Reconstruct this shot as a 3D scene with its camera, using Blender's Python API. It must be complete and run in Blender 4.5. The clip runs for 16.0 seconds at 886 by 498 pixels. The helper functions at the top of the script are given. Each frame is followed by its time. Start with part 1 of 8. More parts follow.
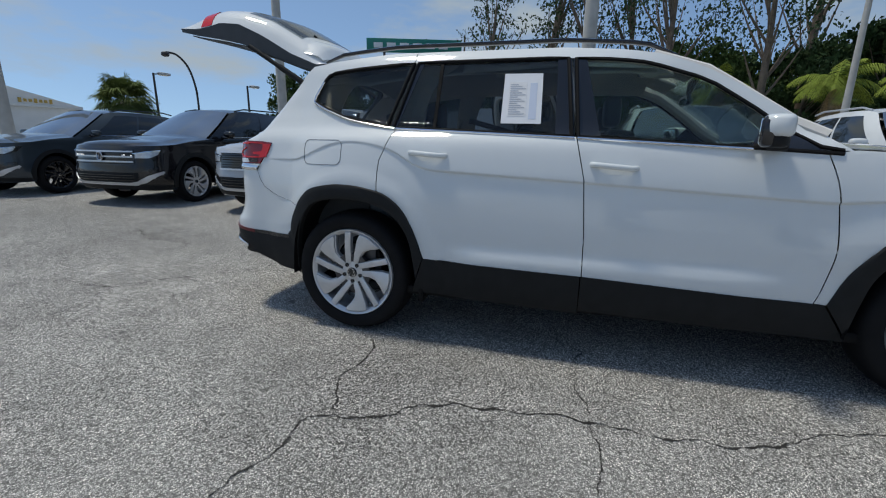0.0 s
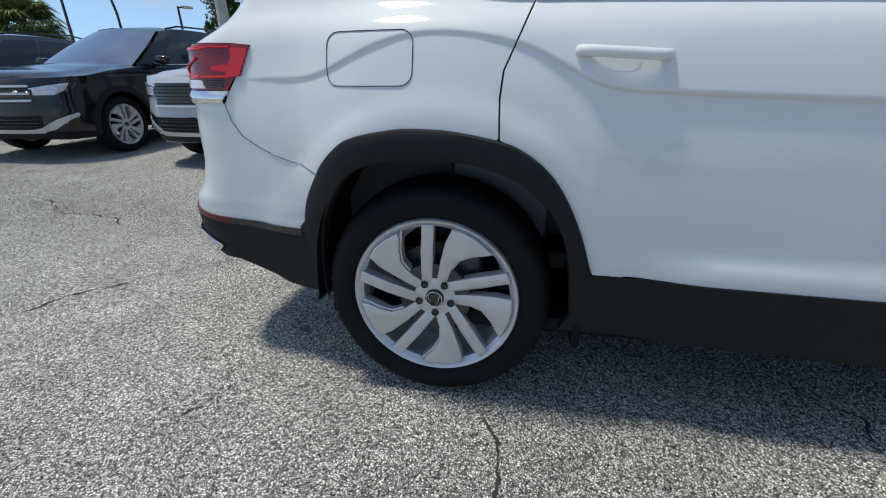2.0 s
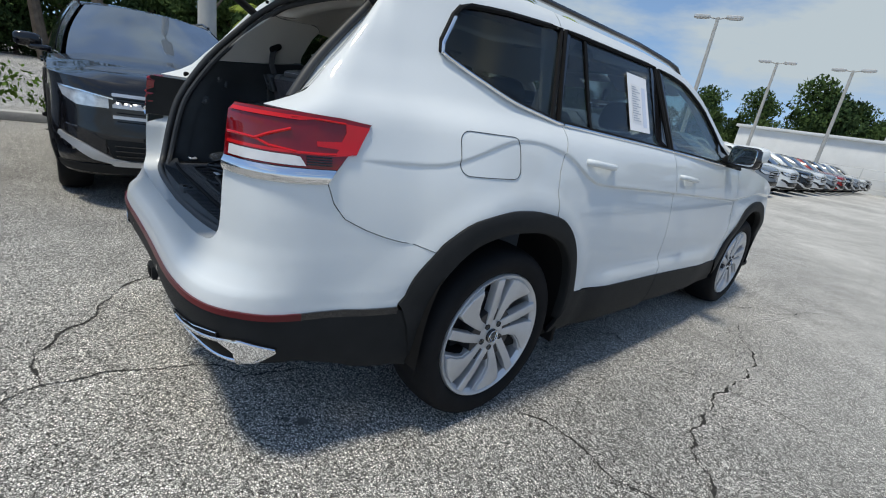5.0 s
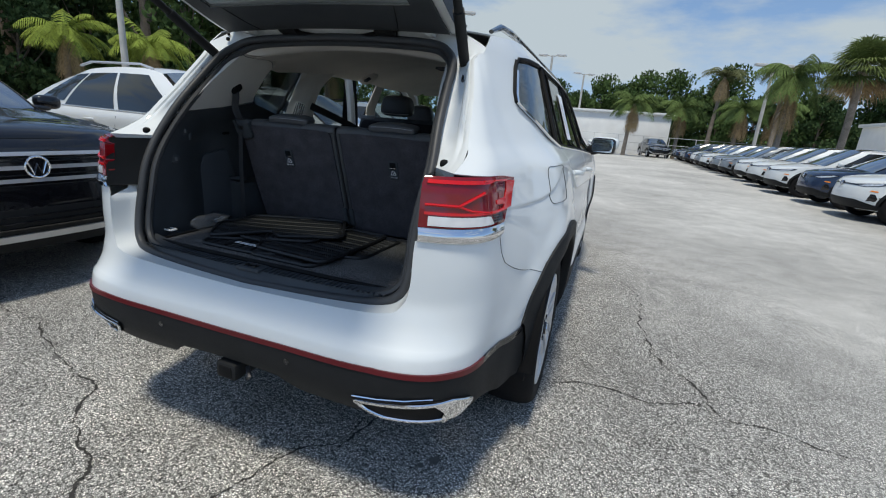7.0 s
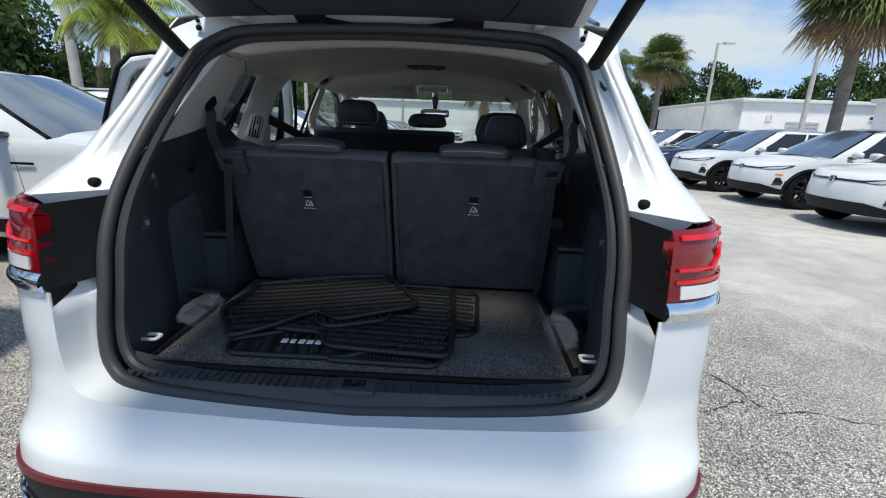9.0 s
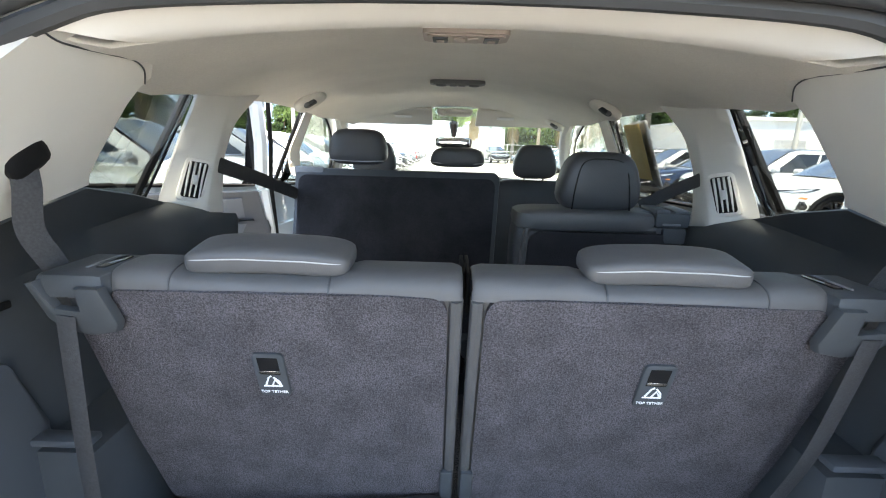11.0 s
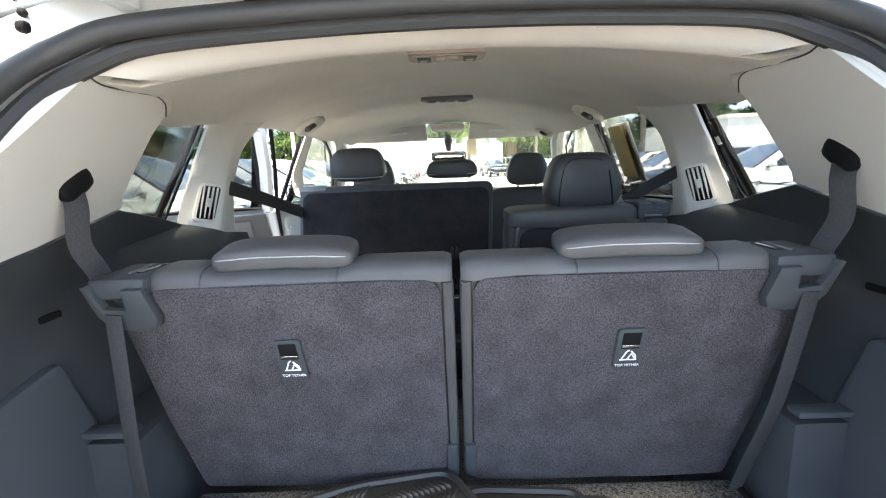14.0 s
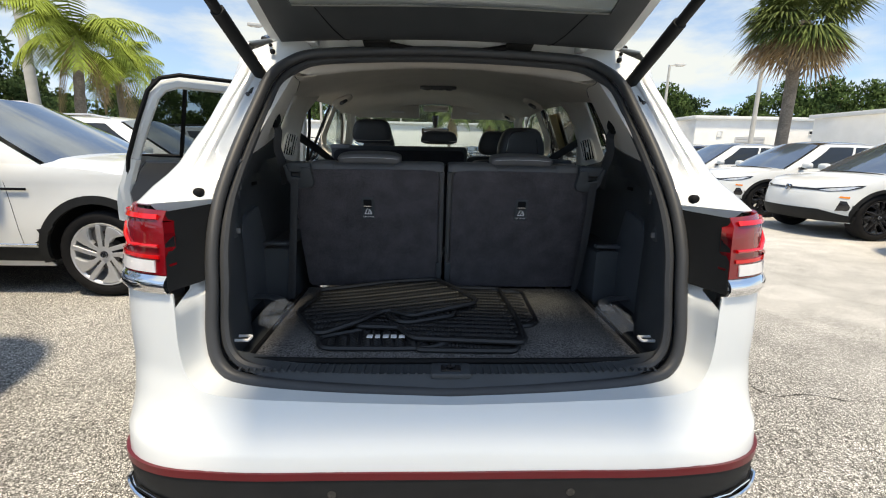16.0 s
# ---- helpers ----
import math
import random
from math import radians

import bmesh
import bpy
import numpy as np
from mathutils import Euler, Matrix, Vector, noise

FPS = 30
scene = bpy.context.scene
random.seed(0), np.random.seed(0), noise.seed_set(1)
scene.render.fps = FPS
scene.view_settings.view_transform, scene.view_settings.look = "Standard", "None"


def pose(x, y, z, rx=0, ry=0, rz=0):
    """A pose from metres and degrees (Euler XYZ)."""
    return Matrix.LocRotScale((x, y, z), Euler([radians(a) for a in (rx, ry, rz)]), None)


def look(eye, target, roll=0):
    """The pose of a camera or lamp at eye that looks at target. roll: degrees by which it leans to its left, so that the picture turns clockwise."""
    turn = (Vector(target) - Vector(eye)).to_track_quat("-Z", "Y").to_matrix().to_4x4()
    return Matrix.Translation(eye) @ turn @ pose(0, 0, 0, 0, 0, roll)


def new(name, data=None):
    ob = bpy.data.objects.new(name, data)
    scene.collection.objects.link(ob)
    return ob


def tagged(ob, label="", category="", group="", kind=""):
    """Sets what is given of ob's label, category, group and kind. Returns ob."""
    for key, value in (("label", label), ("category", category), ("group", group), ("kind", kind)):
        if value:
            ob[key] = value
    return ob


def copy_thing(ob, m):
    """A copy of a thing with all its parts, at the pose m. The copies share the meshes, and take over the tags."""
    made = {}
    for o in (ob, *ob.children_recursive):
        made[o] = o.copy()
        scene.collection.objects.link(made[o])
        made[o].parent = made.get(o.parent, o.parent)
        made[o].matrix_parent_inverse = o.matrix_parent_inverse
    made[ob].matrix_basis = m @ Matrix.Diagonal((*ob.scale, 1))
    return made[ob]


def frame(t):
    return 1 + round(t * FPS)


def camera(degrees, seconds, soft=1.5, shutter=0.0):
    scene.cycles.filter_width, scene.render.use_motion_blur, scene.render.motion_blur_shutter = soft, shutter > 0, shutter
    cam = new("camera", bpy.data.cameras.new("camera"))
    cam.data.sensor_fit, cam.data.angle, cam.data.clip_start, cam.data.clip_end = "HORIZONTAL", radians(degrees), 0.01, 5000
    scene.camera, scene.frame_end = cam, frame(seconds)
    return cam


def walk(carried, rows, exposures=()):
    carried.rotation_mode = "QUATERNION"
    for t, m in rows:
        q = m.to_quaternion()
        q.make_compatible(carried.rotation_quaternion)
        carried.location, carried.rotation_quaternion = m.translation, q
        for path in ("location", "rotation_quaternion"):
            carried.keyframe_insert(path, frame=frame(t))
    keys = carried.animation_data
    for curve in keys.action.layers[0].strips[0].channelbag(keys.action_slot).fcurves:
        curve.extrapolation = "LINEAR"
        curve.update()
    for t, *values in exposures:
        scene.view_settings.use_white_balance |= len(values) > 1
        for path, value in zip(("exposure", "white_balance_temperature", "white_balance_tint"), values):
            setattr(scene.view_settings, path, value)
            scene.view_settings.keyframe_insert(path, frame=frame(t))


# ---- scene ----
cam = camera(90.0, 16.0, 1.1)
PATH = [
    (0, (3.328, 1.268, 1.19), (1.461, 0.733, 0.708), 0.8),
    (0.5, (2.986, 0.992, 1.169), (1.141, 0.435, 0.634), 0.2),
    (1, (2.707, 0.722, 1.148), (0.877, 0.166, 0.563), -0.3),
    (1.5, (2.478, 0.474, 1.122), (0.661, -0.026, 0.451), -0.4),
    (2, (2.204, 0.282, 1.084), (0.392, -0.081, 0.319), -0.8),
    (2.5, (2.094, 0.156, 1.063), (0.28, -0.029, 0.241), 0.8),
    (3, (2.187, -0.097, 1.127), (0.368, 0.088, 0.317), 4.9),
    (3.5, (2.211, -0.39, 1.181), (0.453, 0.172, 0.412), 7.6),
    (4, (2.098, -0.693, 1.202), (0.463, 0.214, 0.492), 8.7),
    (4.2, (2.078, -0.814, 1.207), (0.488, 0.188, 0.524), 9.3),
    (6.3, (1.554, -1.962, 1.273), (0.621, -0.282, 0.72), 7.2),
    (6.5, (1.45, -2.012, 1.268), (0.606, -0.283, 0.722), 6.9),
    (7, (1.119, -2.079, 1.297), (0.478, -0.262, 0.763), 4.7),
    (7.5, (0.848, -2.169, 1.301), (0.425, -0.284, 0.782), 3.9),
    (8, (0.621, -2.173, 1.333), (0.41, -0.255, 0.807), 2.8),
    (8.2, (0.523, -2.112, 1.331), (0.375, -0.187, 0.809), 2.1),
    (10.3, (0.019, -1.277, 1.377), (-0.009, 0.649, 0.842), 2.0),
    (10.5, (0.012, -1.182, 1.386), (-0.014, 0.748, 0.864), 1.9),
    (11, (-0.029, -0.941, 1.416), (-0.041, 1.009, 0.97), 1.6),
    (11.5, (-0.025, -0.692, 1.452), (-0.057, 1.277, 1.104), 1.0),
    (12, (-0.002, -0.53, 1.447), (-0.04, 1.443, 1.122), 0.7),
    (12.5, (0.005, -0.542, 1.442), (-0.041, 1.431, 1.119), 0.2),
    (13, (-0.009, -0.704, 1.442), (-0.065, 1.265, 1.099), -0.1),
    (13.5, (-0.006, -0.882, 1.419), (-0.052, 1.082, 1.046), -0.7),
    (14, (-0.006, -1.036, 1.395), (-0.043, 0.928, 1.022), -2.3),
    (14.5, (0.034, -1.228, 1.351), (0.031, 0.736, 0.969), -2.3),
    (15, (0.033, -1.425, 1.323), (0.05, 0.536, 0.933), -1.7),
    (15.5, (-0.045, -1.665, 1.305), (0.027, 0.285, 0.868), -0.7),
    (16, (-0.063, -1.92, 1.302), (0.011, 0.03, 0.865), 1.0),
]


# ---- exposure along the way ----
EXPOSURES = [(0, -0.07, 6930, 6), (1.0, 0.13, 6930, 6), (2.0, 0.3, 6980, 6), (4.2, 0.38, 7030, 6), (6.3, 0.2, 7000, 6), (7.4, 0.45, 7000, 6), (8.2, 0.55, 7000, 6), (10.3, 2.28, 7800, 9), (11.0, 3.5, 8430, 9), (11.5, 3.55, 8680, 9), (12.0, 3.85, 8930, 10), (12.7, 3.85, 8930, 10), (13.5, 3.6, 8830, 11), (14.5, 3.35, 8600, 10), (15.3, 2.4, 8500, 10), (16, 1.08, 8480, 9)]
walk(cam, [(t, look(eye, target, roll)) for t, eye, target, roll in PATH], EXPOSURES)

# ---- sky and sun ----
SUN_WAY = Vector((0.01, 0.34, -1.0)).normalized()
world = bpy.data.worlds.new("sky")
scene.world = world
world.use_nodes = True
wt = world.node_tree
wt.nodes.clear()
sky = wt.nodes.new("ShaderNodeTexSky")
sky.sky_type = "NISHITA"
sky.sun_disc = False
sky.sun_elevation = math.asin(-SUN_WAY.z)
sky.sun_rotation = math.atan2(-SUN_WAY.x, -SUN_WAY.y)
sky.air_density, sky.dust_density, sky.ozone_density = 1.0, 0.1, 3.5
co = wt.nodes.new("ShaderNodeTexCoord")
mp = wt.nodes.new("ShaderNodeMapping")
mp.inputs["Scale"].default_value = (1.0, 1.0, 3.2)
n1 = wt.nodes.new("ShaderNodeTexNoise")
n1.inputs["Scale"].default_value, n1.inputs["Detail"].default_value, n1.inputs["Roughness"].default_value = 1.7, 9, 0.58
ramp = wt.nodes.new("ShaderNodeValToRGB")
ramp.color_ramp.elements[0].position, ramp.color_ramp.elements[1].position = 0.505, 0.63
mixc = wt.nodes.new("ShaderNodeMix")
mixc.data_type = "RGBA"
mixc.inputs[7].default_value = (2.75, 3.25, 3.85, 1)
bgn = wt.nodes.new("ShaderNodeBackground")
bgn.inputs["Strength"].default_value = 0.14
wout = wt.nodes.new("ShaderNodeOutputWorld")
lift = wt.nodes.new("ShaderNodeVectorMath")
lift.operation, lift.inputs[1].default_value = "ADD", (0, 0, 0.16)
wt.links.new(co.outputs["Generated"], lift.inputs[0])
wt.links.new(lift.outputs["Vector"], sky.inputs["Vector"])
wt.links.new(co.outputs["Generated"], mp.inputs["Vector"])
wt.links.new(mp.outputs["Vector"], n1.inputs["Vector"])
wt.links.new(n1.outputs["Fac"], ramp.inputs["Fac"])
wt.links.new(ramp.outputs["Color"], mixc.inputs[0])
wt.links.new(sky.outputs["Color"], mixc.inputs[6])
wt.links.new(mixc.outputs[2], bgn.inputs["Color"])
wt.links.new(bgn.outputs["Background"], wout.inputs["Surface"])
sun_data = bpy.data.lights.new("sun", "SUN")
sun_data.energy, sun_data.angle, sun_data.color = 2.4, radians(8.0), (1.0, 0.965, 0.91)
sun = new("sun", sun_data)
sun.rotation_mode = "QUATERNION"
sun.rotation_quaternion = SUN_WAY.to_track_quat("-Z", "Y")


# ---- materials ----
def material(name, color, rough=0.5, metal=0.0, var=0.12, scale=8.0, grain=0.0, grain_scale=300.0, bump=0.0, bump_scale=400.0,
             coat=0.0, spec=0.5, alpha=1.0, trans=0.0, ior=1.45, emit=0.0):
    m = bpy.data.materials.new(name)
    m.use_nodes = True
    nt = m.node_tree
    b = nt.nodes["Principled BSDF"]
    b.inputs["Roughness"].default_value, b.inputs["Metallic"].default_value = rough, metal
    b.inputs["Coat Weight"].default_value, b.inputs["Coat Roughness"].default_value = coat, 0.03
    b.inputs["Specular IOR Level"].default_value = spec
    b.inputs["Transmission Weight"].default_value, b.inputs["IOR"].default_value, b.inputs["Alpha"].default_value = trans, ior, alpha
    c = (*color, 1)
    if emit:
        b.inputs["Emission Color"].default_value, b.inputs["Emission Strength"].default_value = c, emit
    b.inputs["Base Color"].default_value = c
    tc = nt.nodes.new("ShaderNodeTexCoord")
    last = None
    if var or grain:
        a = nt.nodes.new("ShaderNodeTexNoise")
        a.inputs["Scale"].default_value, a.inputs["Detail"].default_value = scale, 5
        nt.links.new(tc.outputs["Object"], a.inputs["Vector"])
        mr = nt.nodes.new("ShaderNodeMapRange")
        mr.inputs["From Min"].default_value, mr.inputs["From Max"].default_value = 0.25, 0.75
        mr.inputs["To Min"].default_value, mr.inputs["To Max"].default_value = 1 - var, 1 + var
        nt.links.new(a.outputs["Fac"], mr.inputs["Value"])
        last = mr.outputs["Result"]
        if grain:
            g = nt.nodes.new("ShaderNodeTexNoise")
            g.inputs["Scale"].default_value, g.inputs["Detail"].default_value = grain_scale, 2
            nt.links.new(tc.outputs["Object"], g.inputs["Vector"])
            gr = nt.nodes.new("ShaderNodeMapRange")
            gr.inputs["From Min"].default_value, gr.inputs["From Max"].default_value = 0.3, 0.7
            gr.inputs["To Min"].default_value, gr.inputs["To Max"].default_value = 1 - grain, 1 + grain
            nt.links.new(g.outputs["Fac"], gr.inputs["Value"])
            mu = nt.nodes.new("ShaderNodeMath")
            mu.operation = "MULTIPLY"
            nt.links.new(last, mu.inputs[0])
            nt.links.new(gr.outputs["Result"], mu.inputs[1])
            last = mu.outputs["Value"]
        vm = nt.nodes.new("ShaderNodeVectorMath")
        vm.operation = "SCALE"
        vm.inputs[0].default_value = color
        nt.links.new(last, vm.inputs["Scale"])
        nt.links.new(vm.outputs["Vector"], b.inputs["Base Color"])
    if bump:
        n = nt.nodes.new("ShaderNodeTexNoise")
        n.inputs["Scale"].default_value, n.inputs["Detail"].default_value = bump_scale, 3
        nt.links.new(tc.outputs["Object"], n.inputs["Vector"])
        bp = nt.nodes.new("ShaderNodeBump")
        bp.inputs["Strength"].default_value, bp.inputs["Distance"].default_value = bump, 0.003
        nt.links.new(n.outputs["Fac"], bp.inputs["Height"])
        nt.links.new(bp.outputs["Normal"], b.inputs["Normal"])
    return m


def glass(name, tint, rough=0.0, gloss=0.05):
    """Thin tinted automotive glass: a tinted pass-through with a mirror gloss on top."""
    m = bpy.data.materials.new(name)
    m.use_nodes = True
    nt = m.node_tree
    nt.nodes.clear()
    o = nt.nodes.new("ShaderNodeOutputMaterial")
    t = nt.nodes.new("ShaderNodeBsdfTransparent")
    t.inputs["Color"].default_value = (*tint, 1)
    g = nt.nodes.new("ShaderNodeBsdfGlossy")
    g.inputs["Roughness"].default_value = rough
    f = nt.nodes.new("ShaderNodeLayerWeight")
    f.inputs["Blend"].default_value = 0.5
    p = nt.nodes.new("ShaderNodeMath")
    p.operation, p.inputs[1].default_value = "POWER", 4.0
    q = nt.nodes.new("ShaderNodeMath")
    q.operation, q.inputs[1].default_value, q.inputs[2].default_value = "MULTIPLY_ADD", 0.9, gloss
    nt.links.new(f.outputs["Facing"], p.inputs[0])
    nt.links.new(p.outputs["Value"], q.inputs[0])
    x = nt.nodes.new("ShaderNodeMixShader")
    nt.links.new(q.outputs["Value"], x.inputs["Fac"])
    nt.links.new(t.outputs["BSDF"], x.inputs[1])
    nt.links.new(g.outputs["BSDF"], x.inputs[2])
    nt.links.new(x.outputs["Shader"], o.inputs["Surface"])
    return m


WHITE = material("white_paint", (0.70, 0.73, 0.735), 0.5, var=0.02, scale=2, coat=0.9, spec=0.25)
CLAD = material("black_cladding", (0.016, 0.017, 0.018), 0.6, var=0.15, scale=14, bump=0.12, bump_scale=900, spec=0.22)
BLACK_GLOSS = material("gloss_black", (0.012, 0.012, 0.014), 0.12, var=0.05, coat=0.6)
RUBBER = material("black_rubber", (0.007, 0.007, 0.0075), 0.7, var=0.15, scale=20, bump=0.1, spec=0.2)
TYRE = material("tyre_rubber", (0.010, 0.010, 0.011), 0.75, var=0.25, scale=9, grain=0.12, bump=0.15, bump_scale=300, spec=0.2)
SEAL = material("seal_rubber", (0.045, 0.047, 0.05), 0.5, var=0.1)
CHROME = material("chrome", (0.82, 0.83, 0.85), 0.08, 1.0, var=0.03)
ALLOY = material("silver_alloy", (0.62, 0.63, 0.65), 0.36, 0.6, var=0.04, scale=20)
DARKMETAL = material("dark_metal", (0.08, 0.08, 0.085), 0.45, 0.8, var=0.2, scale=20)
RED_LENS = material("red_lens", (0.62, 0.006, 0.008), 0.10, var=0.1, scale=6, coat=0.35)
RED_DARK = material("dark_red_lens", (0.20, 0.004, 0.008), 0.06, var=0.2, scale=14, coat=0.4)
RED_STRIP = material("red_strip", (0.11, 0.004, 0.008), 0.35, var=0.1, coat=0.1)
CLEAR_LENS = material("clear_lens", (0.72, 0.70, 0.70), 0.12, var=0.08, scale=30, coat=1.0)
PRIVACY = glass("privacy_glass", (0.56, 0.58, 0.57), 0.0, 0.035)
SIDEGLASS = glass("side_door_glass", (0.72, 0.78, 0.75), 0.0, 0.03)
FRONTGLASS = glass("green_glass", (0.87, 0.92, 0.90))
DARKGLASS = material("dark_window", (0.015, 0.018, 0.02), 0.04, var=0.0, coat=0.5)
BEIGE = material("grey_beige_headliner", (0.74, 0.71, 0.66), 0.9, var=0.05, scale=6, grain=0.06, bump=0.1, bump_scale=700)
PILLAR = material("grey_beige_pillar_trim", (0.68, 0.655, 0.61), 0.65, var=0.03, scale=8, bump=0.08, bump_scale=900)
TRIM = material("dark_interior_plastic", (0.050, 0.056, 0.062), 0.55, var=0.12, scale=10, bump=0.12, bump_scale=900, spec=0.42)
TRIMGREY = material("grey_interior_plastic", (0.17, 0.175, 0.185), 0.5, var=0.06, scale=10, bump=0.08, bump_scale=800)
DOORPLASTIC = material("door_lining_plastic", (0.12, 0.122, 0.128), 0.5, var=0.06, scale=10, bump=0.08, bump_scale=800)
LEATHER = material("black_leatherette", (0.05, 0.052, 0.056), 0.42, var=0.12, scale=12, bump=0.25, bump_scale=350)
LEATHERGREY = material("dark_grey_leatherette", (0.078, 0.077, 0.078), 0.5, var=0.1, scale=12, bump=0.14, bump_scale=600)
FELT = material("seatback_carpet", (0.080, 0.075, 0.082), 0.95, var=0.24, scale=18, grain=0.5, grain_scale=480, bump=1.0, bump_scale=480, spec=0.12)
FELTBLACK = material("black_seatback_carpet", (0.028, 0.027, 0.030), 0.95, var=0.35, scale=9, grain=0.7, grain_scale=420, bump=0.8, bump_scale=420, spec=0.15)
CARPET = material("cargo_carpet", (0.125, 0.12, 0.117), 0.95, var=0.15, scale=16, grain=0.85, grain_scale=260, bump=1.0, bump_scale=260, spec=0.1)
MAT = material("black_rubber_mat", (0.021, 0.021, 0.022), 0.42, spec=0.4, var=0.2, scale=12)
ROSEGREY = material("rose_beige_plastic", (0.46, 0.39, 0.35), 0.5, var=0.05, scale=10)
# armrest plastic, paler and bluer than TRIM2: window light put into the colour
ARM_LIT = material("window_lit_armrest_plastic", (0.13, 0.145, 0.165), 0.42, var=0.06, scale=10, bump=0.1, bump_scale=900)
TRIM2 = material("dark_blue_grey_plastic", (0.070, 0.078, 0.088), 0.5, var=0.06, scale=10, bump=0.1, bump_scale=900)
STITCH = material("pale_stitching", (0.36, 0.36, 0.36), 0.7, var=0.0)
BELT = material("grey_belt_webbing", (0.036, 0.037, 0.040), 0.75, var=0.1, grain=0.2, bump=0.3, bump_scale=600)
BLACKBELT = material("black_belt_webbing", (0.03, 0.03, 0.032), 0.75, var=0.1, grain=0.2, bump=0.3, bump_scale=600)
RED_BUCKLE = material("red_plastic", (0.75, 0.02, 0.02), 0.4, var=0.05)
PAPER = material("white_paper", (0.82, 0.83, 0.85), 0.8, var=0.02)
PAPERBLUE = material("pale_blue_print", (0.62, 0.68, 0.80), 0.8, var=0.03)
INK = material("grey_print", (0.45, 0.48, 0.54), 0.8, var=0.05)
MANILA = material("tan_card", (0.42, 0.33, 0.15), 0.8, var=0.1)
MIRROR = material("mirror", (0.9, 0.92, 0.92), 0.02, 1.0, var=0.0)
WHITEMARK = material("white_mark", (0.8, 0.8, 0.8), 0.6, var=0.0)


# ---- shape helpers ----
def finish(bm, angle=38):
    for f in bm.faces:
        f.smooth = True
    lim = radians(angle)
    for e in bm.edges:
        if len(e.link_faces) == 2 and e.calc_face_angle(0) > lim:
            e.smooth = False


def part(name, bm, mat, parent=None, label="", angle=38):
    finish(bm, angle)
    me = bpy.data.meshes.new(name)
    bm.to_mesh(me)
    bm.free()
    me.materials.append(mat)
    ob = new(name, me)
    if parent is not None:
        ob.parent = parent
    if label:
        ob["label"] = label
    return ob


def thing(name, label, category, group="", kind=""):
    return tagged(new(name), label, category, group, kind)


def add_box(bm, c, s, bev=0.0, m=None, seg=2):
    r = bmesh.ops.create_cube(bm, size=1)
    vs = r["verts"]
    for v in vs:
        v.co = Vector((v.co.x * s[0], v.co.y * s[1], v.co.z * s[2]))
    if bev:
        es = list({e for v in vs for e in v.link_edges})
        q = bmesh.ops.bevel(bm, geom=es, offset=min(bev, min(s) * 0.49), segments=seg, affect="EDGES", profile=0.5)
        vs = list({v for f in q["faces"] for v in f.verts} | {v for v in vs if v.is_valid})
        # every vertex of the bevelled box
        seen, stack = set(vs), list(vs)
        while stack:
            for e in stack.pop().link_edges:
                for w in e.verts:
                    if w not in seen:
                        seen.add(w)
                        stack.append(w)
        vs = list(seen)
    for v in vs:
        if m is not None:
            v.co = m @ v.co
        v.co = v.co + Vector(c)
    return vs


def box(c, s, bev=0.0, m=None, seg=2):
    bm = bmesh.new()
    add_box(bm, c, s, bev, m, seg)
    return bm


def add_superq(bm, c, s, e1=0.4, e2=0.4, nu=14, nv=24, m=None):
    """A rounded cushion: half sizes s; small exponents are boxy."""
    def p(w, e):
        return math.copysign(abs(w) ** e, w)
    rows = []
    for i in range(nu + 1):
        a = -math.pi / 2 + math.pi * i / nu
        row = []
        for j in range(nv):
            b = -math.pi + 2 * math.pi * j / nv
            v = Vector((s[0] * p(math.cos(a), e1) * p(math.cos(b), e2), s[1] * p(math.cos(a), e1) * p(math.sin(b), e2), s[2] * p(math.sin(a), e1)))
            if m is not None:
                v = m @ v
            row.append(bm.verts.new(v + Vector(c)))
            if i in (0, nu):
                break
        rows.append(row)
    for i in range(nu):
        lo, hi = rows[i], rows[i + 1]
        for j in range(nv):
            k = (j + 1) % nv
            if len(lo) == 1:
                bm.faces.new((lo[0], hi[k], hi[j]))
            elif len(hi) == 1:
                bm.faces.new((lo[j], lo[k], hi[0]))
            else:
                bm.faces.new((lo[j], lo[k], hi[k], hi[j]))
    bmesh.ops.recalc_face_normals(bm, faces=bm.faces)


def superq(c, s, e1=0.4, e2=0.4, nu=14, nv=24, m=None):
    bm = bmesh.new()
    add_superq(bm, c, s, e1, e2, nu, nv, m)
    return bm


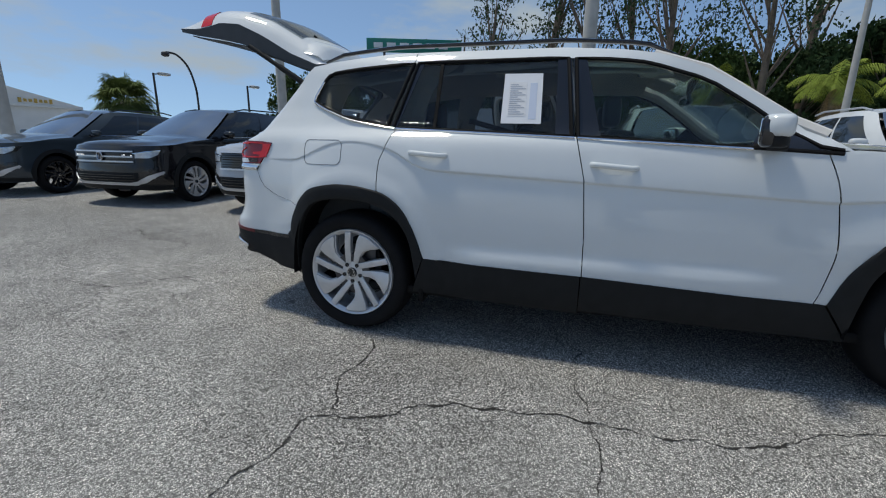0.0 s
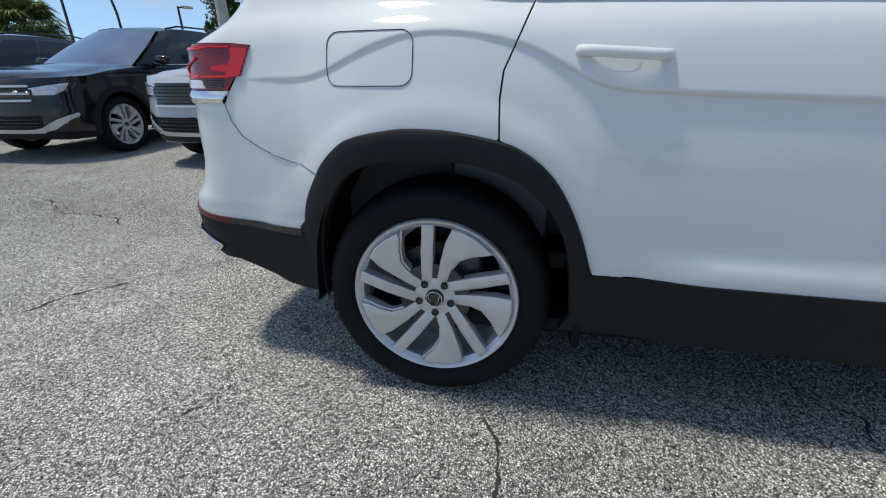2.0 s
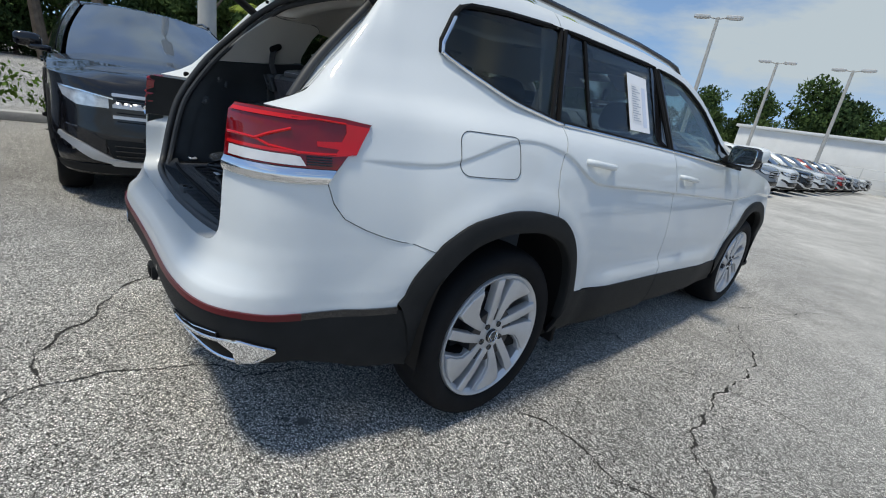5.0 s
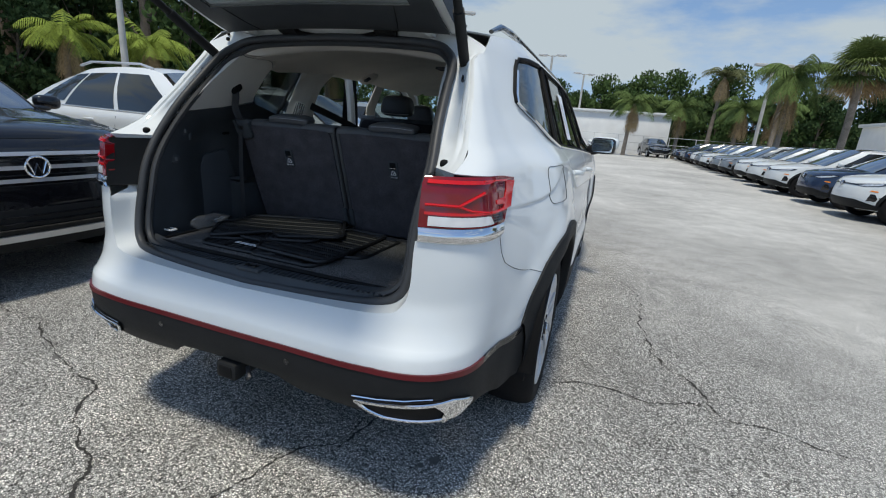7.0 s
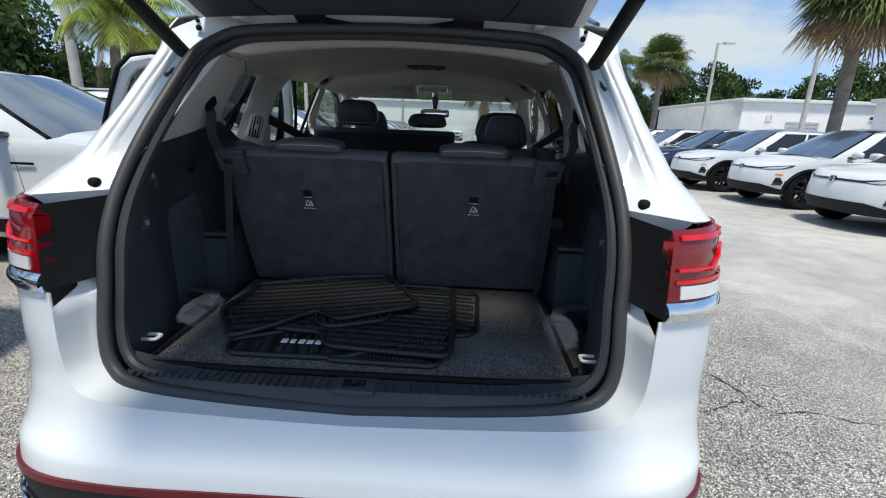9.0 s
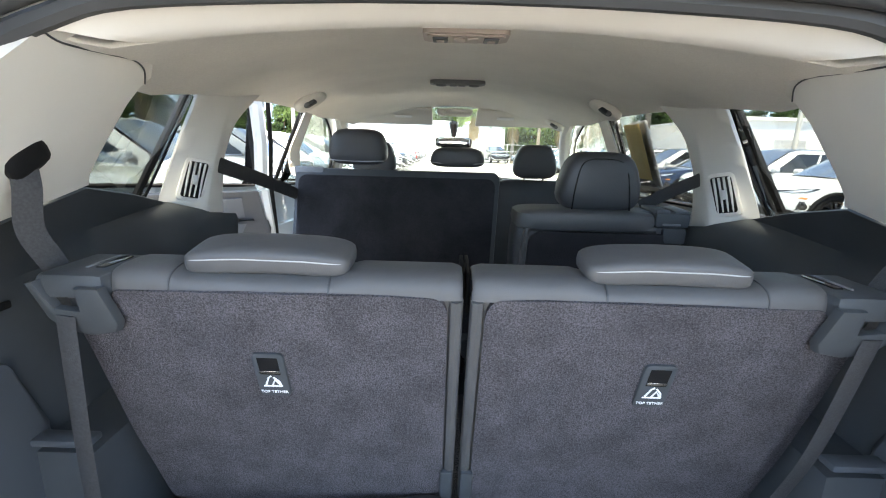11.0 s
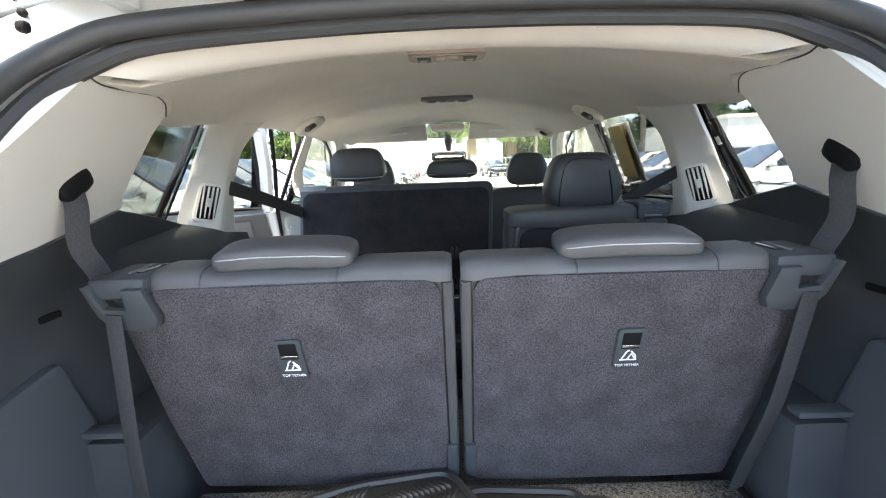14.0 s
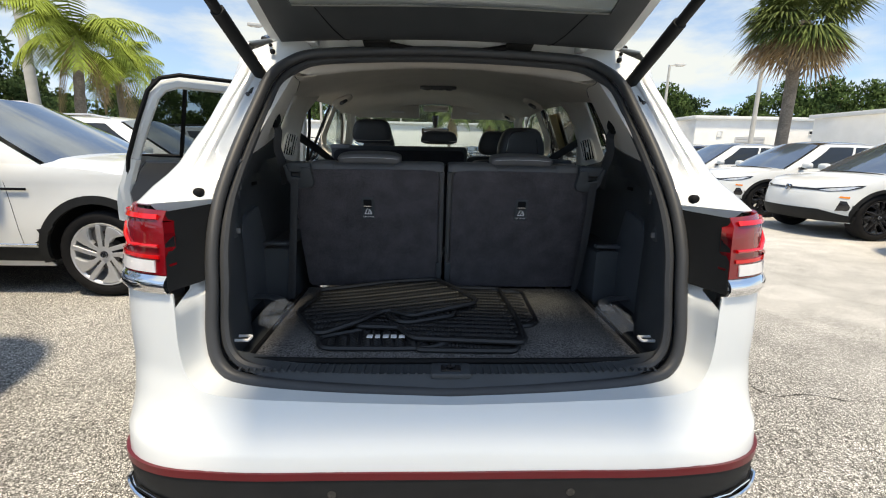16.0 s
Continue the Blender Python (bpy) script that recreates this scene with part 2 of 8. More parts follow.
def add_tube(bm, pts, r, seg=8, closed=False, flat=1.0, up=None):
    """A tube along points; r a number or a list; flat squeezes it along its second axis."""
    pts = [Vector(p) for p in pts]
    n = len(pts)
    rs = r if isinstance(r, (list, tuple)) else [r] * n
    rings = []
    nrm = None
    for i in range(n):
        a = pts[(i - 1) % n] if closed or i > 0 else pts[i]
        b = pts[(i + 1) % n] if closed or i < n - 1 else pts[i]
        t = (b - a).normalized()
        if nrm is None:
            ref = Vector(up) if up else (Vector((0, 0, 1)) if abs(t.z) < 0.9 else Vector((1, 0, 0)))
            nrm = (ref - t * ref.dot(t)).normalized()
        elif up:
            ref = Vector(up)
            q = ref - t * ref.dot(t)
            nrm = q.normalized() if q.length > 1e-4 else nrm
        else:
            q = nrm - t * nrm.dot(t)
            nrm = q.normalized() if q.length > 1e-5 else nrm
        bi = t.cross(nrm)
        rings.append([bm.verts.new(pts[i] + rs[i] * (math.cos(2 * math.pi * k / seg) * bi + flat * math.sin(2 * math.pi * k / seg) * nrm)) for k in range(seg)])
    for i in range(n if closed else n - 1):
        A, B = rings[i], rings[(i + 1) % n]
        for k in range(seg):
            bm.faces.new((A[k], A[(k + 1) % seg], B[(k + 1) % seg], B[k]))
    if not closed:
        bm.faces.new(rings[0])
        bm.faces.new(list(reversed(rings[-1])))
    bmesh.ops.recalc_face_normals(bm, faces=bm.faces)


def tube(pts, r, seg=8, closed=False, flat=1.0, up=None):
    bm = bmesh.new()
    add_tube(bm, pts, r, seg, closed, flat, up)
    return bm


def smooth_path(pts, n=6, closed=False):
    """Catmull-Rom through the points."""
    pts = [Vector(p) for p in pts]
    out, k = [], len(pts)
    for i in range(k if closed else k - 1):
        p1, p2 = pts[i], pts[(i + 1) % k]
        p0 = pts[(i - 1) % k] if closed or i > 0 else p1
        p3 = pts[(i + 2) % k] if closed or i < k - 2 else p2
        for j in range(n):
            t = j / n
            out.append(0.5 * ((2 * p1) + (p2 - p0) * t + (2 * p0 - 5 * p1 + 4 * p2 - p3) * t * t + (3 * p1 - p0 - 3 * p2 + p3) * t ** 3))
    if not closed:
        out.append(pts[-1])
    return out


def add_prism(bm, outline, depth, m=None, bev=0.0):
    """A plate: outline in its x, y; thickness along its z from 0 to depth; then moved by m."""
    vs = [bm.verts.new((p[0], p[1], 0)) for p in outline]
    f = bm.faces.new(vs)
    f.normal_update()
    if f.normal.z > 0:
        f.normal_flip()
    r = bmesh.ops.extrude_face_region(bm, geom=[f])
    top = [v for v in r["geom"] if isinstance(v, bmesh.types.BMVert)]
    for v in top:
        v.co.z = depth
    allv = vs + top
    if bev:
        tf = [g for g in r["geom"] if isinstance(g, bmesh.types.BMFace)][0]
        q = bmesh.ops.bevel(bm, geom=list(tf.edges), offset=bev, segments=2, affect="EDGES", profile=0.5)
        allv = list({v for v in allv if v.is_valid} | {v for g in q["faces"] for v in g.verts})
    if m is not None:
        for v in allv:
            v.co = m @ v.co
    return allv


def prism(outline, depth, m=None, bev=0.0):
    bm = bmesh.new()
    add_prism(bm, outline, depth, m, bev)
    return bm


def rounded(w, h, r, n=5, cx=0.0, cy=0.0):
    """A rectangle with round corners, centred."""
    out = []
    for sx, sy, a0 in ((1, 1, 0), (-1, 1, 90), (-1, -1, 180), (1, -1, 270)):
        for i in range(n + 1):
            a = radians(a0 + 90 * i / n)
            out.append((cx + sx * (w / 2 - r) + r * math.cos(a), cy + sy * (h / 2 - r) + r * math.sin(a)))
    return out


def add_lathe(bm, prof, seg=48, axis="x"):
    """Turn a profile of (radius, offset) round the x axis."""
    rings = []
    for r, o in prof:
        rings.append([bm.verts.new((o, r * math.cos(2 * math.pi * k / seg), r * math.sin(2 * math.pi * k / seg))) for k in range(seg)])
    for A, B in zip(rings, rings[1:]):
        for k in range(seg):
            bm.faces.new((A[k], A[(k + 1) % seg], B[(k + 1) % seg], B[k]))
    bmesh.ops.recalc_face_normals(bm, faces=bm.faces)


def lathe(prof, seg=48):
    bm = bmesh.new()
    add_lathe(bm, prof, seg)
    return bm


def smooth_outline(pts, r, n=4):
    """Round the corners of a polygon."""
    out, k = [], len(pts)
    for i in range(k):
        a, b, c = Vector(pts[i - 1]).to_2d(), Vector(pts[i]).to_2d(), Vector(pts[(i + 1) % k]).to_2d()
        d1, d2 = (a - b), (c - b)
        q = min(r, d1.length * 0.45, d2.length * 0.45)
        p, s = b + d1.normalized() * q, b + d2.normalized() * q
        for j in range(n + 1):
            t = j / n
            out.append(tuple((1 - t) ** 2 * p + 2 * t * (1 - t) * b + t * t * s))
    return out


def lerp(tab, x):
    """Piecewise linear look-up in a table of (x, value)."""
    if x <= tab[0][0]:
        return tab[0][1]
    for (a, p), (b, q) in zip(tab, tab[1:]):
        if x <= b:
            return p + (q - p) * (x - a) / (b - a)
    return tab[-1][1]


def sstep(x):
    x = min(1.0, max(0.0, x))
    return x * x * (3 - 2 * x)


def soft_lerp(tab, x, w=0.05):
    return (lerp(tab, x - w) + 2 * lerp(tab, x - w / 2) + 2 * lerp(tab, x) + 2 * lerp(tab, x + w / 2) + lerp(tab, x + w)) / 8


# ---- wheels ----
def wheel(parent, where, side, dark=False, steer=0.0, fine=True):
    """One road wheel with its tyre, rim and hub; side +1 faces +x."""
    seg = 120 if fine else 30
    m = Matrix.Translation(where) @ Matrix.Rotation(radians(steer), 4, "Z") @ Matrix.Diagonal((side, 1, 1, 1))
    hub = part("wheel", lathe([(0.0, -0.02), (0.12, -0.02), (0.13, -0.10), (0.10, -0.12), (0.0, -0.12)], 20), DARKMETAL, parent)
    hub.matrix_basis = m
    prof = [(0.268, -0.025), (0.285, -0.006), (0.30, 0.0), (0.335, 0.004), (0.352, -0.004), (0.366, -0.020), (0.374, -0.045), (0.379, -0.08), (0.380, -0.12), (0.379, -0.16),
            (0.374, -0.20), (0.36, -0.228), (0.335, -0.238), (0.30, -0.236), (0.268, -0.215)]
    ty = lathe(prof, seg)
    if fine:
        # grooves in the crown and shoulder
        ty.verts.ensure_lookup_table()
        for v in ty.verts:
            r = math.hypot(v.co.y, v.co.z)
            if r > 0.365:
                k = int(round(math.atan2(v.co.z, v.co.y) / (2 * math.pi) * seg))
                f = (r - (0.0055 if k % 2 else 0.0)) / r
                v.co.y *= f
                v.co.z *= f
    part("tyre", ty, TYRE, hub)
    rim_mat = BLACK_GLOSS if dark else ALLOY
    rp = [(0.20, -0.20), (0.262, -0.20), (0.250, -0.10), (0.243, -0.05), (0.247, -0.022), (0.256, -0.014), (0.264, -0.005), (0.271, -0.003), (0.275, -0.010), (0.275, -0.03)]
    rim = part("rim", lathe(rp, seg), rim_mat, hub)
    # five groups of a straight blade and a bent blade
    sp = bmesh.new()
    straight = [(-0.17, 0.20), (-0.18, 0.60), (-0.165, 0.965), (-0.02, 0.975), (-0.025, 0.60), (-0.04, 0.20)]
    bent = [(0.01, 0.20), (0.06, 0.50), (0.125, 0.78), (0.20, 0.935), (0.34, 0.905), (0.50, 0.82), (0.655, 0.69), (0.60, 0.645), (0.45, 0.61), (0.29, 0.535), (0.20, 0.40), (0.14, 0.20)]
    ridge = [(0.14, 0.20), (0.215, 0.39), (0.305, 0.52), (0.46, 0.592), (0.62, 0.625), (0.72, 0.66), (0.60, 0.69), (0.42, 0.66), (0.24, 0.56), (0.16, 0.42), (0.10, 0.20)]
    for k in range(5):
        rot = Matrix.Rotation(radians(-72 * k - 2), 4, "X")
        for shape, lift, th in ((straight, 0.0, 0.036), (bent, -0.002, 0.034), (ridge, -0.010, 0.034)):
            vs = add_prism(sp, [(0.264 * a, 0.264 * c) for a, c in shape], th, None, 0.005)
            for v in vs:
                y, z, d = v.co.x, v.co.y, v.co.z
                r = math.hypot(y, z) / 0.264
                v.co = rot @ Vector((d - 0.054 + lift + 0.016 * sstep(r * 1.1) + 0.012 * (y / 0.264) * (1 if shape is bent else 0.3), y, z))
    bmesh.ops.recalc_face_normals(sp, faces=sp.faces)
    part("spokes", sp, rim_mat, hub, "silver twisted double-spoke alloy" if not dark else "gloss black spokes", angle=25)
    part("hub_face", lathe([(0.0, -0.016), (0.05, -0.016), (0.078, -0.022), (0.086, -0.032), (0.086, -0.06)], 30), rim_mat, hub)
    for k in range(5 if fine else 0):
        a = radians(72 * k + 54)
        nut = lathe([(0.0, -0.004), (0.008, -0.004), (0.0125, 0.0), (0.0135, -0.01)], 12)
        for v in nut.verts:
            v.co += Vector((-0.012, 0.056 * math.cos(a), 0.056 * math.sin(a)))
        part("lug_nut", nut, BLACK_GLOSS, hub)
    part("hub_cap", lathe([(0.0, -0.004), (0.028, -0.005), (0.031, -0.009), (0.031, -0.02)], 28), BLACK_GLOSS, hub, "gloss black hub cap with chrome badge")
    bd = bmesh.new()
    add_tube(bd, [(-0.003, 0.026 * math.cos(2 * math.pi * k / 24), 0.026 * math.sin(2 * math.pi * k / 24)) for k in range(24)], 0.0018, 6, True)
    add_tube(bd, [(-0.003, a, b) for a, b in ((-0.020, 0.016), (-0.010, -0.018), (0.0, 0.012), (0.010, -0.018), (0.020, 0.016))], 0.0017, 6)
    part("badge", bd, CHROME, hub, "chrome badge")
    if fine:
        part("brake_disc", lathe([(0.07, -0.085), (0.165, -0.085), (0.165, -0.105), (0.07, -0.105)], 40), DARKMETAL, hub)
        part("brake_caliper", box((-0.09, 0.10, 0.11), (0.06, 0.09, 0.11), 0.015), DARKMETAL, hub)
    return hub


# ---- the white car's outer skin ----
# Half width by height, then bent inwards at both ends.
WIDTH = [(0.20, 0.86), (0.28, 0.925), (0.36, 0.955), (0.50, 0.972), (0.70, 0.982), (0.90, 0.984), (1.02, 0.972), (1.10, 0.955), (1.16, 0.938), (1.20, 0.915), (1.235, 0.868), (1.26, 0.848),
         (1.53, 0.745), (1.58, 0.728), (1.62, 0.708), (1.66, 0.678), (1.70, 0.63)]
REAR = [(0.20, 0.85), (0.34, 0.92), (0.42, 1.0), (0.50, 1.045), (0.58, 1.055), (0.64, 1.042), (0.70, 1.0), (0.78, 0.972), (1.0, 0.962), (1.165, 0.952), (1.18, 0.90), (1.205, 0.815), (1.25, 0.772), (1.30, 0.728), (1.35, 0.682), (1.42, 0.615), (1.53, 0.512), (1.60, 0.455), (1.65, 0.43)]
TUCK = [(0.4, 0.125), (0.6, 0.132), (0.75, 0.132), (0.9, 0.140), (1.0, 0.137), (1.1, 0.122), (1.165, 0.104), (1.22, 0.085), (1.3, 0.062), (1.42, 0.055), (1.55, 0.075), (1.65, 0.075)]
FRONT = [(0.20, 3.80), (0.30, 3.90), (0.5, 3.97), (0.7, 3.985), (0.85, 3.95), (0.98, 3.84), (1.10, 3.3), (1.2, 3.0)]
CREASE = [(-0.6, 1.052), (-0.38, 1.06), (-0.30, 1.085), (-0.19, 1.134), (-0.10, 1.166), (0.0, 1.176), (0.12, 1.168), (0.28, 1.132), (0.38, 1.07), (0.47, 1.03), (0.6, 1.022), (1.33, 0.99), (2.4, 0.94), (2.9, 0.99), (3.4, 0.96)]
U0, U1, LC = -0.45, 3.35, 1.25


def arc_table(a, b, n):
    """Evenly spaced steps along a rounded corner, as (share of its length, angle)."""
    ang = [math.pi / 4 * (i / 200) ** 2.4 for i in range(201)]
    ang = ang + [math.pi / 2 - q for q in ang[-2::-1]]
    pts = [(a * max(0, math.cos(t)) ** (2 / n), b * math.sin(t) ** (2 / n)) for t in ang]
    run = [0.0]
    for p, q in zip(pts, pts[1:]):
        run.append(run[-1] + math.hypot(q[0] - p[0], q[1] - p[1]))
    return [(r / run[-1], t) for r, t in zip(run[::8], ang[::8])]


ARC = arc_table(0.95, 0.55, 3.7)


def skin(u, z, off=0.0):
    """The outer skin: u runs along the side, then round the rear or front end to the middle."""
    w = soft_lerp(WIDTH, z, 0.02)
    y = min(max(u, U0), U1)
    k = 0.4 * sstep((z - 0.95) / 0.25) + 0.6 * sstep((z - 1.2) / 0.2)
    w *= 1 - 0.075 * k * max(0.0, (0.15 - y) / 0.6) ** 2 - 0.012 * max(0.0, (0.1 - y) / 0.6) ** 2 - 0.03 * max(0.0, (y - 2.3) / 1.05) ** 2
    w *= 1 - lerp(TUCK, z) * sstep((-0.16 - u) / 0.50)
    # crease and wheel-arch flares
    d = z - soft_lerp(CREASE, y, 0.06)
    if d < 0 and u > -0.62:
        w -= (0.007 + 0.007 * sstep((u - 0.15) / 0.3)) * sstep(-d / 0.014) * (1 - sstep((-d - 0.014) / 0.24)) * sstep((u + 0.62) / 0.2)
    for cy in (0.0, 2.98):
        r = math.hypot(u - cy - 0.01, (z - 0.40) / 1.06)
        if z > 0.3:
            w += (0.012 if cy < 1 else 0.018) * (1 - sstep((r - (0.535 if cy < 1 else 0.50)) / (0.06 if cy < 1 else 0.24))) * (1.0 if cy < 1 else sstep((z - 0.58) / 0.2))
    if z < 0.68:
        w += 0.026 * sstep((0.607 - z) / 0.06) * sstep((y - 0.55) / 0.25) * sstep((2.42 - y) / 0.4)
    w += off
    if u >= U0 and u <= U1:
        return Vector((w, u, z))
    if u < U0:
        n = 5.0 + 0.4 * sstep((z - 0.7) / 0.2) + 1.0 * sstep((z - 1.17) / 0.04)
        share = min((U0 - u) / LC, 1.0)
        a = lerp(ARC, share)
        rear = soft_lerp(REAR, z, 0.02) + off + 0.012 * sstep((0.662 - z) / 0.022) - 0.006
        side = max(0.0, math.cos(a)) ** (2 / n)
        rear += 0.020 * (1 - sstep((z - 1.14) / 0.05)) * sstep(side)
        return Vector((w * side, U0 - (rear + U0) * math.sin(a) ** (2 / n), z))
    a = min((u - U1) / LC, 1.0) * math.pi / 2
    front = soft_lerp(FRONT, z, 0.02) + off
    n = 2.4
    return Vector((w * max(0.0, math.cos(a)) ** (2 / n), U1 + (front - U1) * math.sin(a) ** (2 / n), z))


def u_at(x, z):
    """The rear u at which the skin has that x."""
    lo, hi = U0 - LC, U0
    for _ in range(40):
        mid = (lo + hi) / 2
        if skin(mid, z).x > x:
            hi = mid
        else:
            lo = mid
    return lo


def densify(outline, step):
    out = []
    for i, a in enumerate(outline):
        b = outline[(i + 1) % len(outline)]
        n = max(1, int(math.ceil(math.hypot(b[0] - a[0], b[1] - a[1]) / step)))
        out += [(a[0] + (b[0] - a[0]) * k / n, a[1] + (b[1] - a[1]) * k / n) for k in range(n)]
    return out


def thicken(bm, thick):
    """Give a sheet a back and rims, on the side away from its normals."""
    if not thick:
        return
    bm.normal_update()
    front = list(bm.faces)
    back = {v: bm.verts.new(v.co - v.normal * thick) for v in list(bm.verts)}
    rim = [(e, e.link_faces[0]) for e in bm.edges if len(e.link_faces) == 1]
    pairs = []
    for e, f in rim:
        lp = [l for l in f.loops if l.edge == e][0]
        pairs.append((lp.vert, lp.link_loop_next.vert))
    for f in front:
        bm.faces.new([back[v] for v in f.verts][::-1])
    for a, b in pairs:
        bm.faces.new((b, a, back[a], back[b]))


def panel(outline, fmap, side=1, ustep=0.05, wstep=0.05, extra=(), ref=None, thick=0.004, dens=0.025, out=None):
    """A curved plate: a flat outline cut into a fine net and laid onto a surface. ref(u): a line that the net follows; extra: more cuts beside it."""
    bm = bmesh.new()
    ref = ref or (lambda u: 0.0)
    pts = densify(outline, dens)
    f = bm.faces.new([bm.verts.new((u, z - ref(u), 0)) for u, z in pts])
    us = [v.co.x for v in bm.verts]
    ws = [v.co.y for v in bm.verts]
    cuts = [((k * ustep, 0, 0), (1, 0, 0)) for k in range(int(min(us) / ustep) - 1, int(max(us) / ustep) + 2) if min(us) + 1e-4 < k * ustep < max(us) - 1e-4]
    wl = [k * wstep for k in range(int(min(ws) / wstep) - 1, int(max(ws) / wstep) + 2)] + list(extra)
    cuts += [((0, w, 0), (0, 1, 0)) for w in wl if min(ws) + 1e-4 < w < max(ws) - 1e-4]
    for p, n in cuts:
        bmesh.ops.bisect_plane(bm, geom=list(bm.verts) + list(bm.edges) + list(bm.faces), dist=1e-5, plane_co=p, plane_no=n)
    for v in bm.verts:
        v.co = fmap(v.co.x, v.co.y + ref(v.co.x))
    big = [g for g in bm.faces if len(g.verts) > 4]
    if big:
        bmesh.ops.triangulate(bm, faces=big)
    bm.normal_update()
    tot = Vector()
    for g in bm.faces:
        tot += g.normal * g.calc_area()
    want = Vector(out) if out else Vector((1, 0, 0))
    if tot.dot(want) < 0:
        bmesh.ops.reverse_faces(bm, faces=list(bm.faces))
    bm.normal_update()
    thicken(bm, thick)
    if side < 0:
        for v in bm.verts:
            v.co.x = -v.co.x
        bmesh.ops.reverse_faces(bm, faces=list(bm.faces))
    return bm


def crease_ref(u):
    return soft_lerp(CREASE, u, 0.06)


def skin_panel(outline, side=1, off=0.0, body=True, thick=0.004, ustep=0.05, wstep=0.05):
    if body:
        return panel(outline, lambda u, z: skin(u, z, off), side, 0.0287, 0.0293, (-0.003, -0.006, -0.009, -0.012, -0.018, 0.006), crease_ref, thick)
    return panel(outline, lambda u, z: skin(u, z, off), side, ustep, wstep, thick=thick)


def u_y(y, z):
    """The rear u at which the skin has that y."""
    lo, hi = U0 - LC, U0
    if y > U0:
        return y
    for _ in range(40):
        mid = (lo + hi) / 2
        if skin(mid, z).y > y:
            hi = mid
        else:
            lo = mid
    return lo


ZR = [(-0.38, 1.626), (-0.2, 1.647), (0.2, 1.684), (1.18, 1.682), (1.5, 1.654), (1.66, 1.626), (1.85, 1.556), (2.0, 1.474), (2.13, 1.386), (2.22, 1.330), (2.30, 1.268), (2.40, 1.185), (2.46, 1.150)]
WTOP = [(-0.20, 1.574), (-0.05, 1.592), (0.34, 1.618), (1.18, 1.620), (1.45, 1.603), (1.6, 1.582), (1.87, 1.490), (2.06, 1.362), (2.22, 1.24), (2.34, 1.165)]
BELTZ = [(-0.30, 1.398), (-0.22, 1.362), (-0.085, 1.314), (0.0, 1.291), (0.238, 1.252), (1.27, 1.211), (2.07, 1.170), (2.42, 1.150)]
ARCH = [(u_y(-0.471, 0.585), 0.585), (-0.429, 0.68), (-0.37, 0.775), (-0.338, 0.818), (-0.248, 0.888), (-0.106, 0.921), (0.0, 0.924), (0.084, 0.917), (0.19, 0.897), (0.25, 0.876), (0.32, 0.828), (0.38, 0.754), (0.435, 0.64), (0.474, 0.521)]
ARCH_IN = [(0.425, 0.38), (0.41, 0.52), (0.385, 0.63), (0.33, 0.72), (0.25, 0.785), (0.12, 0.828), (0.0, 0.838), (-0.095, 0.835), (-0.226, 0.800), (-0.318, 0.700), (-0.375, 0.55), (-0.395, 0.34)]
FARCH = [(2.45, 0.46), (2.50, 0.61), (2.58, 0.74), (2.68, 0.845), (2.80, 0.90), (2.95, 0.918), (3.10, 0.910), (3.24, 0.866), (3.35, 0.78), (3.42, 0.66), (3.45, 0.52)]
FARCH_IN = [(3.37, 0.34), (3.36, 0.52), (3.31, 0.66), (3.23, 0.76), (3.12, 0.82), (2.98, 0.838), (2.83, 0.82), (2.70, 0.75), (2.61, 0.62), (2.575, 0.48), (2.56, 0.30)]


def rounder(tab):
    return [(p.x, p.y) for p in smooth_path([(a, b, 0) for a, b in tab], 4)]


ARCH, ARCH_IN, FARCH, FARCH_IN = rounder(ARCH), rounder(ARCH_IN), rounder(FARCH), rounder(FARCH_IN)


def on(tab, ys):
    return [(y, lerp(tab, y)) for y in ys]


def span(a, b, n):
    return [a + (b - a) * i / n for i in range(n + 1)]


def arch_strip(outer, inner, side):
    """Cladding band between two edges, rounded over its width."""
    def spaced(tab, n):
        run = [0.0]
        for p, q in zip(tab, tab[1:]):
            run.append(run[-1] + math.hypot(q[0] - p[0], q[1] - p[1]))
        us, zs = list(zip(run, [p[0] for p in tab])), list(zip(run, [p[1] for p in tab]))
        return [(lerp(us, run[-1] * k / n), lerp(zs, run[-1] * k / n)) for k in range(n + 1)]
    a, b = spaced(outer, 56), spaced(inner[::-1], 56)
    bm = bmesh.new()
    rows = []
    for p, q in zip(a, b):
        row = []
        for f, off in ((0.0, 0.001), (0.0, 0.008), (0.06, 0.013), (0.3, 0.015), (0.6, 0.015), (0.9, 0.013), (0.97, 0.009), (1.0, 0.0), (1.0, -0.03)):
            v = skin(p[0] + (q[0] - p[0]) * f, p[1] + (q[1] - p[1]) * f, off)
            row.append(bm.verts.new((side * v.x, v.y, v.z)))
        rows.append(row)
    for A, B in zip(rows, rows[1:]):
        for i in range(len(A) - 1):
            bm.faces.new((A[i], A[i + 1], B[i + 1], B[i]))
    bmesh.ops.recalc_face_normals(bm, faces=bm.faces)
    return bm


car = thing("white_suv", "white sport utility vehicle with black cladding and raised tailgate", "car")
LAMP_TOP = [(u_at(0.636, 1.16), 1.160), (u_y(-0.78, 1.162), 1.163), (u_y(-0.68, 1.16), 1.160), (u_y(-0.60, 1.152), 1.152)]
LAMP_LOW = [(u_y(-0.60, 1.152), 1.148), (u_y(-0.66, 1.07), 1.07), (u_y(-0.725, 0.976), 0.976)]
SEAM = [(u_y(-0.725, 0.976), 0.976), (u_y(-0.705, 0.92), 0.92), (u_y(-0.67, 0.875), 0.875), (u_y(-0.60, 0.84), 0.84), (u_y(-0.48, 0.803), 0.803), (-0.371, 0.7735)]
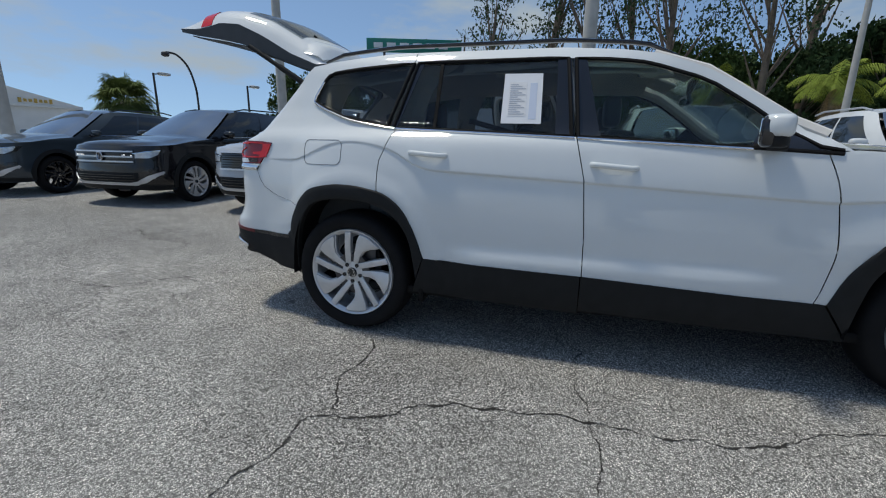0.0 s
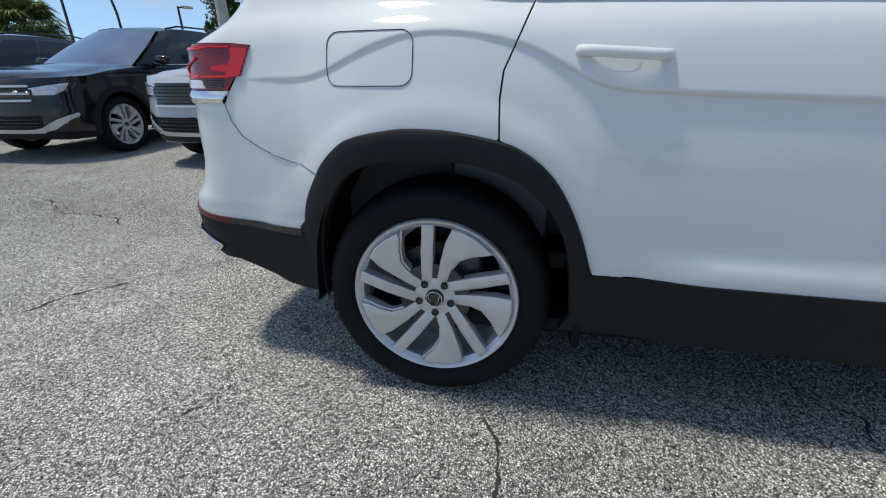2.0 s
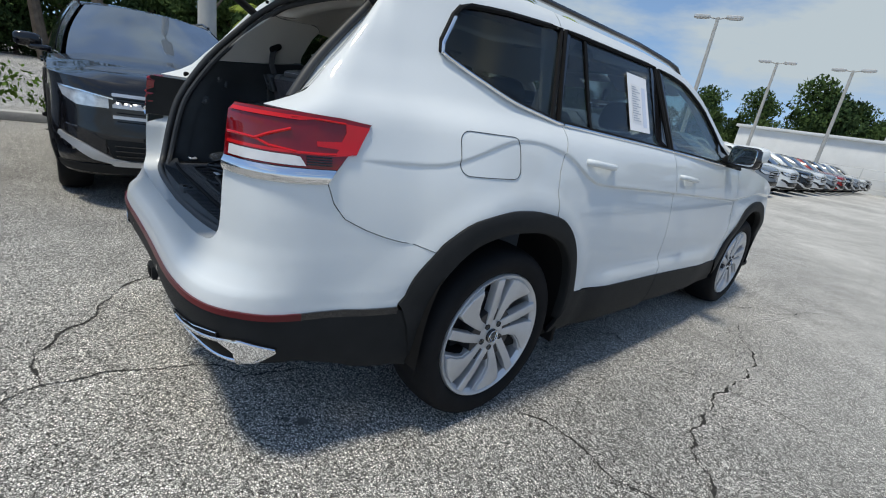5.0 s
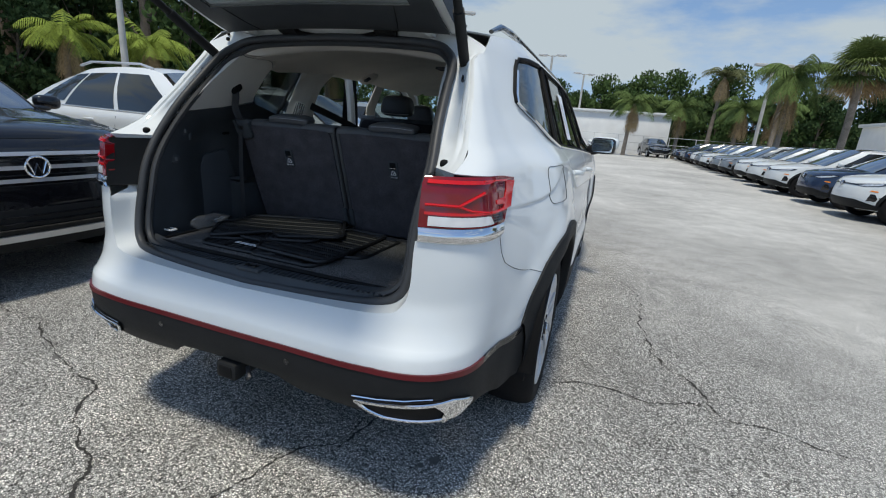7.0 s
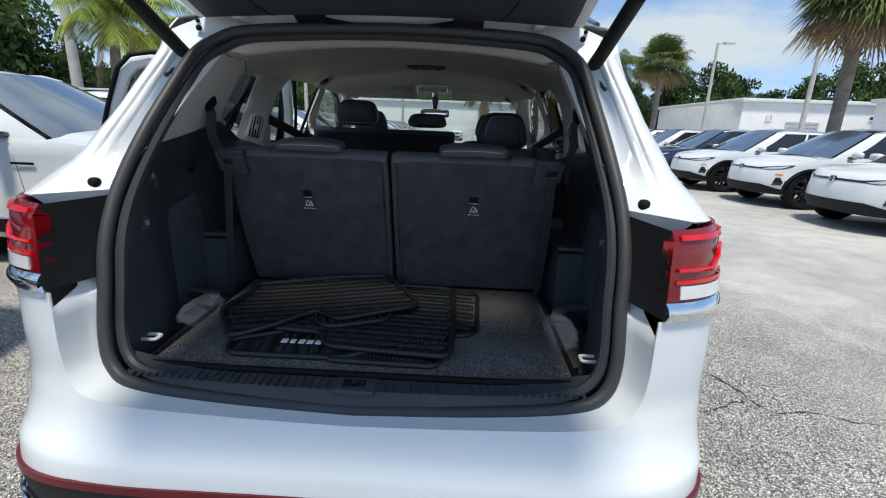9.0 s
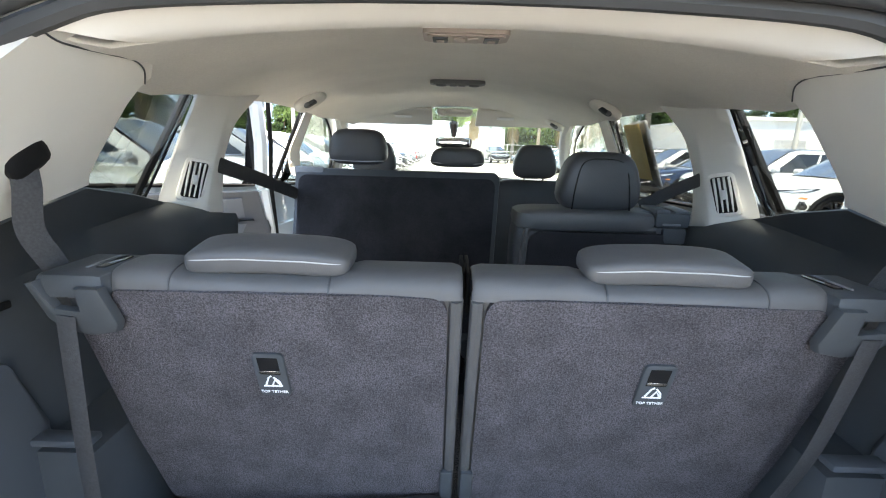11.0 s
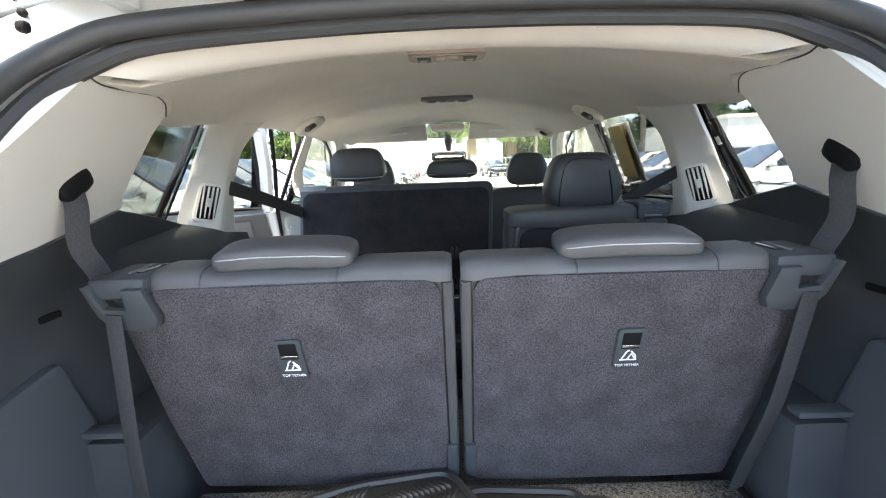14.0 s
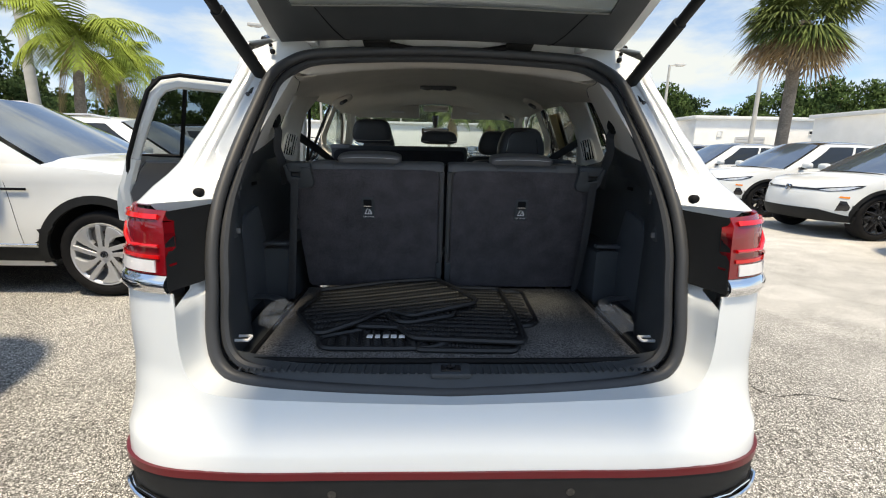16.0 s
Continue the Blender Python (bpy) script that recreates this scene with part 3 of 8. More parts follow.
SEAM_LINE = [p for a, b in zip(SEAM, SEAM[1:]) for p in [(a[0] + (b[0] - a[0]) * k / 6, a[1] + (b[1] - a[1]) * k / 6) for k in range(6)]] + SEAM[-1:]
HATCH = [(-0.38, 1.626), (-0.44, 1.575), (u_at(0.618, 1.53), 1.53), (u_at(0.653, 1.42), 1.42), (u_at(0.683, 1.30), 1.30), (u_at(0.702, 1.21), 1.21), (u_at(0.708, 1.168), 1.168)]
RED = [(u_at(0.0, 0.592), 0.592), (u_at(0.3, 0.597), 0.597), (u_at(0.55, 0.598), 0.598), (u_y(-0.95, 0.586), 0.586), (u_y(-0.87, 0.576), 0.576), (u_y(-0.78, 0.571), 0.571), (u_y(-0.65, 0.569), 0.569), (u_y(-0.55, 0.568), 0.568), (u_y(-0.471, 0.567), 0.567)]
WIN_REAR = [(-0.30, 1.394), (-0.318, 1.41), (-0.312, 1.44), (-0.26, 1.53), (-0.23, 1.562), (-0.20, 1.576)]

# outer edge of the tailgate opening
EDGE = [skin(U0 - LC, 0.718), skin(u_at(0.3, 0.728), 0.728), skin(u_at(0.55, 0.742), 0.742), skin(u_at(0.612, 0.775), 0.775), skin(u_at(0.63, 0.84), 0.84), skin(u_at(0.632, 0.94), 0.94), skin(u_at(0.636, 1.05), 1.05), skin(u_at(0.708, 1.168), 1.168)]
EDGE += [skin(u, z) for u, z in HATCH[::-1][2:5]] + [skin(*HATCH[1]), Vector((0.46, -0.382, 1.652)), Vector((0.2, -0.38, 1.666)), Vector((0, -0.38, 1.668))]
ES = [skin(u_at(p.x, p.z), p.z) if 0.725 < p.z < 1.568 else p for p in smooth_path(EDGE, 4)]

for sd, nm in ((1, "right"), (-1, "left")):
    q = [(0.194, 0.903), (0.190, 1.0), (0.197, 1.07), (0.236, 1.16), (0.269, 1.243)] + on(BELTZ, [0.20, 0.1, 0.0, -0.085, -0.16, -0.22, -0.27]) + WIN_REAR + on(WTOP, span(-0.1, 0.33, 5))
    q += on(ZR, span(0.33, -0.38, 8)) + HATCH[1:2] + [(u_at(p.x, p.z), p.z) for p in ES[::-1] if 1.175 < p.z < 1.568] + HATCH[-1:] + LAMP_TOP[1:] + LAMP_LOW[1:] + SEAM[1:] + [p for p in ARCH if p[1] > 0.776 and p[0] < 0.19]
    quarter = part("quarter_panel", skin_panel(q, sd), WHITE, car, "white painted rear quarter panel")
    part("bumper_seam", tube([Vector((sd * p.x, p.y, p.z)) for p in (skin(u, z, 0.0004) for u, z in SEAM_LINE)], 0.0013, 5), BLACK_GLOSS, quarter)
    # bumper half
    b = [p for p in ARCH if p[0] < 0 and p[1] < 0.772] + SEAM[::-1] + [(u_at(0.75, 0.972), 0.972), (u_at(0.634, 0.974), 0.974)] + [(u_at(max(p.x, 0.0), p.z), p.z) for p in ES[::-1] if p.z < 0.965]
    b += RED
    part("rear_bumper", skin_panel(b, sd, body=False, ustep=0.04, wstep=0.0131), WHITE, car, "white painted rear bumper")
    lo = RED[::-1] + [(U0 - LC, 0.47), (u_at(0.2, 0.465), 0.465), (u_at(0.28, 0.41), 0.41), (u_at(0.5, 0.395), 0.395), (u_at(0.72, 0.40), 0.40), (u_at(0.82, 0.41), 0.41), (u_y(-0.72, 0.39), 0.39), (u_y(-0.58, 0.345), 0.345), (-0.40, 0.325), (-0.40, 0.45)]
    part("lower_bumper", skin_panel(lo, sd, 0.004, body=False), CLAD, car, "matt black lower bumper cladding")
    half = [0.008, 0.008, 0.008, 0.009, 0.010, 0.011, 0.012, 0.012, 0.012]
    for i0, i1, mat, lab in ((0, 5, RED_STRIP, "dark red reflector strip"), (5, 8, BLACK_GLOSS, "black gap between bumper and cladding")):
        sec = [(u, z - 0.004, h) for (u, z), h in list(zip(RED, half))[i0:i1 + 1]]
        strip = [(u, z + h) for u, z, h in sec] + [(u, z - h) for u, z, h in sec[::-1]]
        part("reflector_strip" if i0 == 0 else "bumper_gap", skin_panel(strip, sd, 0.006, body=False, thick=0.008), mat, car, lab)
    # exhaust finisher
    ex = [(u_at(0.50, 0.475), 0.478), (u_at(0.62, 0.487), 0.487), (u_at(0.78, 0.50), 0.498), (u_at(0.815, 0.46), 0.462), (u_at(0.785, 0.42), 0.420), (u_at(0.66, 0.405), 0.405), (u_at(0.58, 0.405), 0.407), (u_at(0.535, 0.43), 0.437)]
    ed = ex
    cu, cz = sum(p[0] for p in ed) / len(ed), sum(p[1] for p in ed) / len(ed)
    trim = part("exhaust_trim", skin_panel(ed, sd, 0.010, body=False, thick=0.03, ustep=0.03, wstep=0.02), RUBBER, car, "black exhaust finisher with chrome surround")
    ring = [skin(u, z, 0.014) for u, z in densify(smooth_outline(ed, 0.012, 3), 0.02)]
    part("chrome_ring", tube([Vector((sd * p.x, p.y, p.z)) for p in ring], 0.006, 8, True), CHROME, trim, "chrome exhaust surround")
    endp = [(u_at(0.735, 0.492), 0.492), (u_at(0.78, 0.50), 0.496), (u_at(0.812, 0.46), 0.460), (u_at(0.782, 0.42), 0.422), (u_at(0.745, 0.42), 0.418), (u_at(0.755, 0.45), 0.452)]
    part("chrome_end", skin_panel(endp, sd, 0.018, body=False, thick=0.012, ustep=0.03, wstep=0.02), CHROME, trim)
    sl_ = [skin(u_at(x, z), z, 0.010) for x, z in ((0.50, 0.494), (0.58, 0.502), (0.66, 0.509), (0.735, 0.514))]
    part("chrome_line", tube([Vector((sd * p.x, p.y, p.z)) for p in sl_], 0.0028, 6), CHROME, trim)
    sl_ = [skin(u_at(x, z), z, 0.008) for x, z in ((0.50, 0.487), (0.58, 0.495), (0.66, 0.502), (0.735, 0.507))]
    part("shadow_slot", tube([Vector((sd * p.x, p.y, p.z)) for p in sl_], 0.006, 6), RUBBER, trim)
    # rear lamp
    lamp = part("rear_lamp", skin_panel(LAMP_TOP + LAMP_LOW[1:2] + [(u_y(-0.70, 1.018), 1.018), (u_at(0.636, 1.018), 1.018)], sd, 0.006, body=False, thick=0.03, ustep=0.03, wstep=0.03), RED_DARK, car, "dark red rear lamp cluster")
    wing = [(-0.676, 1.147), (-0.606, 1.143), (-0.645, 1.064), (-0.704, 1.062), (-0.695, 1.075), (-0.755, 1.079), (-0.757, 1.092), (-0.687, 1.096), (-0.674, 1.123)]
    part("lamp_front_lens", skin_panel([(u_y(y, z), z) for y, z in wing], sd, 0.0085, body=False, thick=0.006, ustep=0.03, wstep=0.02), RED_LENS, lamp, "bright red lens")
    for pts in (((-0.82, 1.151), (-0.74, 1.150), (-0.676, 1.147)), ((-0.80, 1.059), (-0.75, 1.058), (-0.704, 1.0615))):
        line = [skin(u_y(y, z), z, 0.0085) for y, z in pts]
        part("light_guide", tube([Vector((sd * v.x, v.y, v.z)) for v in line], 0.0032, 6), RED_LENS, lamp, "bright red light guide")
    for k in range(4):
        line = [skin(u_y(y, 1.05 - 0.007 * k), 1.05 - 0.007 * k, 0.0075) for y in (-0.785, -0.75, -0.715)]
        part("lens_rib", tube([Vector((sd * v.x, v.y, v.z)) for v in line], 0.0022, 5), BLACK_GLOSS, lamp)
    gl = [skin(u_at(x, z), z, 0.0085) for x, z in ((0.648, 1.083), (0.69, 1.083), (0.735, 1.081), (0.76, 1.099), (0.785, 1.118))]
    part("light_guide", tube([Vector((sd * v.x, v.y, v.z)) for v in gl], 0.0045, 6), RED_LENS, lamp, "bright red light guide")
    gl = [skin(u_at(x, z), z, 0.0085) for x, z in ((0.735, 1.081), (0.765, 1.068), (0.80, 1.060))]
    part("light_guide", tube([Vector((sd * v.x, v.y, v.z)) for v in gl], 0.004, 6), RED_LENS, lamp, "bright red light guide")
    # the upper bar's brighter red stands for sky reflected along the lens top
    for z0, z1, xa, xb in ((1.143, 1.153, 0.648, 0.80), (1.055, 1.063, 0.648, 0.83)):
        part("rear_lens", skin_panel([(u_at(xa, z1), z1), (u_at(xb, z1), z1), (u_at(xb - 0.01, z0), z0), (u_at(xa, z0), z0)], sd, 0.009, body=False, thick=0.006, ustep=0.03, wstep=0.02), RED_LENS, lamp, "bright red lens")
    cl = [(u_at(0.660, 1.05), 1.051), (u_at(0.8, 1.05), 1.050), (u_y(-0.80, 1.04), 1.048), (u_y(-0.785, 1.02), 1.024), (u_at(0.660, 1.024), 1.024)]
    part("reversing_lens", skin_panel(cl, sd, 0.009, body=False, thick=0.006, ustep=0.03, wstep=0.02), CLEAR_LENS, lamp, "clear reversing lens")
    ch = [(u_at(0.636, 1.016), 1.016), (u_y(-0.70, 1.016), 1.016), LAMP_LOW[2], (u_at(0.75, 0.974), 0.974), (u_at(0.636, 0.976), 0.976)]
    part("lamp_chrome_strip", panel(ch, lambda u, z: skin(u, z, 0.004 + 0.009 * math.sin(math.pi * min(1, max(0, (z - 0.972) / 0.046)))), sd, 0.03, 0.006, thick=0.03), CHROME, lamp, "chrome strip under the lamp")
    # fuel flap
    if sd > 0:
        fo = [(u - 0.178, z + 1.105) for u, z in rounded(0.262, 0.142, 0.035)]
        rim_pts = [skin(u, z, 0.0012) for u, z in densify(fo, 0.02)]
        part("fuel_flap_gap", tube(rim_pts, 0.0013, 6, True), BLACK_GLOSS, quarter)
    # doors
    rd = [(0.199, 0.898), (0.195, 1.0), (0.202, 1.07), (0.241, 1.16), (0.274, 1.243)] + on(BELTZ, span(0.32, 1.26, 8)) + [(1.271, 1.207), (1.323, 0.997), (1.346, 0.706), (1.351, 0.492)] + [(1.351, 0.500), (1.0, 0.506), (0.478, 0.517)] + [p for p in ARCH[::-1] if 0.202 < p[0] < 0.468]
    rd = [p for i, p in enumerate(rd) if p != (1.351, 0.492)]
    fd = [(1.277, 1.205)] + on(BELTZ, span(1.35, 2.33, 8)) + rounder([(2.345, 1.147), (2.40, 0.985), (2.432, 0.735), (2.415, 0.55), (2.395, 0.462)]) + [(1.9, 0.482), (1.356, 0.499), (1.351, 0.706), (1.328, 0.997)]
    rdoor = part("rear_door", skin_panel(rd, sd), WHITE, car, "white rear passenger door" if sd > 0 else "white rear passenger door standing open")
    fdoor = part("front_door", skin_panel(fd, sd), WHITE, car, "white front door")
    fender = rounder([(2.350, 1.150), (2.406, 0.985), (2.438, 0.735), (2.421, 0.555), (2.401, 0.466)]) + [(2.45, 0.462)] + FARCH[1:] + [(3.50, 0.60), (3.62, 0.64), (3.72, 0.80), (3.60, 0.95), (3.40, 1.03), (3.2, 1.085), (2.9, 1.13), (2.6, 1.160), (2.45, 1.166)]
    part("front_fender", skin_panel(fender, sd), WHITE, car)
    fb = [(3.51, 0.60), (3.48, 0.45), (3.52, 0.40), (U1 + LC, 0.42), (U1 + LC, 0.95), (4.1, 0.94), (3.9, 0.93), (3.74, 0.80), (3.64, 0.63)]
    part("front_bumper", skin_panel(fb, sd, body=False), WHITE, car)
    part("front_lower_bumper", skin_panel([(3.45, 0.44), (3.52, 0.39), (U1 + LC, 0.41), (U1 + LC, 0.26), (3.6, 0.26), (3.40, 0.30)], sd, 0.004, body=False), CLAD, car)
    part("grille", skin_panel([(4.2, 0.90), (U1 + LC, 0.91), (U1 + LC, 0.62), (4.3, 0.62)], sd, 0.008, body=False), BLACK_GLOSS, car)
    part("headlamp", skin_panel([(3.78, 0.83), (3.85, 0.92), (4.18, 0.90), (4.24, 0.80), (4.0, 0.79)], sd, 0.008, body=False), CLEAR_LENS, car)
    # cladding round the arches and along the sill
    part("rear_arch_cladding", arch_strip(ARCH, ARCH_IN, sd), CLAD, car, "matt black rear wheel-arch cladding")
    part("front_arch_cladding", arch_strip(FARCH, FARCH_IN, sd), CLAD, car, "matt black front wheel-arch cladding")
    for a, bb in ((0.40, 1.346), (1.352, 2.60)):
        sl = [(a + (0.074 if a < 1 else 0), 0.514 if a < 1 else 0.500)] + ([] if a < 1 else []) + [(bb if a < 1 else 2.44, 0.500 if a < 1 else 0.462), (bb - (0.0 if a < 1 else 0.03), 0.275), (a + 0.0, 0.30)]
        part("sill_cladding", skin_panel(sl, sd, 0.006, body=False, thick=0.02), CLAD, rdoor if sd < 0 and a < 1 else car, "matt black sill cladding")
    # glass
    g1 = [(0.240, 1.262)] + on([(y, z + 0.012) for y, z in BELTZ], [0.1, 0.0, -0.085, -0.16, -0.22, -0.27]) + [(u + 0.012 if i < 4 else u + 0.008, z - 0.004 * (i > 3)) for i, (u, z) in enumerate(WIN_REAR)] + on([(y, z - 0.012) for y, z in WTOP], span(-0.1, 0.348, 4))
    part("quarter_window", skin_panel(g1, sd, -0.006, body=False), PRIVACY, car, "dark privacy glass")
    g2 = [(0.268, 1.262), (0.49, 1.252), (0.497, 1.605), (0.392, 1.604)]
    g3 = [(0.503, 1.252), (1.165, 1.226), (1.146, 1.606), (0.510, 1.606)]
    g4 = [(1.385, 1.218)] + on([(y, z + 0.012) for y, z in BELTZ], span(1.5, 2.20, 4)) + on([(y, z - 0.014) for y, z in WTOP], [2.2, 2.08, 1.98, 1.87, 1.72, 1.6, 1.45, 1.29])
    part("rear_door_fixed_glass", skin_panel(g2, sd, -0.006, body=False), PRIVACY, rdoor, "dark privacy glass")
    part("rear_door_glass", skin_panel(g3, sd, -0.006, body=False), PRIVACY, rdoor, "dark privacy glass")
    part("glass_divider", skin_panel([(0.488, 1.25), (0.506, 1.25), (0.513, 1.608), (0.494, 1.608)], sd, 0.002, body=False, thick=0.01), RUBBER, rdoor)
    part("rear_door_frame", skin_panel([(1.163, 1.224), (1.262, 1.220), (1.215, 1.618), (1.145, 1.618)], sd, -0.001, body=False), BLACK_GLOSS, rdoor, "gloss black pillar cover")
    part("rear_door_frame", skin_panel([(0.249, 1.254), (0.272, 1.254), (0.396, 1.618), (0.359, 1.618)], sd, -0.001, body=False), BLACK_GLOSS, rdoor, "gloss black pillar cover")
    part("front_door_glass", skin_panel(g4, sd, -0.006, body=False), SIDEGLASS, fdoor, "lightly tinted glass")
    part("front_door_frame", skin_panel([(1.272, 1.219), (1.388, 1.215), (1.292, 1.618), (1.224, 1.618)], sd, -0.001, body=False), BLACK_GLOSS, fdoor, "gloss black pillar cover")
    part("quarter_frame", skin_panel([(0.238, 1.256), (0.246, 1.255), (0.356, 1.616), (0.347, 1.612)], sd, -0.001, body=False), BLACK_GLOSS, quarter)
    # rubber round the openings and a bright strip along the belt
    loops = [(quarter, on(WTOP, span(-0.19, 0.33, 6)) + on(BELTZ, span(0.21, -0.28, 8)) + WIN_REAR[1:-1]), (fdoor, on(WTOP, span(1.24, 2.40, 14)) + on(BELTZ, span(2.40, 1.28, 10)))]
    loops.append((rdoor, on(WTOP, span(0.36, 1.20, 8)) + on(BELTZ, span(1.25, 0.25, 8))))
    for who, loop in loops:
        part("window_rubber", tube([Vector((sd * skin(u, z).x, u, z)) for u, z in loop], 0.010, 6, True), RUBBER, who)
    for y0, y1, who in [(-0.30, 0.262, quarter), (1.278, 2.05, fdoor)] + [(0.272, 1.262, rdoor)]:
        ln = (WIN_REAR[3:0:-1] if y0 < 0 else []) + on(BELTZ, span(y0, y1, 12))
        part("belt_strip", tube([Vector((sd * skin(u, z, 0.013).x, u, z - 0.006)) for u, z in ln], 0.0065, 6), CHROME, who, "bright belt strip")
    # upper rail and windscreen pillar
    cr = on(WTOP, span(0.335, 2.42, 26)) + [(2.45, 1.146), (2.49, 1.147)] + on(ZR, span(2.455, 0.335, 26))
    part("roof_side_rail", skin_panel(cr, sd, body=False), WHITE, car, "white roof side and windscreen pillar")
    # handles
    hl = [(0.385, 0.598, 1.114, 1.102, rdoor)]
    for y0, y1, z0, z1, who in hl + [(1.355, 1.568, 1.076, 1.063, fdoor)]:
        pts = smooth_path([skin(y0, z0, -0.006), skin(y0 + 0.025, z0, 0.018), skin((y0 + y1) / 2, (z0 + z1) / 2, 0.028), skin(y1 - 0.025, z1, 0.020), skin(y1, z1, -0.006)], 6)
        hd = part("door_handle", tube(pts, [0.009] + [0.0145] * (len(pts) - 2) + [0.010], 10, flat=1.0), WHITE, who, "white painted pull handle")
        cup = [( (y0 + y1) / 2 + p[0], (z0 + z1) / 2 - 0.016 + p[1]) for p in rounded(0.085, 0.052, 0.024)]
        part("handle_recess", skin_panel(cup, sd, 0.0008, body=False, thick=0.002, ustep=0.03, wstep=0.03), WHITE, hd)
        if sd < 0:
            for ob in (hd,):
                ob.scale = (-1, 1, 1)
            for ch_ in hd.children:
                ch_.scale = (-1, 1, 1)
    if sd < 0:
        # the open door: inner lining, then swung out about its hinge
        lin = [(0.31, 1.22), (1.22, 1.19), (1.29, 0.99), (1.30, 0.44), (0.54, 0.44), (0.46, 0.62), (0.36, 0.80), (0.27, 0.88), (0.24, 1.05)]

        def inner(ol, off):
            return panel(ol, lambda u, z: skin(u, z, -off), sd, 0.08, 0.08, thick=0.014)
        part("door_lining", inner(lin, 0.07), DOORPLASTIC, rdoor, "grey moulded door lining")
        part("door_armrest", superq((-0.852, 0.82, 0.960), (0.052, 0.31, 0.036), 0.45, 0.35, 10, 26), DOORPLASTIC, rdoor, "grey door armrest with pull cup")
        part("pull_cup", box((-0.842, 0.86, 0.990), (0.05, 0.20, 0.012), 0.005), TRIM, rdoor)
        part("handle_bezel", inner([(0.60, 1.085), (1.16, 1.065), (1.14, 1.160), (0.64, 1.175)], 0.082), TRIMGREY, rdoor, "recessed handle panel")
        part("handle_recess", inner([(0.70, 1.100), (0.94, 1.092), (0.97, 1.118), (0.95, 1.148), (0.72, 1.155)], 0.088), TRIM, rdoor)
        part("inner_handle", superq((-0.868, 0.83, 1.124), (0.012, 0.09, 0.014), 0.5, 0.5, 8, 14), CHROME, rdoor, "bright inner door handle")
        part("lining_panel", inner([(0.58, 1.045), (1.17, 1.030), (1.13, 0.955), (0.62, 0.975)], 0.080), TRIMGREY, rdoor, "smooth upper lining panel")
        part("lining_strip", inner([(0.55, 1.066), (1.20, 1.046), (1.20, 1.054), (0.55, 1.074)], 0.090), CHROME, rdoor, "bright trim strip")
        part("door_pocket", inner([(0.60, 0.52), (1.22, 0.53), (1.245, 0.60), (1.23, 0.64), (0.60, 0.645)], 0.098), DOORPLASTIC, rdoor, "door pocket")
        part("pocket_front", inner([(0.66, 0.545), (1.16, 0.555), (1.19, 0.60), (0.66, 0.615)], 0.112), TRIMGREY, rdoor)
        part("speaker_cover", inner([(0.86, 0.665), (1.23, 0.665), (1.23, 0.79), (0.99, 0.80)], 0.090), TRIMGREY, rdoor, "angled speaker cover")
        part("bottle_holder", superq((-0.868, 0.82, 0.69), (0.02, 0.03, 0.06), 0.6, 0.6, 8, 12), TRIM, rdoor)
        arch_w = [(0.262, 1.24), (0.30, 1.40), (0.345, 1.54), (0.385, 1.588)] + [(y, z - 0.006) for y, z in on(WTOP, span(0.45, 1.10, 6))] + [(1.165, 1.588), (1.205, 1.42), (1.248, 1.21)]
        part("window_frame", tube([Vector((-(skin(u, z).x - 0.040), u, z)) for u, z in arch_w], 0.030, 8), WHITE, rdoor, "white painted inner window frame")
        arch_o = [(0.235, 1.10), (0.232, 1.24), (0.268, 1.40), (0.315, 1.56), (0.365, 1.622)] + [(y, z + 0.026) for y, z in on(WTOP, span(0.45, 1.10, 6))] + [(1.20, 1.618), (1.242, 1.42), (1.285, 1.21), (1.335, 0.99), (1.348, 0.70), (1.345, 0.42), (0.95, 0.395), (0.52, 0.42)]
        part("door_seal", tube([Vector((-(skin(u, z).x - 0.062), u, z)) for u, z in arch_o], 0.011, 6), RUBBER, rdoor, "black door seal")
        edge_loop = [(1.262, 1.2), (1.315, 0.99), (1.326, 0.7), (1.320, 0.42), (0.9, 0.41), (0.52, 0.44), (0.44, 0.60), (0.35, 0.78), (0.25, 0.88), (0.235, 1.08), (0.262, 1.24)]
        part("door_edge", tube([Vector((-(skin(u, z).x - 0.04), u, z)) for u, z in edge_loop], 0.034, 8), WHITE, rdoor, "white painted door edge")
        part("check_strap", box((-0.86, 1.36, 0.80), (0.02, 0.14, 0.03), 0.004), DARKMETAL, car, "metal door check strap")
        hp = Matrix.Translation((-0.93, 1.33, 0))
        rdoor.matrix_basis = hp @ Matrix.Rotation(radians(-43), 4, "Z") @ hp.inverted()
    # roof rack bar
    rk = on([(y, z + 0.046) for y, z in ZR], span(-0.17, 1.60, 20))
    pts = [Vector((sd * (skin(y, lerp(ZR, y)).x - 0.055), y, z)) for y, z in rk]
    pts = [Vector((pts[0].x, -0.30, 1.655))] + pts + [Vector((pts[-1].x, 1.74, 1.622))]
    part("roof_rail", tube(pts, [0.010] + [0.016] * (len(pts) - 2) + [0.010], 8, flat=0.8), BLACK_GLOSS, car, "black roof rail")
    # door mirror
    mt = Matrix.Rotation(-sd * 0.36, 3, "Z")
    mc = Vector((sd * 1.05, 2.10, 0))
    mir = part("door_mirror", superq(mc + Vector((0, 0, 1.264)), (0.110, 0.058, 0.050), 0.5, 0.55, 12, 20, mt), WHITE, car, "white door mirror with black base")
    part("mirror_base", superq(mc + Vector((-sd * 0.03, 0, 1.205)), (0.122, 0.056, 0.034), 0.5, 0.6, 12, 20, mt), CLAD, mir)
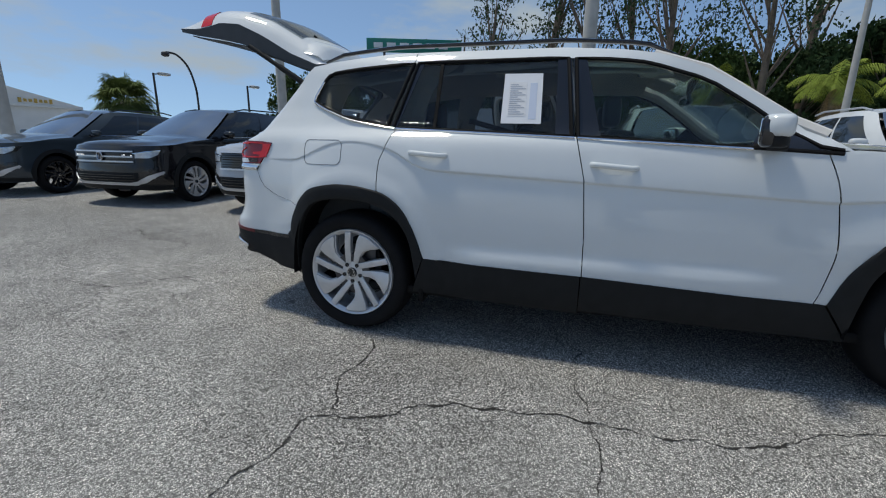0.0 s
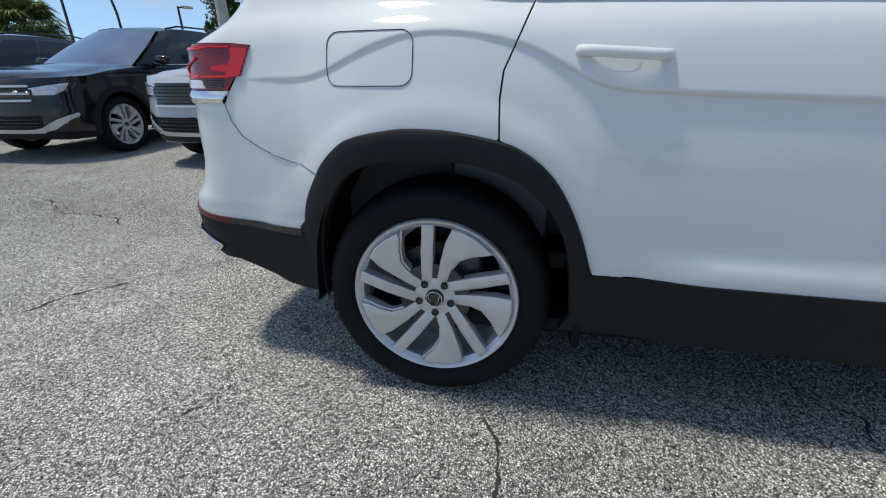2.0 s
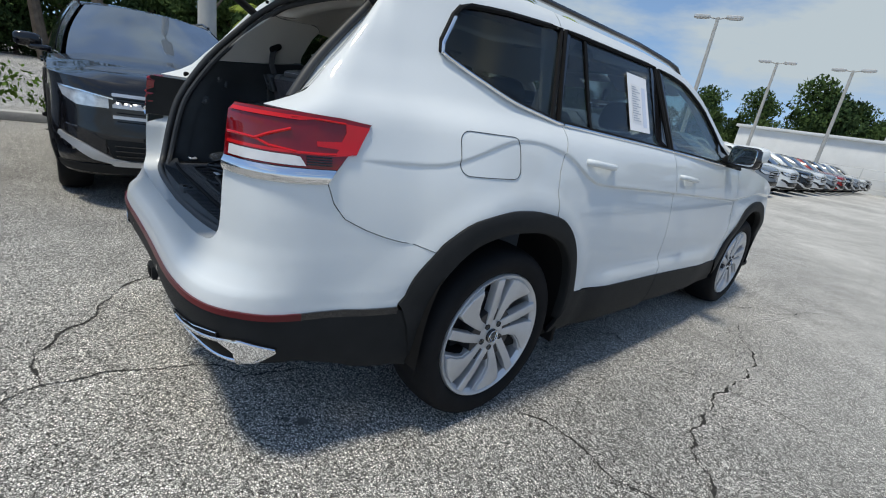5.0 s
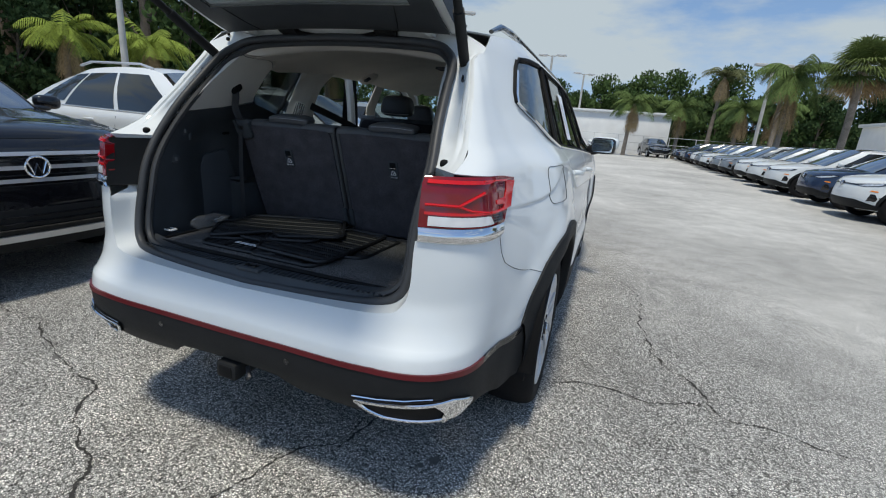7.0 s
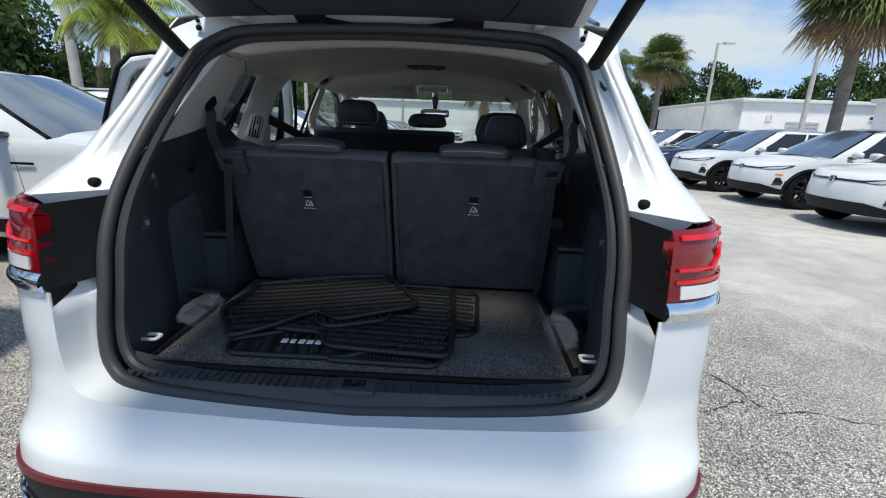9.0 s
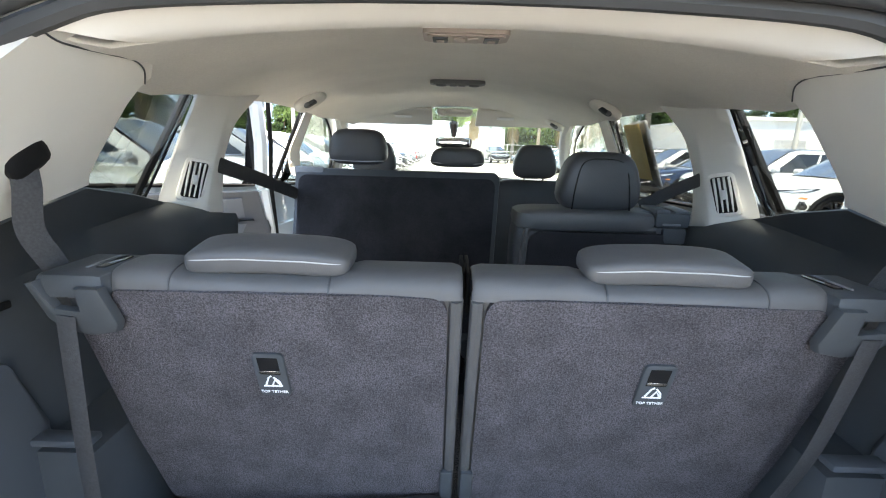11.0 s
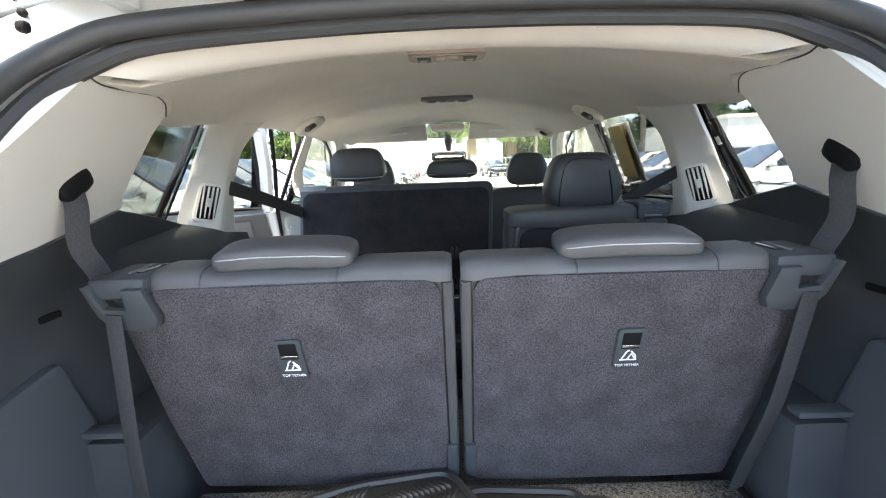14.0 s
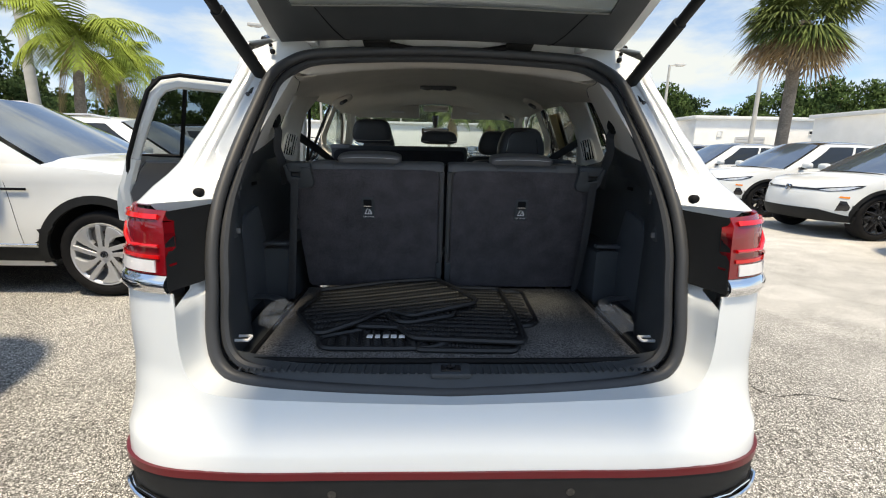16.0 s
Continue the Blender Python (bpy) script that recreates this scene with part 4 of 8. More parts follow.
    part("mirror_foot", superq((sd * 0.945, 2.14, 1.185), (0.05, 0.04, 0.028), 0.5, 0.6, 10, 16), CLAD, mir)
    part("mirror_bezel", superq(mc + mt @ Vector((0, -0.034, 0)) + Vector((0, 0, 1.240)), (0.106, 0.030, 0.066), 0.4, 0.5, 8, 20, mt), BLACK_GLOSS, mir)
    part("mirror_glass", superq(mc + mt @ Vector((0, -0.062, 0)) + Vector((0, 0, 1.240)), (0.092, 0.005, 0.055), 0.3, 0.45, 8, 20, mt), MIRROR, mir)
    part("mirror_corner", skin_panel([(2.04, 1.174), (2.325, 1.160), (2.23, 1.228), (2.13, 1.30)], sd, 0.004, body=False), BLACK_GLOSS, mir)
    part("mud_flap", box((sd * 0.86, 0.455, 0.36), (0.20, 0.03, 0.24), 0.01), RUBBER, car, "black mud guard behind the sill")
    wheel(car, (sd * 0.962, 0, 0.378), sd)
    wheel(car, (sd * 0.962, 2.98, 0.378), sd)
    # dark wheel houses
    for cy, A in ((0, ARCH_IN), (2.98, FARCH_IN)):
        bm = bmesh.new()
        top = [(cy + (y - cy) * 1.025, 0.38 + (z - 0.38) * 1.03) for y, z in A]
        r1 = [bm.verts.new((sd * 0.965, y, z)) for y, z in top]
        r2 = [bm.verts.new((sd * 0.66, y, z)) for y, z in top]
        for i in range(len(top) - 1):
            bm.faces.new((r1[i], r1[i + 1], r2[i + 1], r2[i]))
        bm.faces.new(r2)
        part("wheel_house", bm, RUBBER, car, "black wheel-house liner")

# roof, bonnet, windscreen
def roof_map(x, y):
    e = skin(max(y, -0.44), lerp(ZR, y)).x
    return Vector((x * e, y, soft_lerp(ZR, y, 0.1) + 0.04 * (1 - abs(x) ** 2.5)))


def grid(fmap, us, vs, thick=0.0, up=(0, 0, 1)):
    bm = bmesh.new()
    rows = [[bm.verts.new(fmap(u, v)) for u in us] for v in vs]
    for A, B in zip(rows, rows[1:]):
        for i in range(len(us) - 1):
            bm.faces.new((A[i], A[i + 1], B[i + 1], B[i]))
    bm.normal_update()
    tot = Vector()
    for f in bm.faces:
        tot += f.normal * f.calc_area()
    if tot.dot(Vector(up)) < 0:
        bmesh.ops.reverse_faces(bm, faces=list(bm.faces))
    bm.normal_update()
    thicken(bm, thick)
    return bm


part("roof", grid(roof_map, span(-1, 1, 24), span(-0.38, 1.70, 24), 0.006), WHITE, car)


def screen_map(x, t):
    y = 1.69 + (2.47 - 1.69) * t
    e = skin(y, lerp(ZR, y)).x - 0.004
    return Vector((x * e, y + 0.10 * (1 - x * x) * t, lerp(ZR, y) + 0.038 * (1 - abs(x) ** 2.5)))


part("windscreen", grid(screen_map, span(-1, 1, 18), span(0, 1, 12), 0.004), FRONTGLASS, car, "clear laminated windscreen")


def hood_map(x, y):
    zz = lerp([(2.42, 1.178), (2.6, 1.172), (2.9, 1.145), (3.2, 1.10), (3.5, 1.03), (3.75, 0.95), (3.9, 0.90)], y)
    e = lerp([(2.42, 0.925), (2.6, 0.925), (2.9, 0.91), (3.2, 0.87), (3.6, 0.77), (3.9, 0.56)], y)
    return Vector((x * e, y + 0.10 * (1 - x * x), zz + 0.035 * (1 - x * x)))


part("bonnet", grid(hood_map, span(-1, 1, 18), span(2.42, 3.86, 18), 0.006), WHITE, car)

# opening at the back: frame, seal
RING = [(0, -0.925, 0.72), (0.3, -0.92, 0.73), (0.50, -0.905, 0.745), (0.568, -0.885, 0.775), (0.590, -0.868, 0.84), (0.591, -0.845, 0.95), (0.597, -0.812, 1.06), (0.596, -0.752, 1.17), (0.575, -0.665, 1.30), (0.555, -0.56, 1.42), (0.538, -0.475, 1.51), (0.495, -0.425, 1.56), (0.42, -0.40, 1.59), (0.2, -0.39, 1.605), (0, -0.385, 1.61)]
RS = smooth_path(RING, 4)
for sd in (1, -1):
    bm = bmesh.new()
    rows = []
    for a, b in zip(RS, ES):
        ribs = [(0.0, 0.05), (0.0, 0.004), (0.06, 0.014), (0.30, 0.016), (0.56, 0.014), (0.60, 0.006), (0.64, 0.004), (0.70, 0.004), (0.735, 0.011), (0.80, 0.011), (0.835, 0.002), (0.92, -0.001), (1.0, 0.0)]
        high = sstep((a.z - 1.17) / 0.14) * (1 - sstep((a.z - 1.50) / 0.06))
        low = 0.022 if a.z < 0.975 else 0.0
        pocket = 0.07 if 0.975 < a.z < 1.165 else 0.0
        rows.append([bm.verts.new(Vector((sd * p.x, p.y, p.z))) for p in (a.lerp(b, f) + Vector((0, d * high + low * math.sin(math.pi * min(1, f * 1.0)) + pocket * min(1.0, 3 * f), 0)) for f, d in ribs)])
    for A, B in zip(rows, rows[1:]):
        for i in range(len(A) - 1):
            bm.faces.new((A[i], A[i + 1], B[i + 1], B[i]))
    bmesh.ops.recalc_face_normals(bm, faces=bm.faces)
    part("tailgate_frame", bm, WHITE, car, "white painted tailgate opening", 40)
    lamp_y = lambda z: skin(u_at(0.638, z), z, 0.004).y
    ry, rx = [(q.z, q.y) for q in RS[:40]], [(q.z, q.x) for q in RS[:40]]
    part("lamp_cover", grid(lambda x, z: Vector((sd * (lerp(rx, z) + 0.012 + (0.640 - lerp(rx, z) - 0.012) * x), lerp(ry, z) - 0.016 + (lamp_y(z) - lerp(ry, z) + 0.016) * x ** 0.9, z)), span(0, 1, 6), span(0.980, 1.158, 5), 0.004, (0, -1, 0)), CLAD, car, "black plastic lamp side cover")
    for yy, zz, xx, rr in ((-0.775, 1.185, 0.640, 0.013), (-0.430, 1.590, 0.545, 0.008)):
        part("rubber_stop", superq((sd * xx, yy, zz), (rr, rr, rr), 0.8, 0.8, 8, 12), RUBBER, car)
ring_all = [Vector(p) for p in RS] + [Vector((-p.x, p.y, p.z)) for p in RS[::-1][1:-1]]
part("tailgate_seal", tube([p + Vector((0, -0.012, 0)) for p in ring_all], 0.015, 10, True), SEAL, car, "thick black rubber seal")
part("tailgate_seal_lip", tube([Vector((p.x * 0.966, p.y + 0.016, 1.15 + (p.z - 1.15) * 0.966)) for p in ring_all], 0.013, 8, True), SEAL, car)

# raised tailgate
GATE_TOP = [(-0.37, 1.675), (-0.42, 1.745), (-0.50, 1.80), (-0.62, 1.868), (-0.79, 1.962), (-1.0, 2.03), (-1.17, 2.055), (-1.33, 2.04), (-1.50, 1.955)]
GATE_LOW = [(-0.395, 1.655), (-0.44, 1.636), (-0.54, 1.664), (-0.66, 1.706), (-0.82, 1.765), (-1.0, 1.83), (-1.17, 1.865), (-1.35, 1.895), (-1.49, 1.925)]
GATE_W = [(-0.37, 0.54), (-0.45, 0.575), (-0.60, 0.61), (-0.85, 0.645), (-1.05, 0.67), (-1.2, 0.665), (-1.4, 0.64), (-1.5, 0.60)]

GATE_RIM = [(-1.5, 1.93), (-1.36, 1.92), (-1.26, 1.93), (-1.16, 1.95), (-1.008, 1.935), (-0.822, 1.852), (-0.615, 1.735), (-0.426, 1.66), (-0.37, 1.66)]


def gate_top(x, t):
    i = t * 8
    k = min(int(i), 7)
    a, b = GATE_TOP[k], GATE_TOP[k + 1]
    y, z = a[0] + (b[0] - a[0]) * (i - k), a[1] + (b[1] - a[1]) * (i - k)
    i2 = GATE_LOW[k], GATE_LOW[k + 1]
    zl = i2[0][1] + (i2[1][1] - i2[0][1]) * (i - k)
    e = abs(x) ** 10
    return Vector((x * lerp(GATE_W, y), y, z + (max(zl + 0.004, lerp(GATE_RIM, y)) - z) * e + 0.05 * (1 - x * x) * math.sin(math.pi * min(1, t * 1.15)) ** 0.6))


def gate_low(x, t):
    i = t * 8
    k = min(int(i), 7)
    a, b = GATE_LOW[k], GATE_LOW[k + 1]
    y, z = a[0] + (b[0] - a[0]) * (i - k), a[1] + (b[1] - a[1]) * (i - k)
    return Vector((x * lerp(GATE_W, y), y, z - 0.02 * abs(x) ** 2))


def gate_sheet(fmap, up, hole=(0.80, 0.335, 0.60)):
    """A gate skin with the window left open."""
    bm = bmesh.new()
    xs = span(-1, -hole[0], 5) + span(-hole[0], hole[0], 18)[1:] + span(hole[0], 1, 5)[1:]
    ts = span(0, hole[1], 12) + span(hole[1], hole[2], 8)[1:] + span(hole[2], 1, 12)[1:]
    net = [[bm.verts.new(fmap(x, t)) for x in xs] for t in ts]
    for j in range(len(ts) - 1):
        for i in range(len(xs) - 1):
            if abs(xs[i] + xs[i + 1]) / 2 < hole[0] and hole[1] < (ts[j] + ts[j + 1]) / 2 < hole[2]:
                continue
            bm.faces.new((net[j][i], net[j][i + 1], net[j + 1][i + 1], net[j + 1][i]))
    bm.normal_update()
    tot = Vector()
    for f in bm.faces:
        tot += f.normal * f.calc_area()
    if tot.dot(Vector(up)) < 0:
        bmesh.ops.reverse_faces(bm, faces=list(bm.faces))
    return bm


gate = part("tailgate", gate_sheet(gate_top, (0, 0, 1)), WHITE, car, "white tailgate raised overhead")
part("gate_inner_frame", gate_sheet(gate_low, (0, 0, -1)), WHITE, gate)
for sd in (1, -1):
    bm = bmesh.new()
    A = [bm.verts.new(gate_top(sd, t)) for t in span(0, 1, 32)]
    B = [bm.verts.new(gate_low(sd, t)) for t in span(0, 1, 32)]
    for i in range(32):
        bm.faces.new((A[i], A[i + 1], B[i + 1], B[i]))
    part("gate_side", bm, TRIM, gate, "dark plastic edge of the tailgate lining")
def trim_map(x, t):
    """The lining under the gate: a broad band below the window, rails beside it, a cover over the lower half."""
    e = max(abs(x), 0)
    sag = 0.012 + 0.012 * (1 - e ** 5) * sstep((t - 0.14) / 0.05) * (1 if t < 0.36 or t > 0.60 else 1 - 0.5 * sstep((0.80 - e) / 0.1))
    return gate_low(x * 0.94, t) + Vector((0, 0, -sag))


trim = bmesh.new()
for x0, x1, t0, t1, nx, nt_ in ((-1, 1, 0.150, 0.345, 28, 8), (-1, -0.84, 0.345, 0.60, 4, 8), (0.84, 1, 0.345, 0.60, 4, 8), (-1, 1, 0.60, 0.95, 28, 10)):
    net = [[trim.verts.new(trim_map(x, t)) for x in span(x0, x1, nx)] for t in span(t0, t1, nt_)]
    for A, B in zip(net, net[1:]):
        for i in range(nx):
            trim.faces.new((A[i], B[i], B[i + 1], A[i + 1]))
bmesh.ops.remove_doubles(trim, verts=trim.verts, dist=0.001)
trim.normal_update()
thicken(trim, -0.006)
part("gate_trim", trim, TRIM, gate, "dark plastic tailgate lining")
part("gate_window", grid(lambda x, t: gate_top(x * 0.83, 0.325 + 0.285 * t) + Vector((0, -0.002, 0.004)), span(-1, 1, 16), span(0, 1, 10), 0.004), PRIVACY, gate, "tinted tailgate window")
for sd in (1, -1):
    part("trim_seam", tube([trim_map(sd * (0.60 + 0.02 * k), 0.152 + 0.19 * k / 6) + Vector((0, 0, -0.001)) for k in range(7)], 0.0015, 5), RUBBER, gate)
part("gate_spoiler", grid(lambda x, t: gate_top(x * 0.97, 0.02 + 0.26 * t) + Vector((0, 0, 0.03 * math.sin(math.pi * min(1, t * 0.8 + 0.2)))), span(-1, 1, 18), span(0, 1, 8), 0.006), WHITE, gate)
for sd in (1, -1):
    part("gate_lamp", grid(lambda x, t: gate_top(sd * (0.80 + 0.2 * x), 0.80 + 0.07 * t) + Vector((0, 0, 0.006)), span(0, 1, 6), span(0, 1, 4), 0.004), RED_LENS, gate, "red lamp section")
    cv = part("gate_hinge_cover", box((sd * 0.225, -0.415, 1.628), (0.085, 0.050, 0.024), 0.008, Matrix.Rotation(-0.25, 3, "X")), CLAD, gate, "black plastic hinge cover")
    part("cable_gaiter", tube(smooth_path([(sd * 0.185, -0.412, 1.622), (sd * 0.13, -0.405, 1.616), (sd * 0.07, -0.40, 1.612)], 4), [0.010, 0.010, 0.009, 0.009, 0.008, 0.008, 0.007, 0.007, 0.006], 8), RUBBER, cv)
    part("gate_hinge", box((sd * 0.42, -0.43, 1.622), (0.028, 0.06, 0.022), 0.005), WHITE, gate)
    part("gate_bolt", superq((sd * 0.555, -0.415, 1.612), (0.006, 0.006, 0.006), 0.9, 0.9, 6, 10), RUBBER, gate)
    # gas struts
    st = part("gate_strut", tube([(sd * 0.57, -0.44, 1.50), (sd * 0.605, -0.66, 1.642)], 0.019, 12), CLAD, car, "black gas strut")
    part("strut_rod", tube([(sd * 0.603, -0.645, 1.632), (sd * 0.636, -0.86, 1.772)], 0.0145, 10), CLAD, st)
    part("strut_bracket", tube([(sd * 0.580, -0.420, 1.515), (sd * 0.588, -0.47, 1.485), (sd * 0.594, -0.518, 1.450)], [0.022, 0.018, 0.013], 10, False, 0.55, up=(sd * 0.3, 0.6, 0.74)), BLACK_GLOSS, st)
    part("bracket_bolt", superq((sd * 0.594, -0.528, 1.452), (0.006, 0.006, 0.006), 0.9, 0.9, 6, 10), DARKMETAL, st)
part("gate_wiper", tube([(0.25, -0.60, 1.885), (0.12, -0.66, 1.91), (-0.1, -0.75, 1.955)], [0.02, 0.014, 0.008], 8), CLAD, gate)

# tow hitch, floor pan
hitch = part("tow_hitch", box((0, -0.985, 0.425), (0.085, 0.13, 0.06), 0.008), CLAD, car, "black tow hitch receiver")
part("hitch_hole", box((0, -1.048, 0.425), (0.055, 0.012, 0.04), 0.004), RUBBER, hitch)
part("hitch_loop", tube([(0.06, -1.01, 0.44), (0.085, -1.03, 0.42), (0.06, -1.01, 0.395)], 0.008, 6), DARKMETAL, hitch)
part("floor_pan", box((0, 1.62, 0.30), (1.86, 4.0, 0.06), 0.02), RUBBER, car, "black underbody")
part("rear_floor", box((0, -0.50, 0.44), (1.2, 0.75, 0.10), 0.03), RUBBER, car)
for xx in (-0.27, 0.27):
    part("parking_sensor", lathe([(0.0, 0.0), (0.010, 0.0), (0.011, -0.004)], 16), BLACK_GLOSS, car).matrix_basis = Matrix.Translation((xx, skin(u_at(0.27, 0.545), 0.545).y - 0.005, 0.545)) @ Matrix.Rotation(radians(-90), 4, "Z")

# window sticker in the rear door
sticker = part("window_sticker", panel([(0.87, 1.277), (1.085, 1.275), (1.075, 1.54), (0.87, 1.543)], lambda u, z: skin(u, z, 0.002), 1, 0.06, 0.06, thick=0.001), PAPER, car, "white printed paper sheet taped on the window")
part("sticker_print", panel([(0.90, 1.315), (1.00, 1.314), (0.995, 1.495), (0.90, 1.496)], lambda u, z: skin(u, z, 0.0035), 1, 0.06, 0.06, thick=0.0006), WHITEMARK, sticker)
part("sticker_column", panel([(1.015, 1.30), (1.055, 1.30), (1.05, 1.49), (1.013, 1.49)], lambda u, z: skin(u, z, 0.0035), 1, 0.06, 0.06, thick=0.0006), PAPERBLUE, sticker)
ln = bmesh.new()
for k in range(15):
    z = 1.325 + k * 0.0112
    f = ln.faces.new([ln.verts.new(skin(u, zz, 0.0050)) for u, zz in ((0.906, z), (0.99 - 0.02 * (k % 3), z), (0.99 - 0.02 * (k % 3), z + 0.004), (0.906, z + 0.004))])
tagged(part("sticker_line", ln, INK, sticker), kind="stuff")

for ob in list(car.children_recursive):
    if ob.data and ob.data.materials and ob.data.materials[0] is FRONTGLASS:
        ob.visible_shadow = False


OUTSIDE = set(bpy.data.objects)


# ---- inside the white car ----
def xin(y, z):
    """Half width of the lining."""
    base = lerp([(0.4, 0.66), (0.9, 0.655), (1.18, 0.66), (1.214, 0.690), (1.25, 0.785), (1.35, 0.785), (1.53, 0.705), (1.58, 0.665), (1.62, 0.60)], z)
    if z > 1.2 and y < 0.34:
        base = min(base, 0.568 + 0.22 * (y + 0.39) - 0.50 * (z - 1.374))
    ring = lerp([(0.7, 0.575), (0.9, 0.588), (1.2, 0.592), (1.45, 0.552), (1.55, 0.49), (1.6, 0.42)], z)
    t = sstep((-0.46 - y) / 0.24) * (1 - sstep((z - 1.22) / 0.05))
    return base * (1 - t) + ring * t


def lining(name, outline, mat, sd, off=0.0, label="", thick=0.008, parent=None):
    return part(name, panel(outline, lambda u, z: Vector((xin(u, z) - off, u, z)), sd, 0.04, 0.04, thick=-thick), mat, parent or car, label)


# rear edge of the rear pillar trim, by height
DREAR = [(1.268, -0.668), (1.35, -0.600), (1.42, -0.532), (1.47, -0.475), (1.52, -0.418), (1.565, -0.375)]
for sd in (1, -1):
    low = [(-0.875, 0.74), (-0.862, 0.95), (-0.825, 1.06), (-0.765, 1.17), (-0.69, 1.262), (-0.42, 1.288), (-0.20, 1.322), (0.0, 1.285), (0.215, 1.238), (0.27, 1.206), (0.38, 1.186), (0.36, 1.05), (0.36, 0.9), (0.42, 0.7), (0.5, 0.5), (-0.2, 0.5), (-0.86, 0.5)]
    side = lining("cargo_side_trim", low, TRIM, sd, 0.0, "dark moulded cargo side trim")
    dp = [(y, z) for z, y in DREAR] + [(-0.18, 1.565), (-0.135, 1.545), (-0.118, 1.51), (-0.145, 1.490), (-0.168, 1.46), (-0.20, 1.38), (-0.208, 1.345), (-0.20, 1.328), (-0.42, 1.294)]
    dpl = lining("rear_pillar_trim", dp, PILLAR, sd, 0.002, "grey-beige rear pillar trim")
    seam = smooth_path([(sd * (xin(y, z) - 0.003), y, z) for y, z in ((-0.412, 1.524), (-0.37, 1.518), (-0.27, 1.523), (-0.20, 1.5265), (-0.155, 1.519), (-0.134, 1.498))], 5)
    part("trim_seam", tube(seam, 0.0014, 5), TRIM, dpl)
    # pillar: a face turned to the rear, a knee, and a face along the door opening
    pa, pb = [(1.236, (0.788, 0.205)), (1.40, (0.725, 0.232)), (1.53, (0.672, 0.262)), (1.60, (0.64, 0.28))], [(1.206, (0.690, 0.262)), (1.33, (0.680, 0.31)), (1.45, (0.664, 0.355)), (1.53, (0.650, 0.39)), (1.60, (0.62, 0.42))]
    pc = [(1.188, (0.706, 0.380)), (1.34, (0.704, 0.405)), (1.45, (0.680, 0.445)), (1.52, (0.632, 0.485)), (1.60, (0.60, 0.60))]

    def pillar(c, t):
        def edge(tab):
            z = tab[0][0] + (1.60 - tab[0][0]) * t
            return Vector((soft_lerp([(a, q[0]) for a, q in tab], z, 0.03), soft_lerp([(a, q[1]) for a, q in tab], z, 0.03), z))
        A, B, C = edge(pa), edge(pb), edge(pc)
        if c < 1:
            p = A.lerp(B, c)
        else:
            p = B.lerp(C, c - 1)
        k = max(0.0, 1 - abs(c - 1) / 0.22)
        p += (A + C - 2 * B) * 0.045 * k
        return Vector((sd * p.x, p.y, p.z))
    cpl = part("centre_pillar_trim", grid(pillar, [0, 0.3, 0.6, 0.78, 0.86, 0.93, 1.0, 1.07, 1.14, 1.22, 1.5, 1.8, 1.93, 2.0], span(0, 1, 20), 0.012, (-sd, -1, 0)), PILLAR, car, "grey-beige pillar trim with air vent", 60)
    # air vent, set in the rear face
    o = pillar(0.58, 0.20)
    e1 = (pillar(0.9, 0.20) - pillar(0.25, 0.20)).normalized()
    e2 = (pillar(0.55, 0.36) - pillar(0.55, 0.06)).normalized()
    nv = e1.cross(e2).normalized()
    if nv.y > 0:
        nv = -nv
    vm4 = Matrix(((e1.x, e2.x, nv.x, o.x), (e1.y, e2.y, nv.y, o.y), (e1.z, e2.z, nv.z, o.z), (0, 0, 0, 1)))

    def vent_plate(w, h, r, d0, d1, bev=0.0):
        return prism(rounded(w, h, r), d1 - d0, vm4 @ Matrix.Translation((0, 0, d0)), bev)
    vent = part("air_vent", vent_plate(0.066, 0.118, 0.014, -0.004, 0.006, 0.003), PILLAR, cpl, "air vent with upright slats")
    part("vent_hole", vent_plate(0.050, 0.098, 0.008, 0.0, 0.0075), BLACK_GLOSS, vent)
    for k in range(4):
        part("slat", box((0, 0, 0), (0.0038, 0.094, 0.006), 0.001), PILLAR, vent).matrix_basis = vm4 @ Matrix.Translation((-0.018 + 0.012 * k, 0, 0.0085)) @ Matrix.Rotation(0.5, 4, "Y")
    part("vent_tab", box((0, 0, 0), (0.010, 0.026, 0.008), 0.003), PILLAR, vent).matrix_basis = vm4 @ Matrix.Translation((0, 0, 0.013))
    # upper rails, door pillars
    lining("roof_edge_trim", [(0.62, 1.53), (1.2, 1.545), (1.62, 1.515), (1.7, 1.53), (1.66, 1.585), (0.62, 1.59)], PILLAR, sd, 0.0, "grey-beige roof edge trim")
    lining("door_pillar_trim", [(1.17, 1.20), (1.33, 1.20), (1.30, 1.55), (1.19, 1.55)], PILLAR, sd, 0.012, "grey-beige door pillar trim")
    lining("door_pillar_lower", [(1.20, 0.45), (1.36, 0.45), (1.34, 1.20), (1.19, 1.20)], TRIM, sd, 0.0)
    part("windscreen_pillar_trim", tube([Vector((sd * (skin(y, lerp(WTOP, y)).x - 0.075), y, lerp(WTOP, y) + 0.005)) for y in span(1.62, 2.36, 6)], 0.036, 8), PILLAR, car)
    for gx, gy, gz, gs in ((0.566, 0.84, 1.548, 1.0),) + (((0.556, 1.62, 1.520, 0.9),) if sd > 0 else ()):
        gm = Matrix.Translation((sd * gx, gy, gz)) @ Matrix.Rotation(sd * 0.55, 4, "Y")
        gh = part("grab_handle", superq((0, 0, 0), (0.064 * gs, 0.056 * gs, 0.022 * gs), 0.7, 0.6, 12, 28), PILLAR, car, "folded grey-beige grab handle")
        gh.matrix_basis = gm
